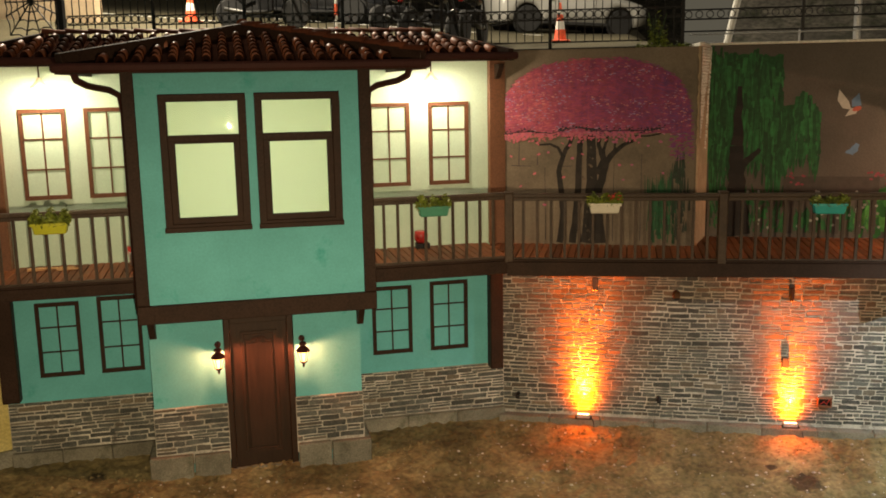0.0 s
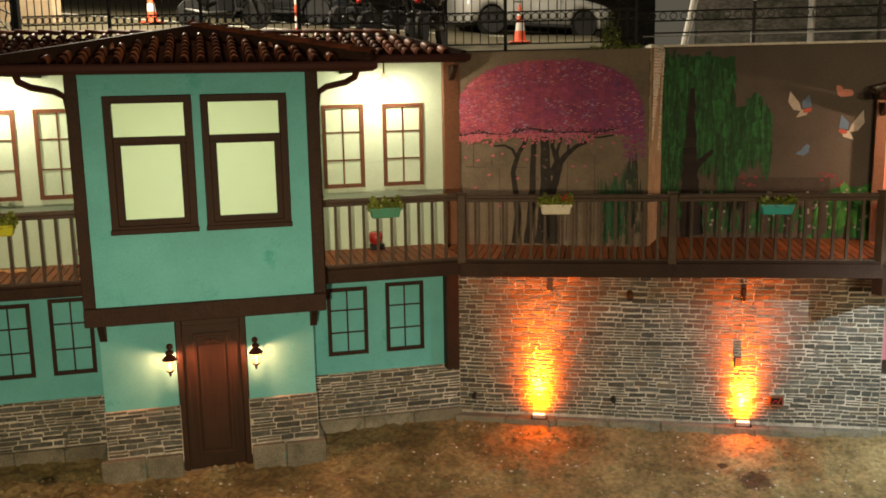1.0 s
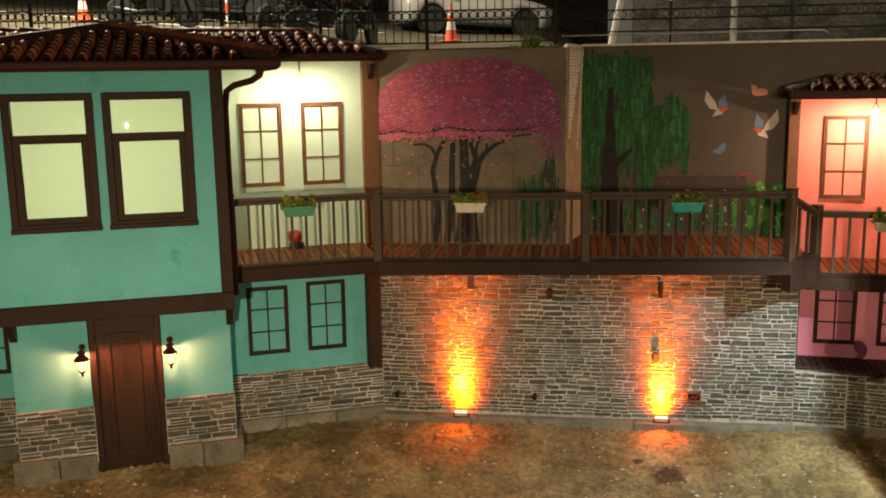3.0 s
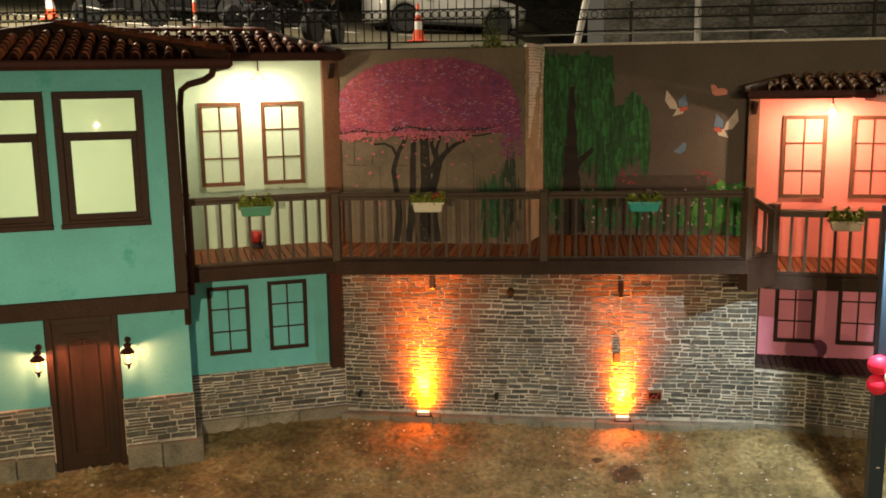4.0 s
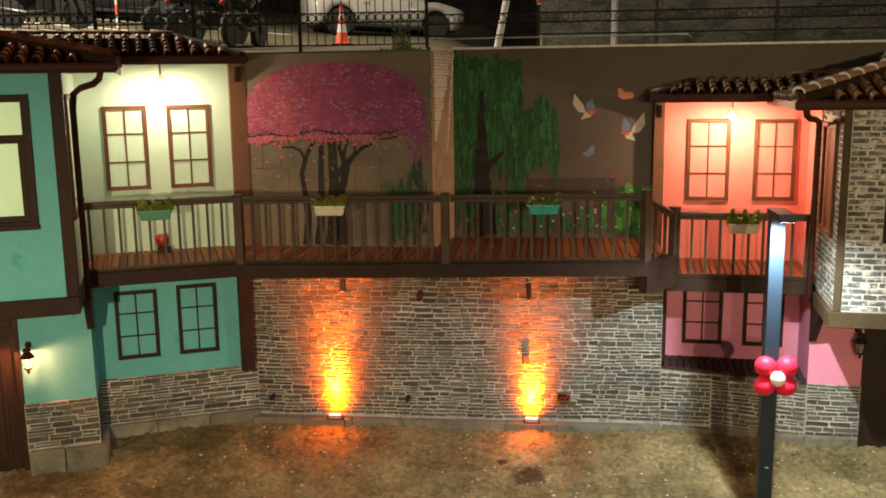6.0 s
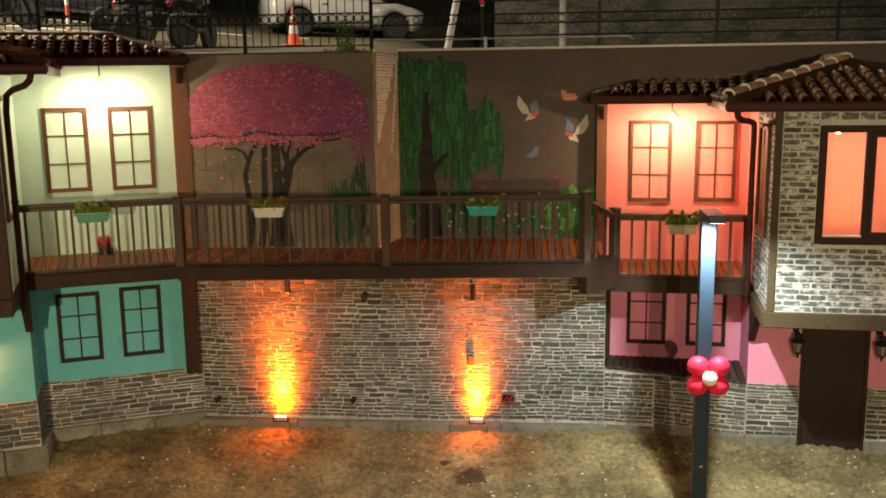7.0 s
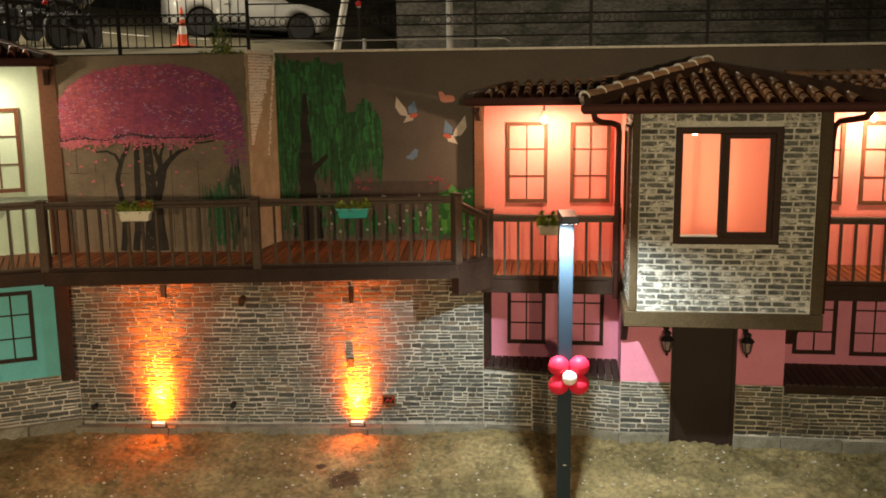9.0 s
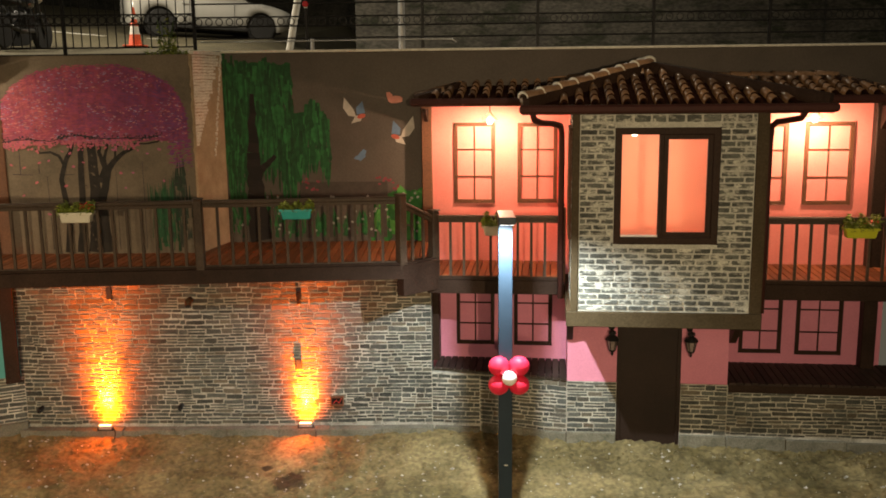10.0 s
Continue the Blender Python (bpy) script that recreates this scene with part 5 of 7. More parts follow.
def floodlight(x, y, z):
    f = thing("floodlight", FM, (x, y, z), "small grey floodlight on the concrete base, lit amber", "floodlight", "floodlights along the stone wall")
    part("housing", bx((x - 0.10, x + 0.10, y - 0.03, y + 0.03, z + 0.015, z + 0.075)), STEEL, f, bevel=0.01)
    l = part("lens", bx((x - 0.088, x + 0.088, y - 0.025, y + 0.025, z + 0.077, z + 0.083)), BULB_A, f, "glowing amber lens")
    l.visible_shadow = False
    part("stand", bx((x - 0.12, x - 0.105, y - 0.015, y + 0.015, z - 0.0, z + 0.05), (x + 0.105, x + 0.12, y - 0.015, y + 0.015, z - 0.0, z + 0.05)), IRON, f)
    part("foot", bx((x - 0.12, x + 0.12, y - 0.02, y + 0.02, z - 0.004, z + 0.004)), IRON, f)
    part("cable", tube([(x + 0.12, y + 0.02, z + 0.02), (x + 0.16, y - 0.04, z - 0.03), (x + 0.17, y - 0.12, z - 0.1)], 0.007, 6), IRON, f)


floodlight(-0.60, 13.86, 0.31)
floodlight(2.46, 13.93, 0.31)


def street_lamp():
    x, y, z0 = 5.40, 11.62, ground_z(5.4, 11.62) - 0.03
    s = thing("street_lamp", FM, (x, y, z0), "square anthracite street lamp with a lit flat head", "street lamp")
    part("pole", bx((x - 0.085, x + 0.085, y - 0.085, y + 0.085, z0, 3.86)), ANTHRACITE, s, bevel=0.006)
    hd = part("head", bx((x - 0.10, x + 0.10, y - 0.53, y + 0.10, 3.865, 3.955)), ANTHRACITE, s, bevel=0.008)
    part("led_panel", bx((x - 0.08, x + 0.08, y - 0.51, y - 0.31, 3.8625, 3.8638)), LEDGLOW, hd, "glowing white panel")
    part("base_plate", bx((x - 0.14, x + 0.14, y - 0.14, y + 0.14, z0, z0 + 0.045)), ANTHRACITE, s, bevel=0.005)
    part("sticker", bx((x - 0.012, x + 0.03, y - 0.0885, y - 0.0865, 0.72, 0.735)), WHITEP, s)


street_lamp()


def balloon_flower():
    x, y, z = 5.44, 11.46, 1.91
    b = thing("balloon_flower", FM, (x, y, z), "flower of red and white balloons tied to the lamp pole", "balloons")
    red = surf("red_balloon", (0.74, 0.018, 0.06), (0.80, 0.028, 0.075), 2, 0.5, 0, 30, fleck=0.02, spec=0.3)
    for sx, sz in ((-1, 1), (1, 1), (-1, -1), (1, -1)):
        part("balloon", blob((x + sx * 0.125, y + 0.01, z + 0.02 + sz * 0.12), (0.13, 0.12, 0.125), 20), red, b, smooth=True)
    part("balloon", blob((x, y - 0.1, z + 0.02), (0.092, 0.092, 0.092), 20), surf("white_balloon", (0.8, 0.76, 0.74), (0.84, 0.8, 0.78), 2, 0.25, 0, 30, fleck=0.02), b, "white balloon", smooth=True)
    part("ribbon", tube([(x - 0.12, y + 0.05, z), (x - 0.16, y + 0.14, z + 0.02), (x - 0.14, y + 0.26, z)], 0.008, 6), WHITEP, b)


balloon_flower()


# ---- small fittings on the stone wall ----
def drain_stub(x, y, z, r, label, material, down=0.0):
    t = thing("drain_pipe", FM, (x, y, z), label, "pipe", "drain pipes in the stone wall")
    bm = bmesh.new()
    tube([(x, y + 0.05, z), (x, y - 0.07, z), (x, y - 0.10, z - 0.02 - down)], r, 10, bm)
    part("pipe", bm, material, t, smooth=True)
    part("mouth", lathe([(r * 0.8, 0), (r * 0.8, 0.004)], (x, y - 0.104, z - 0.022 - down), 10, turn=Euler((math.pi / 2, 0, 0)).to_matrix()), IRON, t)


drain_stub(0.54, 14.03, 0.64, 0.035, "short dark pipe in the stone wall", IRON)
drain_stub(-1.63, 14.02, 0.61, 0.035, "short dark pipe in the stone wall", IRON)
drain_stub(0.76, 14.03, 2.30, 0.05, "old brown pipe stub in the stone wall", BEAM, 0.03)
for x, y, z, w, h, lab in ((-0.45, 14.03, 2.42, 0.085, 0.2, "grey metal bracket on the stone wall"), (2.41, 14.07, 2.38, 0.075, 0.2, "dark metal bracket on the stone wall"), (2.37, 14.07, 1.28, 0.10, 0.16, "grey metal box on the stone wall")):
    t = thing("wall_bracket", FM, (x, y, z), lab, "bracket", "metal brackets on the stone wall")
    part("plate", bx((x - w / 2, x + w / 2, y - 0.03, y + 0.01, z - h / 2, z + h / 2)), ANTHRACITE, t, bevel=0.008)
    if w < 0.08:
        part("spike", bx((x - w / 3, x + w / 3, y - 0.06, y - 0.031, z - h * 0.8, z + h / 4)), IRON, t, bevel=0.012)
t = thing("junction_box", FM, (2.94, 14.07, 0.70), "open rusty junction box in the stone wall", "box")
part("casing", ring(2.84, 3.04, 0.63, 0.77, 14.0, 14.07, 0.015), POST, t, bevel=0.004)
part("back", bx((2.855, 3.025, 14.05, 14.068, 0.645, 0.755)), IRON, t)
part("wires", tube([(2.88, 14.03, 0.66), (2.93, 14.0, 0.72), (2.97, 14.02, 0.67), (3.01, 14.03, 0.74)], 0.008, 6), FLOWER, t)
SCRAP = surf("pale_orange_wood", (0.5, 0.26, 0.1), (0.62, 0.36, 0.16), 6, 0.6, 0.1, 40)
t = thing("red_pot", FT, (2.74, 13.42, 3.05), "small red pot on a stand on the balcony deck", "pot")
part("pot", lathe([(0.055, 3.13), (0.095, 3.17), (0.105, 3.24), (0.095, 3.30), (0.08, 3.31)], (2.74, 13.42, 0), 14), surf("dark_red_glaze", (0.30, 0.02, 0.018), (0.40, 0.035, 0.03), 6, 0.3, 0, 40), t, smooth=True)
part("stand", bx((2.66, 2.86, 13.34, 13.5, 3.05, 3.13)), IRON, t, bevel=0.005)
t = thing("plant_pot", FT, (-1.33, 13.3, 3.07), "white pot with a reddish plant on the balcony deck", "pot")
part("pot", lathe([(0.07, 3.07), (0.1, 3.24), (0.1, 3.26)], (-1.33, 13.3, 0), 12), WHITEP, t, smooth=True)
part("plant", leaf_tuft((-1.33, 13.3, 3.26), (0.1, 0.1), 0.18, 70, random.Random(4)), FLOWER, t)
for i, (u, d, a, l) in enumerate(((-2.62, 13.25, 10, 0.22), (-2.35, 13.32, -8, 0.45), (-2.2, 13.2, 4, 0.3))):
    t = thing("wood_offcut", FT @ pose(u, d, 3.075, 0, 0, a), (0, 0, 0), "pale wooden offcut lying on the balcony deck", "offcut", "offcuts on the balcony deck")
    part("board", bx((-l / 2, l / 2, -0.035, 0.035, 0, 0.02 + 0.015 * (i == 0))), SCRAP, t, bevel=0.004)


# ---- murals ----
def flat(polys, y):
    """Flat painted shapes on the wall plane y, each a list of (x, z)."""
    bm = bmesh.new()
    for p in polys:
        bm.faces.new([bm.verts.new((x, y, z)) for x, z in p])
    for f in bm.faces:
        f.normal_update()
        if f.normal.y > 0:
            f.normal_flip()
    return bm


def paint(name, polys, y, material, parent, label=""):
    me = bpy.data.meshes.new(name)
    b = base_of(parent)
    vs, fs = [], []
    for p in polys:
        area = sum(p[i][0] * p[(i + 1) % len(p)][1] - p[(i + 1) % len(p)][0] * p[i][1] for i in range(len(p)))
        q = p if area > 0 else p[::-1]
        fs.append(tuple(range(len(vs), len(vs) + len(q))))
        lift = 4e-6 * len(fs)
        vs += [(x - b.x, y - lift - b.y, z - b.z) for x, z in q]
    me.from_pydata(vs, [], fs)
    me.materials.append(material)
    ob = new(name, me)
    ob.parent = parent
    return tagged(ob, label, kind="stuff" if len(polys) > 20 else "")


def oval(x, z, rx, rz, n=7, turn=0.0, rnd=None):
    out = []
    for k in range(n):
        a = k * math.tau / n
        j = 1 + (rnd.uniform(-0.2, 0.2) if rnd else 0)
        px, pz = rx * math.cos(a) * j, rz * math.sin(a) * j
        out.append((x + px * math.cos(turn) - pz * math.sin(turn), z + px * math.sin(turn) + pz * math.cos(turn)))
    return out


def stroke(pts, w0, w1):
    """A painted limb: quads along a bent line that narrows from w0 to w1."""
    out, n = [], len(pts) - 1
    side = []
    for i, (x, z) in enumerate(pts):
        a, b = pts[max(i - 1, 0)], pts[min(i + 1, n)]
        dx, dz = b[0] - a[0], b[1] - a[1]
        l = math.hypot(dx, dz) or 1
        w = (w0 + (w1 - w0) * i / n) / 2
        side.append(((x - dz / l * w, z + dx / l * w), (x + dz / l * w, z - dx / l * w)))
    for (a, b), (c, d) in zip(side, side[1:]):
        out.append([a, b, d, c])
    return out


def wiggle(p, q, rnd, n=7, amp=0.03):
    return [(p[0] + (q[0] - p[0]) * i / n + rnd.uniform(-amp, amp) * (0 < i < n), p[1] + (q[1] - p[1]) * i / n) for i in range(n + 1)]


def top_of(x):
    u = min(1.0, abs(x + 0.42) / (1.45 if x < -0.42 else 1.33))
    return 4.72 + 1.07 * (1 - u ** 2.5) ** 0.33


def cherry_mural():
    rnd = random.Random(21)
    m = thing("mural", FM, (-0.4, 13.976, 3.05), "mural of a pink blossoming tree on the concrete wall", "mural")
    blossom = dabs("blossom_paint", ((0.62, 0.15, 0.17), (0.50, 0.095, 0.14), (0.36, 0.062, 0.14), (0.26, 0.055, 0.155), (0.17, 0.055, 0.19)), 0.25, (-1.8, 0.9))
    light = dabs("light_blossom_paint", ((0.60, 0.15, 0.16), (0.54, 0.12, 0.17), (0.46, 0.12, 0.20), (0.36, 0.12, 0.28)), 0.15, (-1.8, 0.9))
    bark = dabs("bark_paint", ((0.009, 0.0065, 0.005), (0.026, 0.019, 0.015)), 0.4)
    green = dabs("fern_paint", ((0.016, 0.06, 0.025), (0.02, 0.12, 0.045)), 0.3)
    dark = dabs("dark_paint", ((0.02, 0.016, 0.018), (0.045, 0.03, 0.05)), 0.2)
    limbs = []
    for w, pts in (((0.10, 0.05), ((-0.98, 3.06), (-0.93, 3.52), (-0.97, 3.86), (-1.00, 4.14), (-0.93, 4.40), (-0.82, 4.60), (-0.78, 4.74))),
                   ((0.05, 0.015), ((-0.95, 4.36), (-1.02, 4.50), (-1.13, 4.55), (-1.29, 4.54), (-1.36, 4.60))),
                   ((0.04, 0.012), ((-0.82, 4.60), (-0.90, 4.68), (-0.98, 4.72))),
                   ((0.11, 0.075), ((-0.79, 3.06), (-0.74, 3.50), (-0.72, 3.87), (-0.71, 4.24), (-0.69, 4.50), (-0.67, 4.75))),
                   ((0.19, 0.12), ((-0.58, 3.06), (-0.54, 3.50), (-0.52, 3.87), (-0.51, 4.24), (-0.53, 4.50), (-0.53, 4.75))),
                   ((0.17, 0.035), ((-0.38, 3.06), (-0.42, 3.50), (-0.43, 3.80), (-0.37, 4.02), (-0.30, 4.28), (-0.19, 4.43), (-0.05, 4.54), (0.10, 4.60))),
                   ((0.075, 0.05), ((-0.44, 4.10), (-0.36, 4.32), (-0.42, 4.54), (-0.38, 4.75))),
                   ((0.055, 0.03), ((-0.31, 4.28), (-0.35, 4.46), (-0.30, 4.60), (-0.26, 4.74))),
                   ((0.04, 0.012), ((-0.19, 4.43), (-0.17, 4.58), (-0.08, 4.70))),
                   ((0.018, 0.030), ((0.08, 4.665), (0.28, 4.66), (0.45, 4.69), (0.55, 4.76)))):
        fine = []
        for a, b in zip(pts, pts[1:]):
            fine += [(a[0] + (b[0] - a[0]) * t + rnd.uniform(-0.008, 0.008), a[1] + (b[1] - a[1]) * t) for t in (0, 0.34, 0.67)]
        limbs += stroke(fine + [pts[-1]], *w)
    paint("trunk", limbs, 13.9757, bark, m, "painted dark trunks and limbs")
    knots = [oval(rnd.gauss(-0.56, 0.06), rnd.uniform(3.1, 4.5), rnd.uniform(0.008, 0.022), rnd.uniform(0.01, 0.03), 6, rnd.uniform(-1, 1), rnd) for _ in range(26)]
    paint("bark_fleck", knots, 13.9748, dabs("bark_fleck_paint", ((0.05, 0.035, 0.026), (0.15, 0.11, 0.08)), 0.2), m)
    # crown: a wash, then thin strokes that follow its arch
    xs = list(np.linspace(-1.86, 0.90, 90))
    body = [[(a, 4.70 + 0.03 * noise.noise(Vector((a * 6, 1, 0)))), (b, 4.70 + 0.03 * noise.noise(Vector((b * 6, 1, 0)))), (b, top_of(b) - 0.02), (a, top_of(a) - 0.02)] for a, b in zip(xs, xs[1:])]
    body_mat = dabs("crown_wash", ((0.52, 0.11, 0.14), (0.40, 0.08, 0.13), (0.29, 0.058, 0.13), (0.22, 0.05, 0.145)), 0.25, (-1.8, 0.9))
    paint("crown_wash", body, 13.9750, body_mat, m)
    d1, d2 = [], []
    while len(d1) < 4300:
        x, z = rnd.uniform(-1.88, 0.94), rnd.uniform(4.26, 5.82)
        low = 4.72 - 0.10 * abs(noise.noise(Vector((x * 5, 7, 0)))) - (0.46 if x > 0.62 else 0.0) * rnd.random()
        if low < z < top_of(x) + 0.02 * rnd.random():
            lean = -0.55 * (x + 0.42) / 1.4 * (z - 4.7) + rnd.uniform(-0.12, 0.12)
            d1.append(oval(x, z, rnd.uniform(0.014, 0.055), rnd.uniform(0.004, 0.011), 6, lean, rnd))
    while len(d2) < 760:
        x, z = rnd.uniform(-1.85, 0.90), rnd.uniform(4.68, 5.75)
        if z < top_of(x) - 0.03 and noise.noise(Vector((x * 2.3, z * 3.1, 4))) > -0.15:
            d2.append(oval(x, z, rnd.uniform(0.008, 0.030), rnd.uniform(0.004, 0.010), 6, rnd.uniform(-0.3, 0.3), rnd))
    paint("crown", d1, 13.9735, blossom, m, "painted pink to violet blossom crown")
    paint("crown_highlight", d2, 13.9550, dabs("speckle_paint", ((0.66, 0.27, 0.26), (0.60, 0.19, 0.22), (0.20, 0.05, 0.14), (0.44, 0.24, 0.40), (0.34, 0.26, 0.48)), 0.15), m)
    # blossoms hanging under the crown, and falling petals
    d3 = []
    for _ in range(320):
        x = rnd.uniform(-1.85, 0.2)
        d3.append(oval(x, 4.72 - abs(rnd.gauss(0, 0.06)), rnd.uniform(0.012, 0.03), rnd.uniform(0.008, 0.018), 7, rnd.uniform(-1, 1), rnd))
    for x, z in ((-1.72, 4.37), (-1.53, 4.33), (-1.36, 4.11), (-1.57, 3.92), (-1.16, 4.43), (-1.30, 4.40), (-0.93, 4.06), (-0.80, 4.34), (-0.65, 4.40), (-0.11, 4.24), (0.07, 4.24), (-0.05, 4.02), (0.30, 4.52), (0.47, 4.58), (-0.20, 4.58), (-1.21, 3.64), (0.52, 4.12)):
        d3.append(oval(x, z, rnd.uniform(0.022, 0.038), rnd.uniform(0.014, 0.02), 7, rnd.uniform(-0.5, 0.5), rnd))
    paint("petals", d3, 13.9530, light, m, "painted falling petals")
    edge = []
    line = [(-1.88, 4.69), (-1.72, 4.72), (-1.44, 4.74), (-1.11, 4.71), (-0.88, 4.78), (-0.67, 4.79), (-0.38, 4.74), (0.0, 4.75), (0.29, 4.74), (0.53, 4.79)]
    for a, b in zip(line, line[1:]):
        edge += stroke(wiggle(a, b, rnd, 5, 0.012), rnd.uniform(0.010, 0.022), 0.012)
    for _ in range(150):
        a, b = rnd.choice(list(zip(line, line[1:])))
        t = rnd.random()
        edge.append(oval(a[0] + (b[0] - a[0]) * t, a[1] + (b[1] - a[1]) * t + rnd.gauss(0.01, 0.018), rnd.uniform(0.008, 0.024), rnd.uniform(0.006, 0.014), 6, rnd.uniform(-0.7, 0.7), rnd))
    paint("crown_shade", edge, 13.9510, dark, m)
    cracks = []
    for p, q in (((-1.72, 4.23), (-1.42, 4.22)), ((-1.60, 4.23), (-1.60, 4.6)), ((-1.32, 4.24), (-1.32, 4.42)), ((-1.03, 4.22), (-0.8, 4.22)), ((-0.2, 3.1), (-0.19, 4.3)), ((0.20, 3.1), (0.21, 4.4)), ((-1.2, 3.1), (-1.21, 4.2)), ((-1.72, 4.75), (-1.71, 5.42))):
        cracks += stroke(wiggle(p, q, rnd, 6, 0.004), 0.010, 0.005)
    paint("wall_crack", cracks, 13.9758, dark, m, "fine dark cracks and board marks")
    fern, shade = [], []
    for _ in range(150):
        x, z = rnd.gauss(0.50, 0.10), rnd.uniform(3.06, 3.85)
        fern += stroke([(x, z), (x + rnd.uniform(-0.02, 0.02), z + rnd.uniform(0.12, 0.35))], rnd.uniform(0.012, 0.04), 0.004)
    for _ in range(60):
        x, z = rnd.gauss(0.74, 0.07), rnd.uniform(3.06, 4.2)
        shade += stroke([(x, z), (x + rnd.uniform(-0.02, 0.02), z + rnd.uniform(0.15, 0.4))], rnd.uniform(0.02, 0.05), 0.006)
    paint("fern", fern, 13.9755, green, m, "painted green fronds")
    paint("dark_fern", shade, 13.9753, dabs("dark_fern_paint", ((0.03, 0.034, 0.026), (0.022, 0.05, 0.028)), 0.3), m, "painted dark fronds")


def willow_mural():
    rnd = random.Random(22)
    y = 14.886
    m = thing("mural", FM, (2.7, y, 3.05), "mural of a willow tree, bench and birds on the concrete wall", "mural")
    leaf = dabs("willow_paint", ((0.008, 0.044, 0.013), (0.010, 0.068, 0.018), (0.014, 0.098, 0.026), (0.027, 0.165, 0.043)), 0.4)
    bark = dabs("willow_bark_paint", ((0.006, 0.004, 0.0035), (0.018, 0.011, 0.009)), 0.3)
    limbs = []
    for p, q, w0, w1 in (((1.72, 3.06), (1.66, 3.8), 0.36, 0.26), ((1.66, 3.8), (1.64, 4.45), 0.26, 0.2), ((1.64, 4.45), (1.66, 5.35), 0.18, 0.06), ((1.72, 4.15), (1.98, 4.4), 0.12, 0.06)):
        limbs += stroke(wiggle(p, q, rnd, 6, 0.02), w0, w1)
    paint("trunk", limbs, y - 0.012, bark, m, "painted dark willow trunk")
    wash = []
    for x0, x1, za, zb in ((1.21, 1.62, 4.2, 5.9), (1.56, 2.27, 5.05, 5.88), (1.78, 2.3, 4.4, 5.12), (2.15, 2.8, 4.5, 5.12)):
        xs = list(np.linspace(x0, x1, 12))
        rag = [(-0.05 - 0.22 * abs(noise.noise(Vector((x * 4, zb, 1)))), 0.05 + 0.5 * abs(noise.noise(Vector((x * 6, za, 2))))) for x in xs]
        wash += [[(xs[i], za + rag[i][1]), (xs[i + 1], za + rag[i + 1][1]), (xs[i + 1], zb + rag[i + 1][0]), (xs[i], zb + rag[i][0])] for i in range(11)]
    paint("leaf_wash", wash, y - 0.0006, surf("willow_wash", (0.010, 0.055, 0.016), (0.016, 0.085, 0.025), 4, 0.8, 0.0, 30, fleck=0.3), m)
    st = []
    for x0, x1, za, zb, n in ((1.22, 1.62, 4.3, 5.92, 110), (1.55, 2.28, 5.0, 5.92, 130), (1.75, 2.3, 4.25, 5.1, 70), (2.1, 2.85, 4.35, 5.2, 90), (1.24, 1.5, 3.9, 4.6, 30)):
        for _ in range(n * 2):
            x = rnd.uniform(x0, x1)
            lift = 0.30 * noise.noise(Vector((x * 3.1, za, 0))) - (0.25 * ((x - (x0 + x1) / 2) / (x1 - x0) * 2) ** 2 if x0 > 1.5 else 0)
            z = rnd.uniform(za, zb) + lift
            l = min(rnd.uniform(0.15, 0.5), zb + lift - za - lift)
            z1 = min(z, zb + lift - 0.02)
            w = rnd.uniform(0.012, 0.062)
            dx = rnd.uniform(-0.03, 0.03)
            st.append([(x - w / 2, z1), (x + w / 2, z1), (x + w / 2 + dx, z1 - l * 0.8), (x + dx, z1 - l), (x - w / 2 + dx, z1 - l * 0.8)])
    paint("hanging_leaves", st, y - 0.002, leaf, m, "painted hanging green willow leaves")
    # meadow and bench
    bush = []
    for _ in range(330):
        x = rnd.uniform(1.25, 4.4)
        h = 3.10 + (0.55 if x < 2.5 else 0.28 if x < 3.4 else 0.6) * rnd.random()
        bush += stroke([(x, h), (x + rnd.uniform(-0.06, 0.06), h + rnd.uniform(0.1, 0.25))], rnd.uniform(0.02, 0.07), 0.006)
    paint("meadow", bush, y - 0.0015, dabs("meadow_paint", ((0.01, 0.06, 0.018), (0.015, 0.11, 0.03), (0.03, 0.18, 0.04)), 0.3), m, "painted green meadow")
    bright = []
    for _ in range(120):
        x, z = rnd.uniform(3.45, 4.36), rnd.uniform(3.1, 3.8)
        bright.append(oval(x, z, rnd.uniform(0.03, 0.09), rnd.uniform(0.05, 0.13), 8, rnd.uniform(-0.4, 0.4), rnd))
    paint("bright_grass", bright, y - 0.0025, dabs("bright_grass_paint", ((0.015, 0.10, 0.022), (0.03, 0.18, 0.03), (0.10, 0.34, 0.06)), 0.2), m)
    bench = [[(2.35, 3.72), (3.72, 3.72), (3.72, 3.98), (2.35, 3.98)]]
    bench += [[(x, 3.1), (x + 0.10, 3.1), (x + 0.10, 3.72), (x, 3.72)] for x in (2.42, 2.75, 3.08, 3.4, 3.6)]
    paint("bench", bench, y - 0.003, dabs("bench_paint", ((0.052, 0.040, 0.033), (0.066, 0.051, 0.042)), 0.2), m, "painted brown bench")
    fl, rd = [], []
    for _ in range(46):
        fl.append(oval(rnd.uniform(1.35, 4.35), rnd.uniform(3.15, 3.82), 0.022, 0.022, 7, 0, rnd))
    for _ in range(26):
        x = rnd.choice((rnd.gauss(2.5, 0.12), rnd.gauss(3.72, 0.14)))
        rd.append(oval(x, rnd.uniform(3.84, 4.05), 0.025, 0.018, 6, 0, rnd))
    paint("white_blossom", fl, y - 0.004, dabs("daisy_paint", ((0.30, 0.31, 0.27), (0.42, 0.42, 0.36)), 0.1), m)
    paint("red_blossom", rd, y - 0.0045, dabs("red_flower_paint", ((0.20, 0.03, 0.045), (0.27, 0.045, 0.065)), 0.2), m)
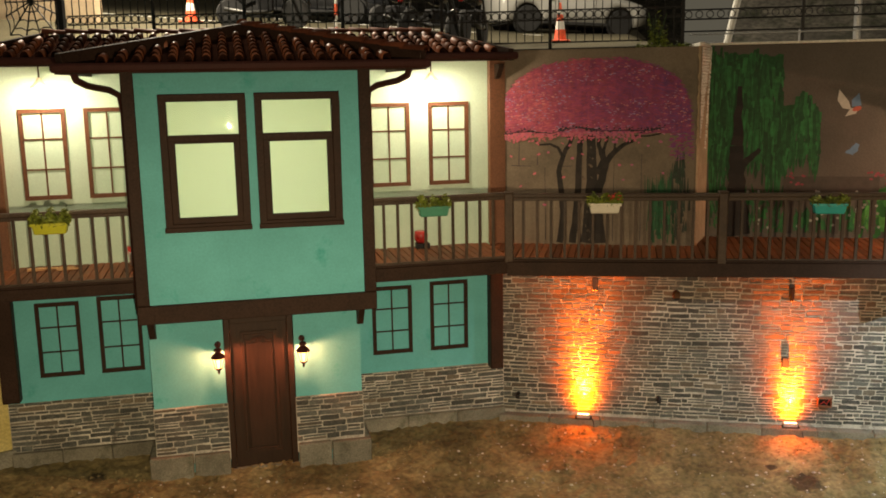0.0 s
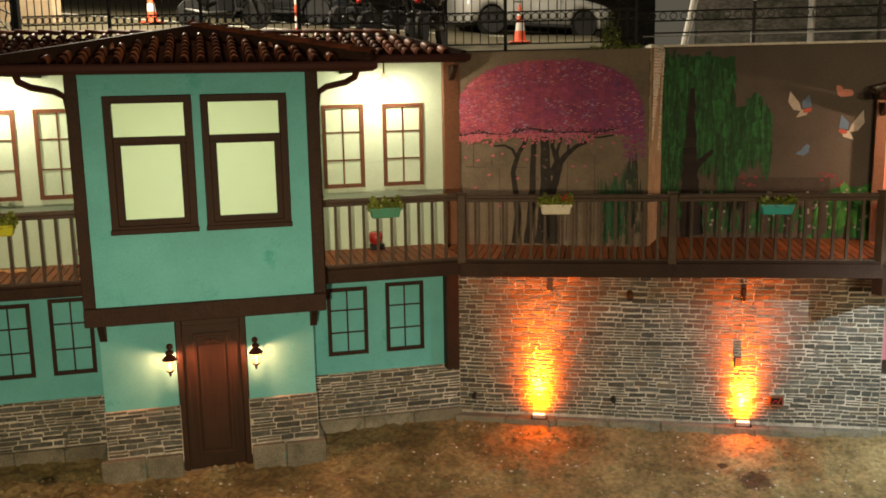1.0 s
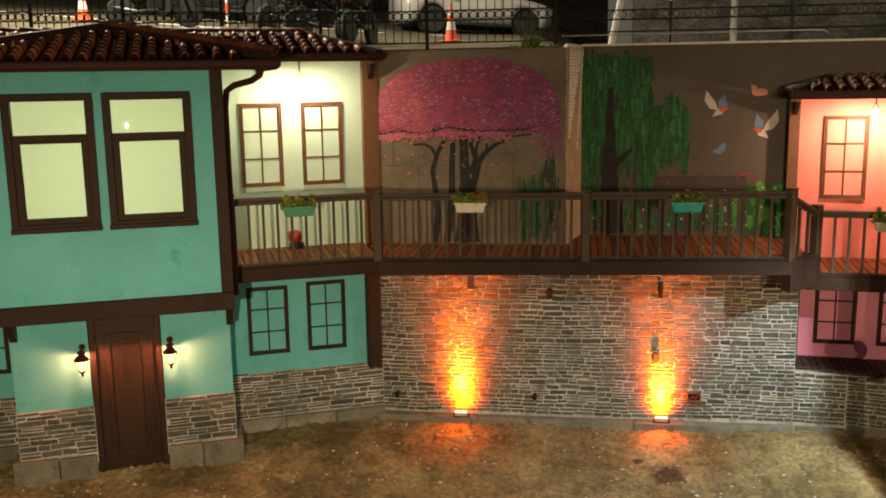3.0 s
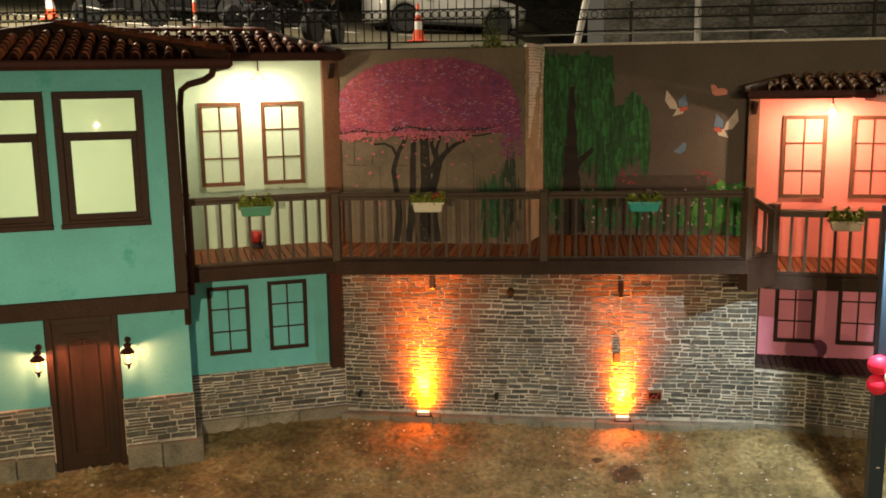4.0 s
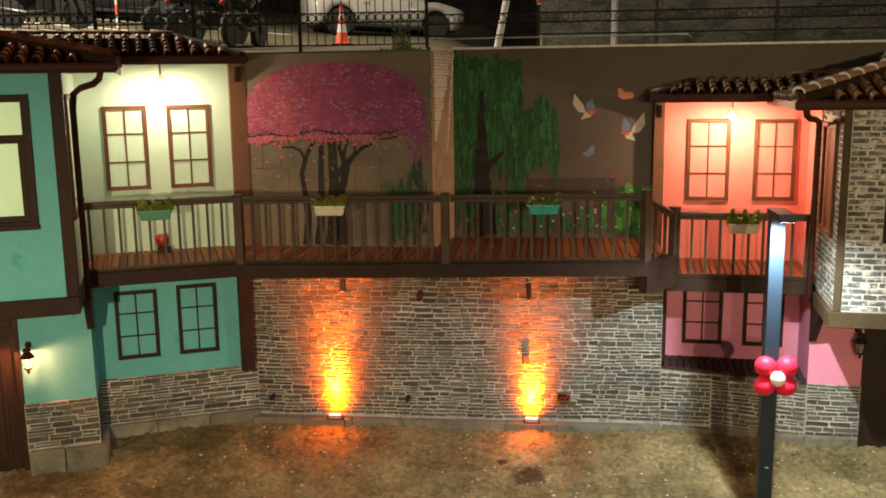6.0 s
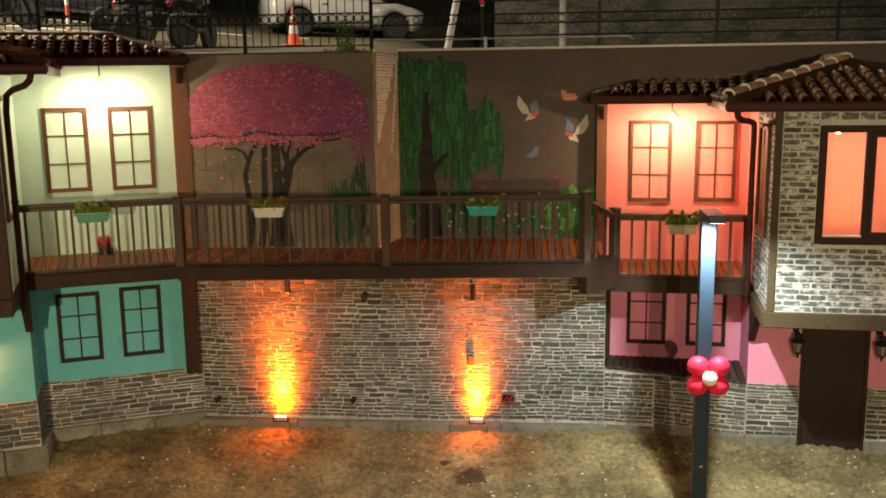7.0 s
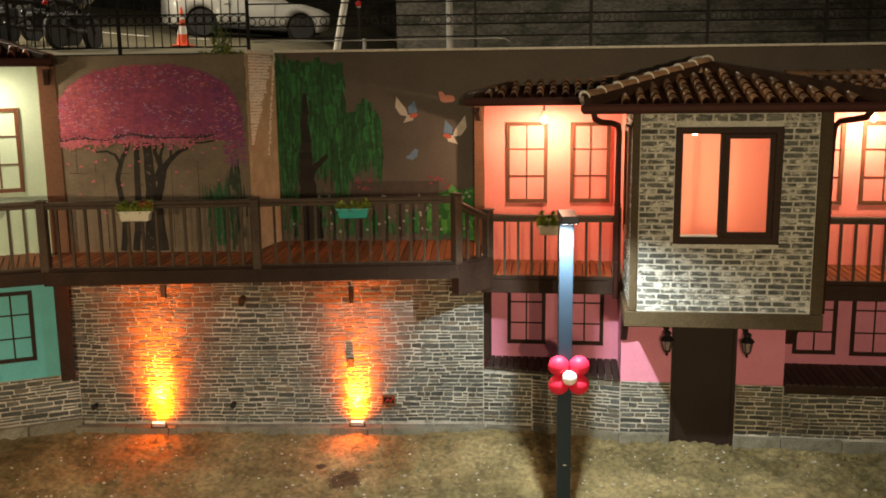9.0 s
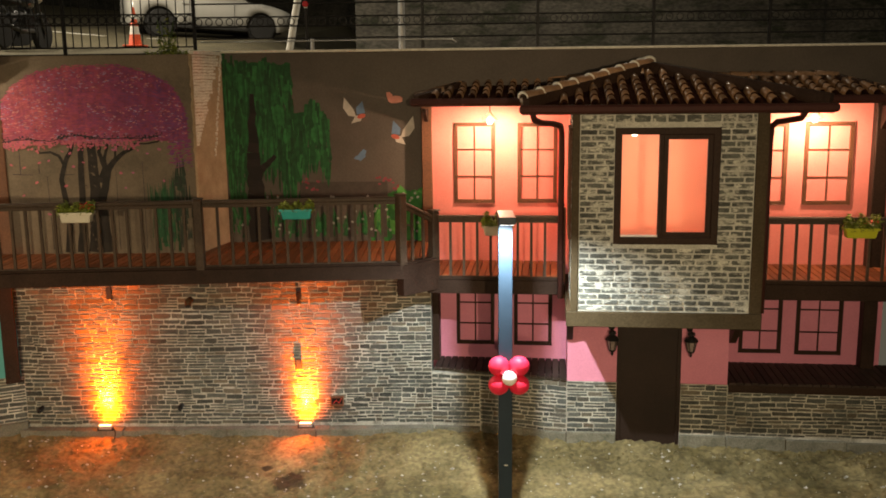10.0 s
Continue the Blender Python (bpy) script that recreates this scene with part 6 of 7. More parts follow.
    wing, blue, red = (dabs(n, c, 0.12) for n, c in (("pale_shape_paint", ((0.42, 0.38, 0.33), (0.56, 0.51, 0.45))), ("blue_shape_paint", ((0.10, 0.17, 0.30), (0.14, 0.22, 0.34))), ("coral_shape_paint", ((0.42, 0.07, 0.04), (0.52, 0.12, 0.08)))))
    # plain winged shapes
    for x, z, s, f in ((3.24, 5.02, 1.0, 1), (3.96, 4.70, 1.1, -1)):
        paint("pale_shape", [[(x - 0.16 * s * f, z + 0.26 * s), (x - 0.02 * f, z + 0.08), (x + 0.02 * f, z - 0.04), (x - 0.10 * f * s, z - 0.02), (x - 0.18 * s * f, z + 0.1)],
                             [(x - 0.06 * f, z - 0.14 * s), (x + 0.09 * f, z - 0.10 * s), (x + 0.12 * f, z - 0.02), (x + 0.01 * f, z - 0.02)]], y - 0.003, wing, m)
        paint("blue_shape", [[(x + 0.03 * f, z + 0.0), (x + 0.02 * f, z + 0.1), (x + 0.12 * f * s, z + 0.2 * s), (x + 0.16 * f, z + 0.02)]], y - 0.0035, blue, m)
        paint("coral_shape", [oval(x + 0.10 * f, z - 0.03, 0.07, 0.035, 8, 0.3 * f)], y - 0.004, red, m)
    paint("coral_shape", [oval(3.86, 5.24, 0.13, 0.07, 9, 0.1, rnd), oval(3.78, 5.29, 0.05, 0.07, 7, 0.5, rnd)], y - 0.003, dabs("peach_shape_paint", ((0.55, 0.2, 0.15), (0.62, 0.27, 0.2)), 0.1), m)
    paint("blue_shape", [oval(3.31, 4.36, 0.10, 0.04, 8, 0.2, rnd), oval(3.33, 4.38, 0.05, 0.11, 6, -0.5, rnd)], y - 0.003, blue, m)


cherry_mural()
willow_mural()


# ---- fence along the car park ----
def iron_fence():
    bar = to_mesh("bar", bx((-0.007, 0.007, -0.007, 0.007, 0, 1)), IRON)
    bm = bmesh.new()
    k = 14
    inner, outer = [], []
    for i in range(k):
        a = i * math.tau / k
        for r, ring_v in ((0.05, inner), (0.064, outer)):
            ring_v.append([bm.verts.new((r * math.cos(a), yy, r * math.sin(a))) for yy in (-0.006, 0.006)])
    for i in range(k):
        j = (i + 1) % k
        for r in (inner, outer):
            bm.faces.new((r[i][0], r[j][0], r[j][1], r[i][1]))
        for s in (0, 1):
            bm.faces.new((inner[i][s], inner[j][s], outer[j][s], outer[i][s]))
    rings = to_mesh("ring", bm, IRON)
    xs = [-9.6, -7.95, -6.3, -4.6, -2.95, -1.22, 0.80]
    for a, b in zip(xs, xs[1:]):
        dz = 0.024 * max(0.0, -2 - (a + b) / 2)
        f = thing("fence", pose(0, 0, dz), ((a + b) / 2, 15.0, 6.0), "black iron fence panel with a band of rings", "fence", "fence panels along the car park")
        part("post", bx((b - 0.025, b + 0.025, 14.975, 15.025, 5.95, 7.15)), IRON, f, bevel=0.005)
        for z in (6.06, 6.40, 6.55, 7.0):
            part("rail", bx((a + 0.03, b - 0.026, 14.988, 15.012, z, z + 0.022)), IRON, f)
        n = round((b - a) / 0.138)
        for i in range(n):
            x = a + (b - a) * (i + 0.5) / n
            piece("ring", rings, f, Matrix.Translation((x, 15.0, 6.486)))
            if i:
                x = a + (b - a) * i / n
                piece("bar", bar, f, Matrix.LocRotScale((x, 15.0, 6.06), None, (1, 1, 1.0)))
    xs = [0.80, 2.53, 4.30, 6.05, 7.8, 9.55, 11.3]
    for a, b in zip(xs, xs[1:]):
        f = thing("fence", FM, ((a + b) / 2, 14.98, 6.0), "black iron fence panel with horizontal rails", "fence", "fence panels along the car park")
        part("post", bx((b - 0.022, b + 0.022, 14.955, 15.0, 5.95, 7.1)), IRON, f, bevel=0.005)
        for z in (6.18, 6.36, 6.50, 6.70, 7.0):
            part("rail", tube([(a + 0.02, 14.978, z), (b - 0.02, 14.978, z)], 0.013, 6), IRON, f)
        n = round((b - a) / 0.16)
        for i in range(n):
            piece("ring", rings, f, Matrix.LocRotScale((a + (b - a) * (i + 0.5) / n, 14.978, 6.43), None, (0.9, 1, 0.9)))
    t = thing("conduit_pipe", FM, (3, 14.93, 6.13), "pale pipe along the fence with a bent end", "pipe")
    part("pipe", tube([(0.9, 14.93, 6.13), (4.6, 14.93, 6.14), (4.75, 14.93, 6.135), (4.82, 14.93, 6.09)], 0.010, 8), STEEL, t, smooth=True)
    rl = thing("reflector", FM, (2.53, 14.95, 6.62), "small red reflector on the fence post", "reflector")
    part("lens", lathe([(0.03, 0), (0.045, 0.012), (0.045, 0.02), (0.03, 0.03)], (2.53, 14.945, 6.68), 12, turn=Euler((math.pi / 2, 0, 0)).to_matrix()), surf("red_reflector", (0.45, 0.012, 0.02), (0.6, 0.02, 0.03), 4, 0.25, 0, 30), rl)
    part("strap", bx((2.50, 2.56, 14.94, 14.954, 6.62, 6.65)), STEEL, rl)
    # gate leaf with a web of iron rods
    g = thing("gate", pose(0, 0, 0.15), (-10.3, 15.0, 6.0), "black iron gate leaf with a spider-web pattern", "gate")
    part("post", bx((-9.72, -9.62, 14.95, 15.05, 5.95, 7.6)), IRON, g, bevel=0.006)
    part("gate_frame", ring(-11.3, -9.75, 6.05, 7.5, 14.985, 15.015, 0.03), IRON, g)
    c = (-10.25, 6.85)
    bm = bmesh.new()
    spokes = [k * math.tau / 14 for k in range(14)]
    reach = lambda a: min(0.50 / max(abs(math.cos(a)), 1e-6), 0.62 / max(abs(math.sin(a)), 1e-6), 0.72)
    for a in spokes:
        tube([(c[0], 15.0, c[1]), (c[0] + reach(a) * math.cos(a), 15.0, c[1] + reach(a) * math.sin(a))], 0.014, 5, bm)
    for q in (0.3, 0.55, 0.8, 1.0):
        for a, b in zip(spokes, spokes[1:] + spokes[:1]):
            p0 = (c[0] + q * reach(a) * math.cos(a), 15.0, c[1] + q * reach(a) * math.sin(a))
            p1 = (c[0] + q * reach(b) * math.cos(b), 15.0, c[1] + q * reach(b) * math.sin(b))
            mid = tuple((u + v) / 2 * 0.94 + w * 0.06 for u, v, w in zip(p0, p1, (c[0], 15.0, c[1])))
            tube([p0, mid, p1], 0.013, 5, bm)
    part("web", bm, IRON, g, "web of thin iron rods")


iron_fence()


# ---- vehicles and things on the car park ----
RUBBER = surf("black_rubber", (0.012, 0.012, 0.012), (0.022, 0.022, 0.022), 6, 0.8, 0.1, 60)
RIM = surf("alloy_rim", (0.62, 0.62, 0.60), (0.75, 0.75, 0.73), 6, 0.35, 0, 60, metal=0.15)
DARKGLASS = surf("dark_car_glass", (0.012, 0.013, 0.015), (0.02, 0.021, 0.024), 3, 0.08, 0, 30, fleck=0.02)
DARKMETAL = surf("dull_dark_metal", (0.05, 0.05, 0.05), (0.09, 0.09, 0.085), 6, 0.4, 0, 60, metal=0.5)
TAIL = surf("red_lens", (0.4, 0.01, 0.01), (0.5, 0.02, 0.02), 3, 0.2, 0, 30)


def wheel(parent, x, y, z, r, w=0.2):
    turn = Euler((math.pi / 2, 0, 0)).to_matrix()
    wh = part("wheel", lathe([(r * 0.66, -w / 2), (r * 0.95, -w / 2), (r, -w * 0.3), (r, w * 0.3), (r * 0.95, w / 2), (r * 0.66, w / 2)], (x, y, z), 28, turn=turn), RUBBER, parent, "black tyre", smooth=False)
    bm = lathe([(r * 0.66, -w * 0.35), (r * 0.66, w * 0.35)], (x, y, z), 24, turn=turn)
    part("rim_well", bm, IRON, wh)
    bm = bmesh.new()
    for s in (-1, 1):
        yy = y + s * w * 0.44
        for k in range(7):
            a = k * math.tau / 7
            ca, sa = math.cos(a), math.sin(a)
            t = 0.035
            q = [bm.verts.new((x + ca * d - sa * e, yy, z + sa * d + ca * e)) for d, e in ((0.04, -t), (r * 0.62, -t * 0.7), (r * 0.62, t * 0.7), (0.04, t))]
            q2 = [bm.verts.new((v.co.x, yy - s * 0.02, v.co.z)) for v in q]
            bm.faces.new(q)
            for i in range(4):
                bm.faces.new((q[i], q[(i + 1) % 4], q2[(i + 1) % 4], q2[i]))
        lathe([(0.06, -0.01), (0.06, 0.01)], (x, yy, z), 12, bm, turn)
        hoops = [[bm.verts.new((x + q * math.cos(k * math.tau / 24), yy - d, z + q * math.sin(k * math.tau / 24))) for k in range(24)] for q, d in ((r * 0.68, 0), (r * 0.60, 0), (r * 0.60, s * 0.02))]
        for a, b in zip(hoops, hoops[1:]):
            for k in range(24):
                bm.faces.new((a[k], a[(k + 1) % 24], b[(k + 1) % 24], b[k]))
    part("rim", bm, RIM, wh, "seven-spoke alloy rim")


def car(m, paint_mat, label):
    """A small hatchback, nose towards +x; wheels 2.55 apart; its side faces -y."""
    c = thing("car", m, (0, 0, 0), label, "car")
    r = 0.325
    # side outline of the lower body with the wheel arches cut out of it, then the cabin
    xs = list(np.linspace(-2.02, 2.05, 83))
    bm = bmesh.new()
    rows = []
    for x in xs:
        zb = 0.24
        for wx in (-1.30, 1.25):
            q = 0.40 ** 2 - (x - wx) ** 2
            if q > 0:
                zb = max(zb, r + math.sqrt(q) * 0.98)
        end = min(1.0, (x + 2.04) / 0.16, (2.07 - x) / 0.34)
        zt = 0.95 - 0.20 * max(0, (x - 1.0) / 1.05) ** 1.6
        zt = zb + 0.02 if zt < zb + 0.02 else zt
        half = 0.84 * (1 - 0.22 * (1 - end) ** 2)
        zb2 = zb + 0.12 * (1 - end)
        belt = (zb2 + zt) / 2
        rows.append([bm.verts.new((x, s * yy, z)) for s, seq in ((-1, ((half * 0.96, zb2), (half, belt), (half * 0.985, zt - 0.1 * end), (half * 0.90, zt))), (1, ((half * 0.90, zt), (half * 0.985, zt - 0.1 * end), (half, belt), (half * 0.96, zb2)))) for yy, z in seq])
    for a, b in zip(rows, rows[1:]):
        for i in range(8):
            j = (i + 1) % 8
            bm.faces.new((a[i], a[j], b[j], b[i]))
    bm.faces.new(rows[0][::-1]), bm.faces.new(rows[-1])
    part("body", bm, paint_mat, c, "car body", smooth=True)
    prof = [(-1.95, 0.93), (-1.80, 1.25), (-1.55, 1.46), (-0.6, 1.52), (0.15, 1.46), (0.95, 0.93)]
    bm = bmesh.new()
    a = [bm.verts.new((x, -0.76 + 0.14 * (z - 0.93) / 0.6, z)) for x, z in prof]
    b = [bm.verts.new((x, 0.76 - 0.14 * (z - 0.93) / 0.6, z)) for x, z in prof]
    bm.faces.new(a), bm.faces.new(b[::-1])
    for i in range(len(prof)):
        j = (i + 1) % len(prof)
        bm.faces.new((a[i], b[i], b[j], a[j]))
    part("cabin", bm, paint_mat, c, bevel=0.05)
    for x0, x1, x2, x3 in ((-1.6, -0.62, -0.62, -1.45), (-0.54, 0.62, 0.08, -0.54)):
        bm = bmesh.new()
        for s in (-1, 1):
            q = [bm.verts.new((x, s * (0.765 - 0.14 * (z - 0.93) / 0.6), z)) for x, z in ((x0, 1.0), (x1, 1.0), (x2, 1.40), (x3, 1.40))]
            bm.faces.new(q)
        part("side_window", bm, DARKGLASS, c)
    for x in (-1.30, 1.25):
        for s in (-1, 1):
            wheel(c, x, s * 0.74, r, r)
            part("wheel_arch", lathe([(0.40, -0.02), (0.37, -0.02), (0.37, 0.02), (0.40, 0.02)], (x, s * 0.70, r), 26, turn=Euler((math.pi / 2, 0, 0)).to_matrix()), RUBBER, c)
    part("underbody", bx((-1.8, 1.8, -0.66, 0.66, 0.20, 0.5)), RUBBER, c)
    part("side_skirt", bx((-0.9, 0.86, -0.845, -0.80, 0.22, 0.30)), RUBBER, c, bevel=0.01)
    for x in (-0.60, 0.52):
        part("door_seam", bx((x, x + 0.008, -0.846, -0.80, 0.34, 0.9)), RUBBER, c)
    part("door_handle", bx((-0.78, -0.62, -0.87, -0.83, 0.80, 0.83)), paint_mat, c, bevel=0.006)
    for s in (-1, 1):
        part("headlight", blob((1.86, s * 0.62, 0.66), (0.15, 0.16, 0.08), 12), RIM, c, "clear headlight", smooth=True)
        part("tail_light", blob((-1.93, s * 0.64, 0.80), (0.09, 0.14, 0.13), 12), TAIL, c, "red tail light", smooth=True)
    return c


WHITECAR = surf("white_car_paint", (0.40, 0.40, 0.375), (0.45, 0.445, 0.42), 1, 0.25, 0, 30, fleck=0.02, coat=0.6)
BLACKCAR = surf("black_car_paint", (0.012, 0.013, 0.016), (0.018, 0.019, 0.022), 1, 0.2, 0, 30, fleck=0.02, coat=0.6)
car(pose(-1.725, 25.07, 6.62, 0, 0, 28.2) @ pose(0, 0, 0, 0, 2.5, 0), WHITECAR, "white hatchback parked on the upper car park")
car(pose(-8.25, 24.25, park_z(-8.2, 24.2) - 0.06, 0, 4.5, 3), BLACKCAR, "black car parked behind the motorbikes")


def motorbike(x, y, turn, label, tank=None, s=1.0):
    m = pose(x, y, park_z(x, y), 0, 0, turn)
    b = thing("motorbike", m, (0, 0, 0), label, "motorbike", "motorbikes by the fence")
    for wx in (-0.62, 0.66):
        t = Euler((math.pi / 2, 0, 0)).to_matrix()
        w = part("wheel", lathe([(0.22, -0.05), (0.28, -0.05), (0.30, 0), (0.28, 0.05), (0.22, 0.05)], (wx, 0, 0.3), 22, turn=t), RUBBER, b)
        bm = bmesh.new()
        for k in range(6):
            a = k * math.pi / 3
            tube([(wx, 0, 0.3), (wx + 0.23 * math.cos(a), 0, 0.3 + 0.23 * math.sin(a))], 0.014, 5, bm)
        part("spokes", bm, DARKMETAL, w)
    part("fork", tube([(0.66, -0.07, 0.3), (0.42, -0.07, 0.95)], 0.022, 8, tube([(0.66, 0.07, 0.3), (0.42, 0.07, 0.95)], 0.022, 8)), DARKMETAL, b)
    part("handlebar", tube([(0.30, -0.36, 1.06), (0.40, -0.2, 1.02), (0.42, 0, 0.98), (0.40, 0.2, 1.02), (0.30, 0.36, 1.06)], 0.014, 8), IRON, b, smooth=True)
    part("frame", tube([(0.42, 0, 0.9), (0.2, 0, 0.6), (-0.2, 0, 0.5), (-0.62, 0, 0.3)], 0.04, 8), IRON, b)
    part("tank", blob((0.12, 0, 0.82), (0.27, 0.15, 0.14), 14), tank or BLACKCAR, b, smooth=True)
    part("seat", blob((-0.35, 0, 0.80), (0.36, 0.14, 0.08), 14), RUBBER, b, smooth=True)
    part("engine", bx((-0.12, 0.22, -0.14, 0.14, 0.32, 0.62)), IRON, b, bevel=0.03)
    part("exhaust", tube([(0.1, -0.16, 0.32), (-0.3, -0.18, 0.3), (-0.75, -0.2, 0.38)], 0.04, 8), DARKMETAL, b, smooth=True)
    part("tail", blob((-0.72, 0, 0.76), (0.14, 0.08, 0.06), 10), BLACKCAR, b, smooth=True)
    part("tail_light", blob((-0.85, 0, 0.74), (0.03, 0.06, 0.035), 10), TAIL, b, "red tail light", smooth=True)
    part("headlight", blob((0.58, 0, 0.92), (0.09, 0.1, 0.1), 12), RIM, b, smooth=True)
    part("mudguard", tube([(0.66 + 0.34 * math.cos(a), 0, 0.3 + 0.34 * math.sin(a)) for a in np.linspace(0.5, 2.4, 7)], 0.035, 6), BLACKCAR, b, smooth=True)
    part("mirror", blob((0.3, -0.3, 1.2), (0.03, 0.07, 0.045), 10, blob((0.3, 0.3, 1.2), (0.03, 0.07, 0.045), 10)), IRON, b)
    part("side_stand", tube([(0, 0.1, 0.3), (0.05, 0.28, 0.0)], 0.012, 6), IRON, b)


motorbike(-3.55, 17.2, 60, "black motorbike parked by the iron fence")
motorbike(-4.45, 17.9, 75, "dark motorbike parked by the iron fence")
motorbike(-7.25, 18.2, 20, "black scooter parked by the iron fence")
motorbike(-2.75, 16.9, 85, "black motorbike with a chrome exhaust by the fence")


def traffic_cone(x, y, size, label):
    z = park_z(x, y)
    c = thing("traffic_cone", FM, (x, y, z), label, "traffic cone", "traffic cones on the car park")
    orange, white = CONE
    prof = lambda t: size * (0.17 * (1 - t) + 0.03 * t)
    part("foot", bx((x - size * 0.26, x + size * 0.26, y - size * 0.26, y + size * 0.26, z, z + 0.03)), orange, c, bevel=0.008)
    for a, b, mt in ((0.0, 0.28, orange), (0.28, 0.50, white), (0.50, 0.68, orange), (0.68, 0.82, white), (0.82, 1.0, orange)):
        part("band", lathe([(prof(a), z + 0.03 + size * a * 0.97), (prof(b), z + 0.03 + size * b * 0.97)], (x, y, 0), 18), mt, c, smooth=False)


CONE = (surf("orange_plastic", (0.70, 0.09, 0.03), (0.78, 0.13, 0.05), 5, 0.5, 0.02, 40), WHITEP)
traffic_cone(-1.31, 18.45, 0.72, "orange and white traffic cone")
traffic_cone(-9.1, 18.8, 0.75, "orange and white traffic cone")
traffic_cone(-12.4, 20.2, 0.75, "orange and white traffic cone")


def stake(x, y, top, lean, w, mats, label, name="marker_post"):
    z = park_z(x, y)
    s = thing(name, FM, (x, y, z), label, "post")
    k = len(mats)
    for i, mt in enumerate(mats):
        a, b = i / k, (i + 1) / k
        part("band", tube([(x + lean * a, y, z - 0.1 + (top - z) * a), (x + lean * b, y, z - 0.1 + (top - z) * b)], w / 2, 10), mt, s)


stake(-5.72, 18.2, 7.6, 0.0, 0.07, (CONE[0], WHITEP, CONE[0], WHITEP, CONE[0]), "red and white banded marker post")
stake(1.68, 17.85, 8.6, 0.55, 0.13, (WHITEP,), "leaning white painted post", "leaning_post")
stake(3.83, 17.42, 8.6, 0.0, 0.12, (STEEL,), "slim grey galvanised steel pole", "steel_pole")
stake(2.56, 15.3, 6.3, 0.0, 0.06, (STEEL,), "short grey galvanised steel stub", "steel_stub")

# wild plant on the wall corner
pl = thing("wild_plant", FM, (0.42, 14.85, 5.95), "wild green plant on the wall top", "plant")
bm = bmesh.new()
rw = random.Random(9)
for k in range(9):
    tube([(0.42 + rw.uniform(-0.05, 0.05), 14.85, 5.93), (0.42 + rw.uniform(-0.18, 0.2), 14.85 + rw.uniform(-0.1, 0.1), 6.1 + 0.4 * rw.random())], 0.006, 5, bm)
part("stem", bm, LEAF_D, pl)
part("leaves", leaf_tuft((0.42, 14.85, 6.0), (0.14, 0.1), 0.5, 150, rw), LEAF, pl)
part("undergrowth", leaf_tuft((0.5, 14.8, 5.95), (0.4, 0.12), 0.12, 160, rw), LEAF, pl)

# dark earth verge behind the fence
xs, ys = list(np.linspace(0.95, 14.0, 14)), [15.065, 15.8, 16.6, 17.6, 19.0, 21.0]
me = bpy.data.meshes.new("verge")
me.from_pydata([(x, y, park_z(x, y) + 0.02) for y in ys for x in xs], [], [(j * 14 + i, j * 14 + i + 1, (j + 1) * 14 + i + 1, (j + 1) * 14 + i) for j in range(5) for i in range(13)])
me.materials.append(BACKWALL)
tagged(new("pavement_verge", me), "dark earth verge behind the fence", "verge", kind="structure")

# rough wall behind the gate
solid("wall_gatehouse", bx((-16.0, -10.6, 17.6, 17.9, 5.5, 9.5)), TANPLASTER, FM, "rough pale plaster wall behind the gate", "wall", bevel=0.02)

# dark terrace wall behind the car park
solid("backdrop_terrace", bx((2.4, 60, 23.0, 23.6, 5.5, 16)), BACKWALL, FM, "dark overgrown stone terrace wall", "wall")
solid("backdrop_far", bx((-60, 2.3, 42.0, 42.6, 5.5, 18)), BACKWALL, FM, "dark far side of the car park", "wall")
for x0, y0, x1, y1 in ((-14, 20.2, -5.5, 19.6), (-9, 23.4, -2.0, 22.6)):
    F, n = seg_frame((x0, y0), (x1, y1))
    bm = bx((0, n, -0.06, 0.06, 0, 0.006))
    bmesh.ops.subdivide_edges(bm, edges=[e for e in bm.edges if e.calc_length() > 1], cuts=12)
    for v in bm.verts:
        p = F @ v.co
        v.co.z += park_z(p.x, p.y) + 0.006
    solid("trim_line", bm, WHITEP, F, "white painted line on the asphalt", "road marking")


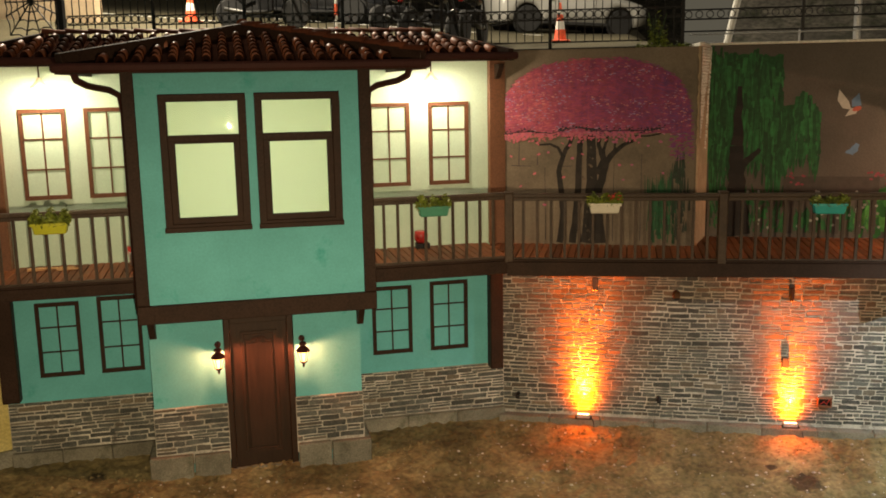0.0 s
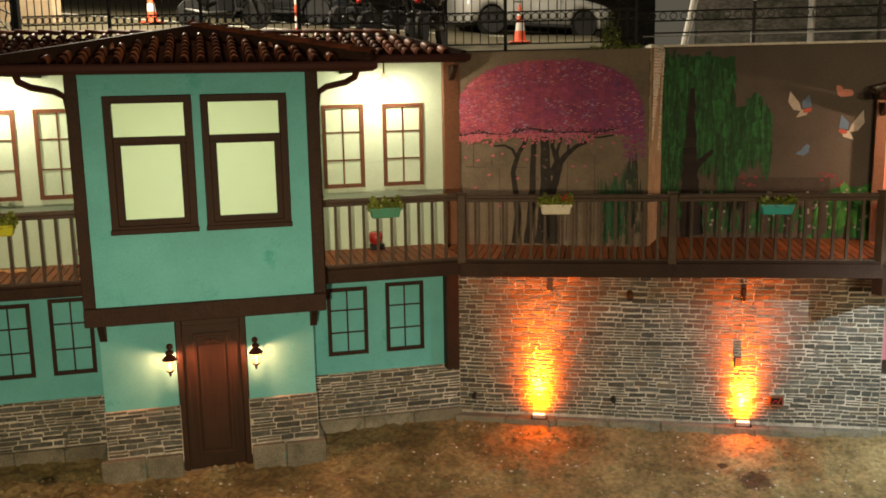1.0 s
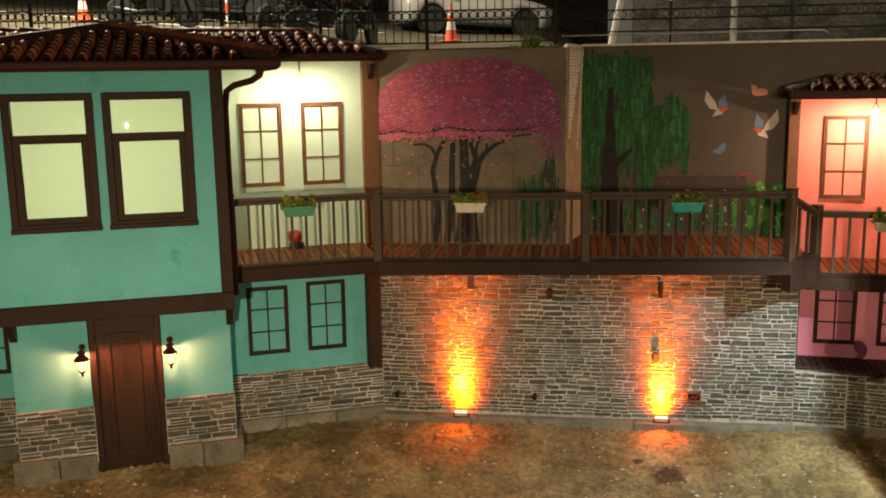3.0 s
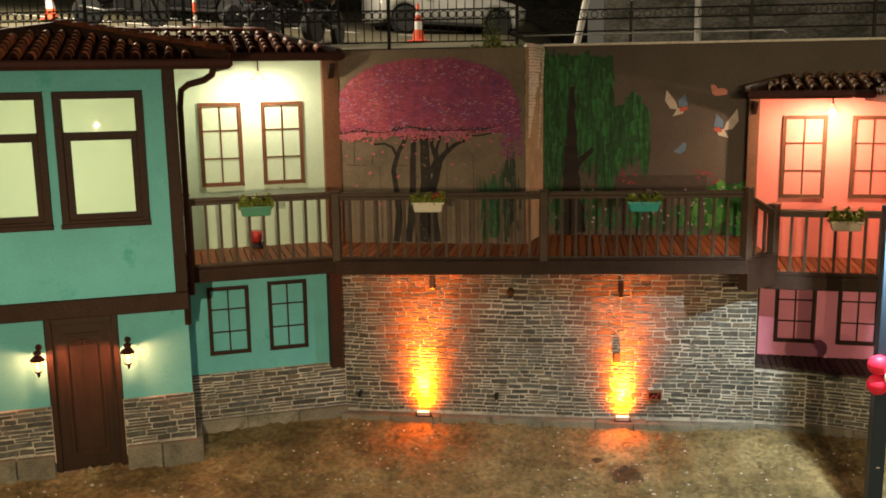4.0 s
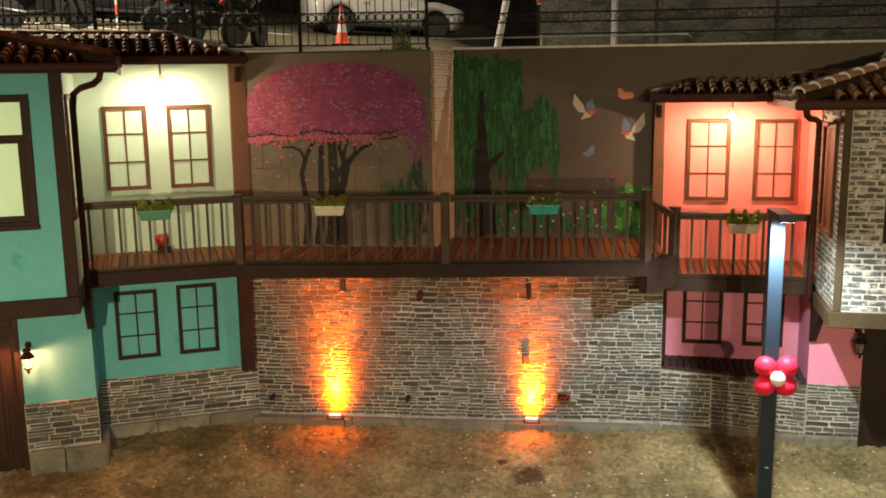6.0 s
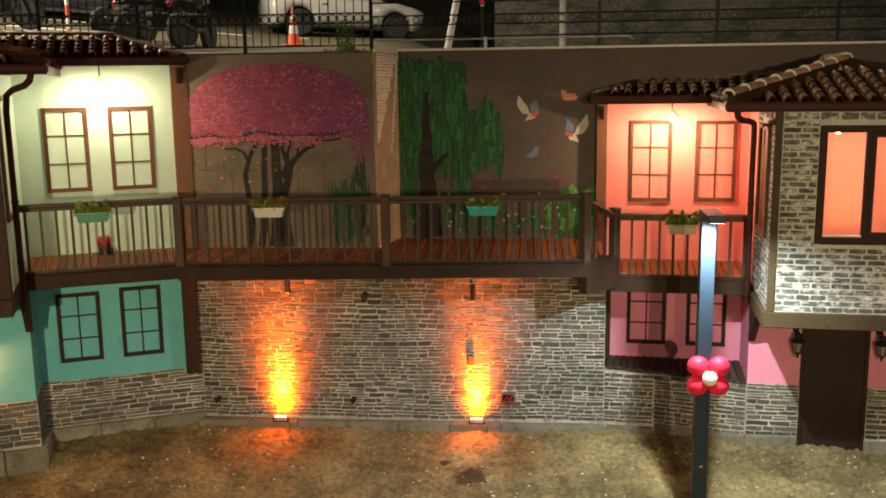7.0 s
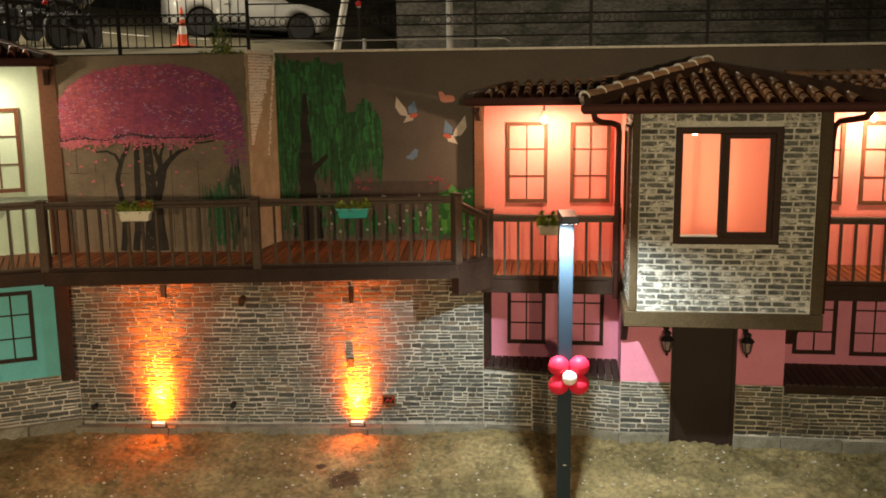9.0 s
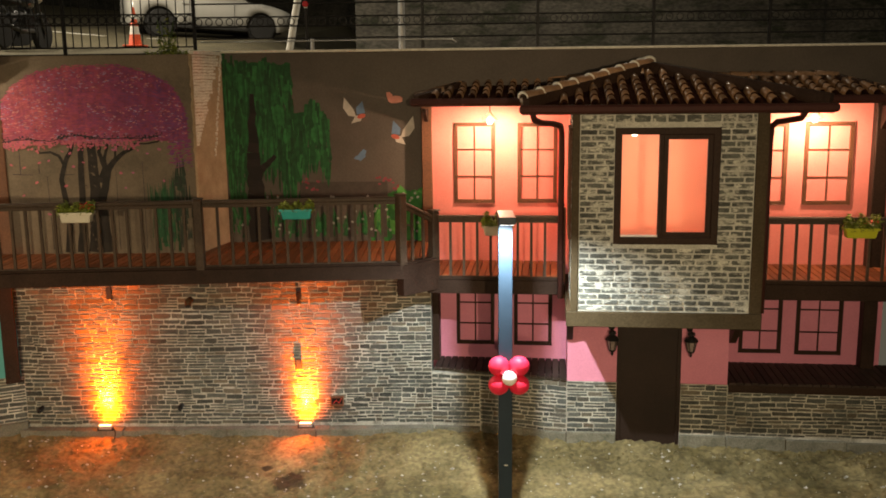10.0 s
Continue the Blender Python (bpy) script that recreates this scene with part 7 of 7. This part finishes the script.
# ---- pebbles on the soil ----
def pebbles():
    rnd = random.Random(5)
    vs, fs = [], []
    for _ in range(2300):
        x = rnd.uniform(-8, 12)
        y = rnd.uniform(10.2, 13.85)
        t = FT.inverted() @ Vector((x, y, 0))
        k = FK.inverted() @ Vector((x, y, 0))
        if t.y > 12.6 and x < -1.9 or k.y > 14.0:
            continue
        s = 0.006 + 0.027 * rnd.random() ** 4
        z = ground_z(x, y) + s * 0.3
        b = len(vs)
        for dx, dy, dz in ((1, 0, 0), (0, 1, 0), (-1, 0, 0), (0, -1, 0), (0, 0, 0.7), (0, 0, -0.7)):
            vs.append((x + dx * s * rnd.uniform(0.7, 1.4), y + dy * s * rnd.uniform(0.7, 1.2), z + dz * s))
        fs += [(b + i, b + (i + 1) % 4, b + 4) for i in range(4)] + [(b + (i + 1) % 4, b + i, b + 5) for i in range(4)]
    me = bpy.data.meshes.new("pebbles")
    me.from_pydata(vs, [], fs)
    me.materials.append(PEBBLE)
    tagged(new("pebbles", me), "small pale stones scattered on the soil", "pebbles", kind="stuff")


pebbles()


def clods():
    """Crumbs of soil along the foot of the walls."""
    rnd = random.Random(15)
    vs, fs = [], []
    for _ in range(3200):
        x = rnd.uniform(-8, 11)
        edge = 13.8 if -1.9 < x < 5.1 else (12.62 + math.tan(radians(24.2)) * (x + 5.0) - 0.55 if x <= -1.9 else 13.95 - 0.2 * max(0, x - 5.1) if x < 6.4 else 13.5 - 0.096 * (x - 7))
        y = edge - abs(rnd.gauss(0, 0.5))
        s = 0.007 + 0.034 * rnd.random() ** 3
        z = ground_z(x, y) + s * 0.2
        b = len(vs)
        for dx, dy, dz in ((1, 0, 0), (0, 1, 0), (-1, 0, 0), (0, -1, 0), (0, 0, 0.7), (0, 0, -0.7)):
            vs.append((x + dx * s * rnd.uniform(0.6, 1.4), y + dy * s * rnd.uniform(0.6, 1.3), z + dz * s * rnd.uniform(0.7, 1.2)))
        fs += [(b + i, b + (i + 1) % 4, b + 4) for i in range(4)] + [(b + (i + 1) % 4, b + i, b + 5) for i in range(4)]
    me = bpy.data.meshes.new("soil_clods")
    me.from_pydata(vs, [], fs)
    me.materials.append(SOIL)
    tagged(new("soil_clods", me), "brown crumbs of soil along the wall foot", "soil", kind="stuff")


clods()
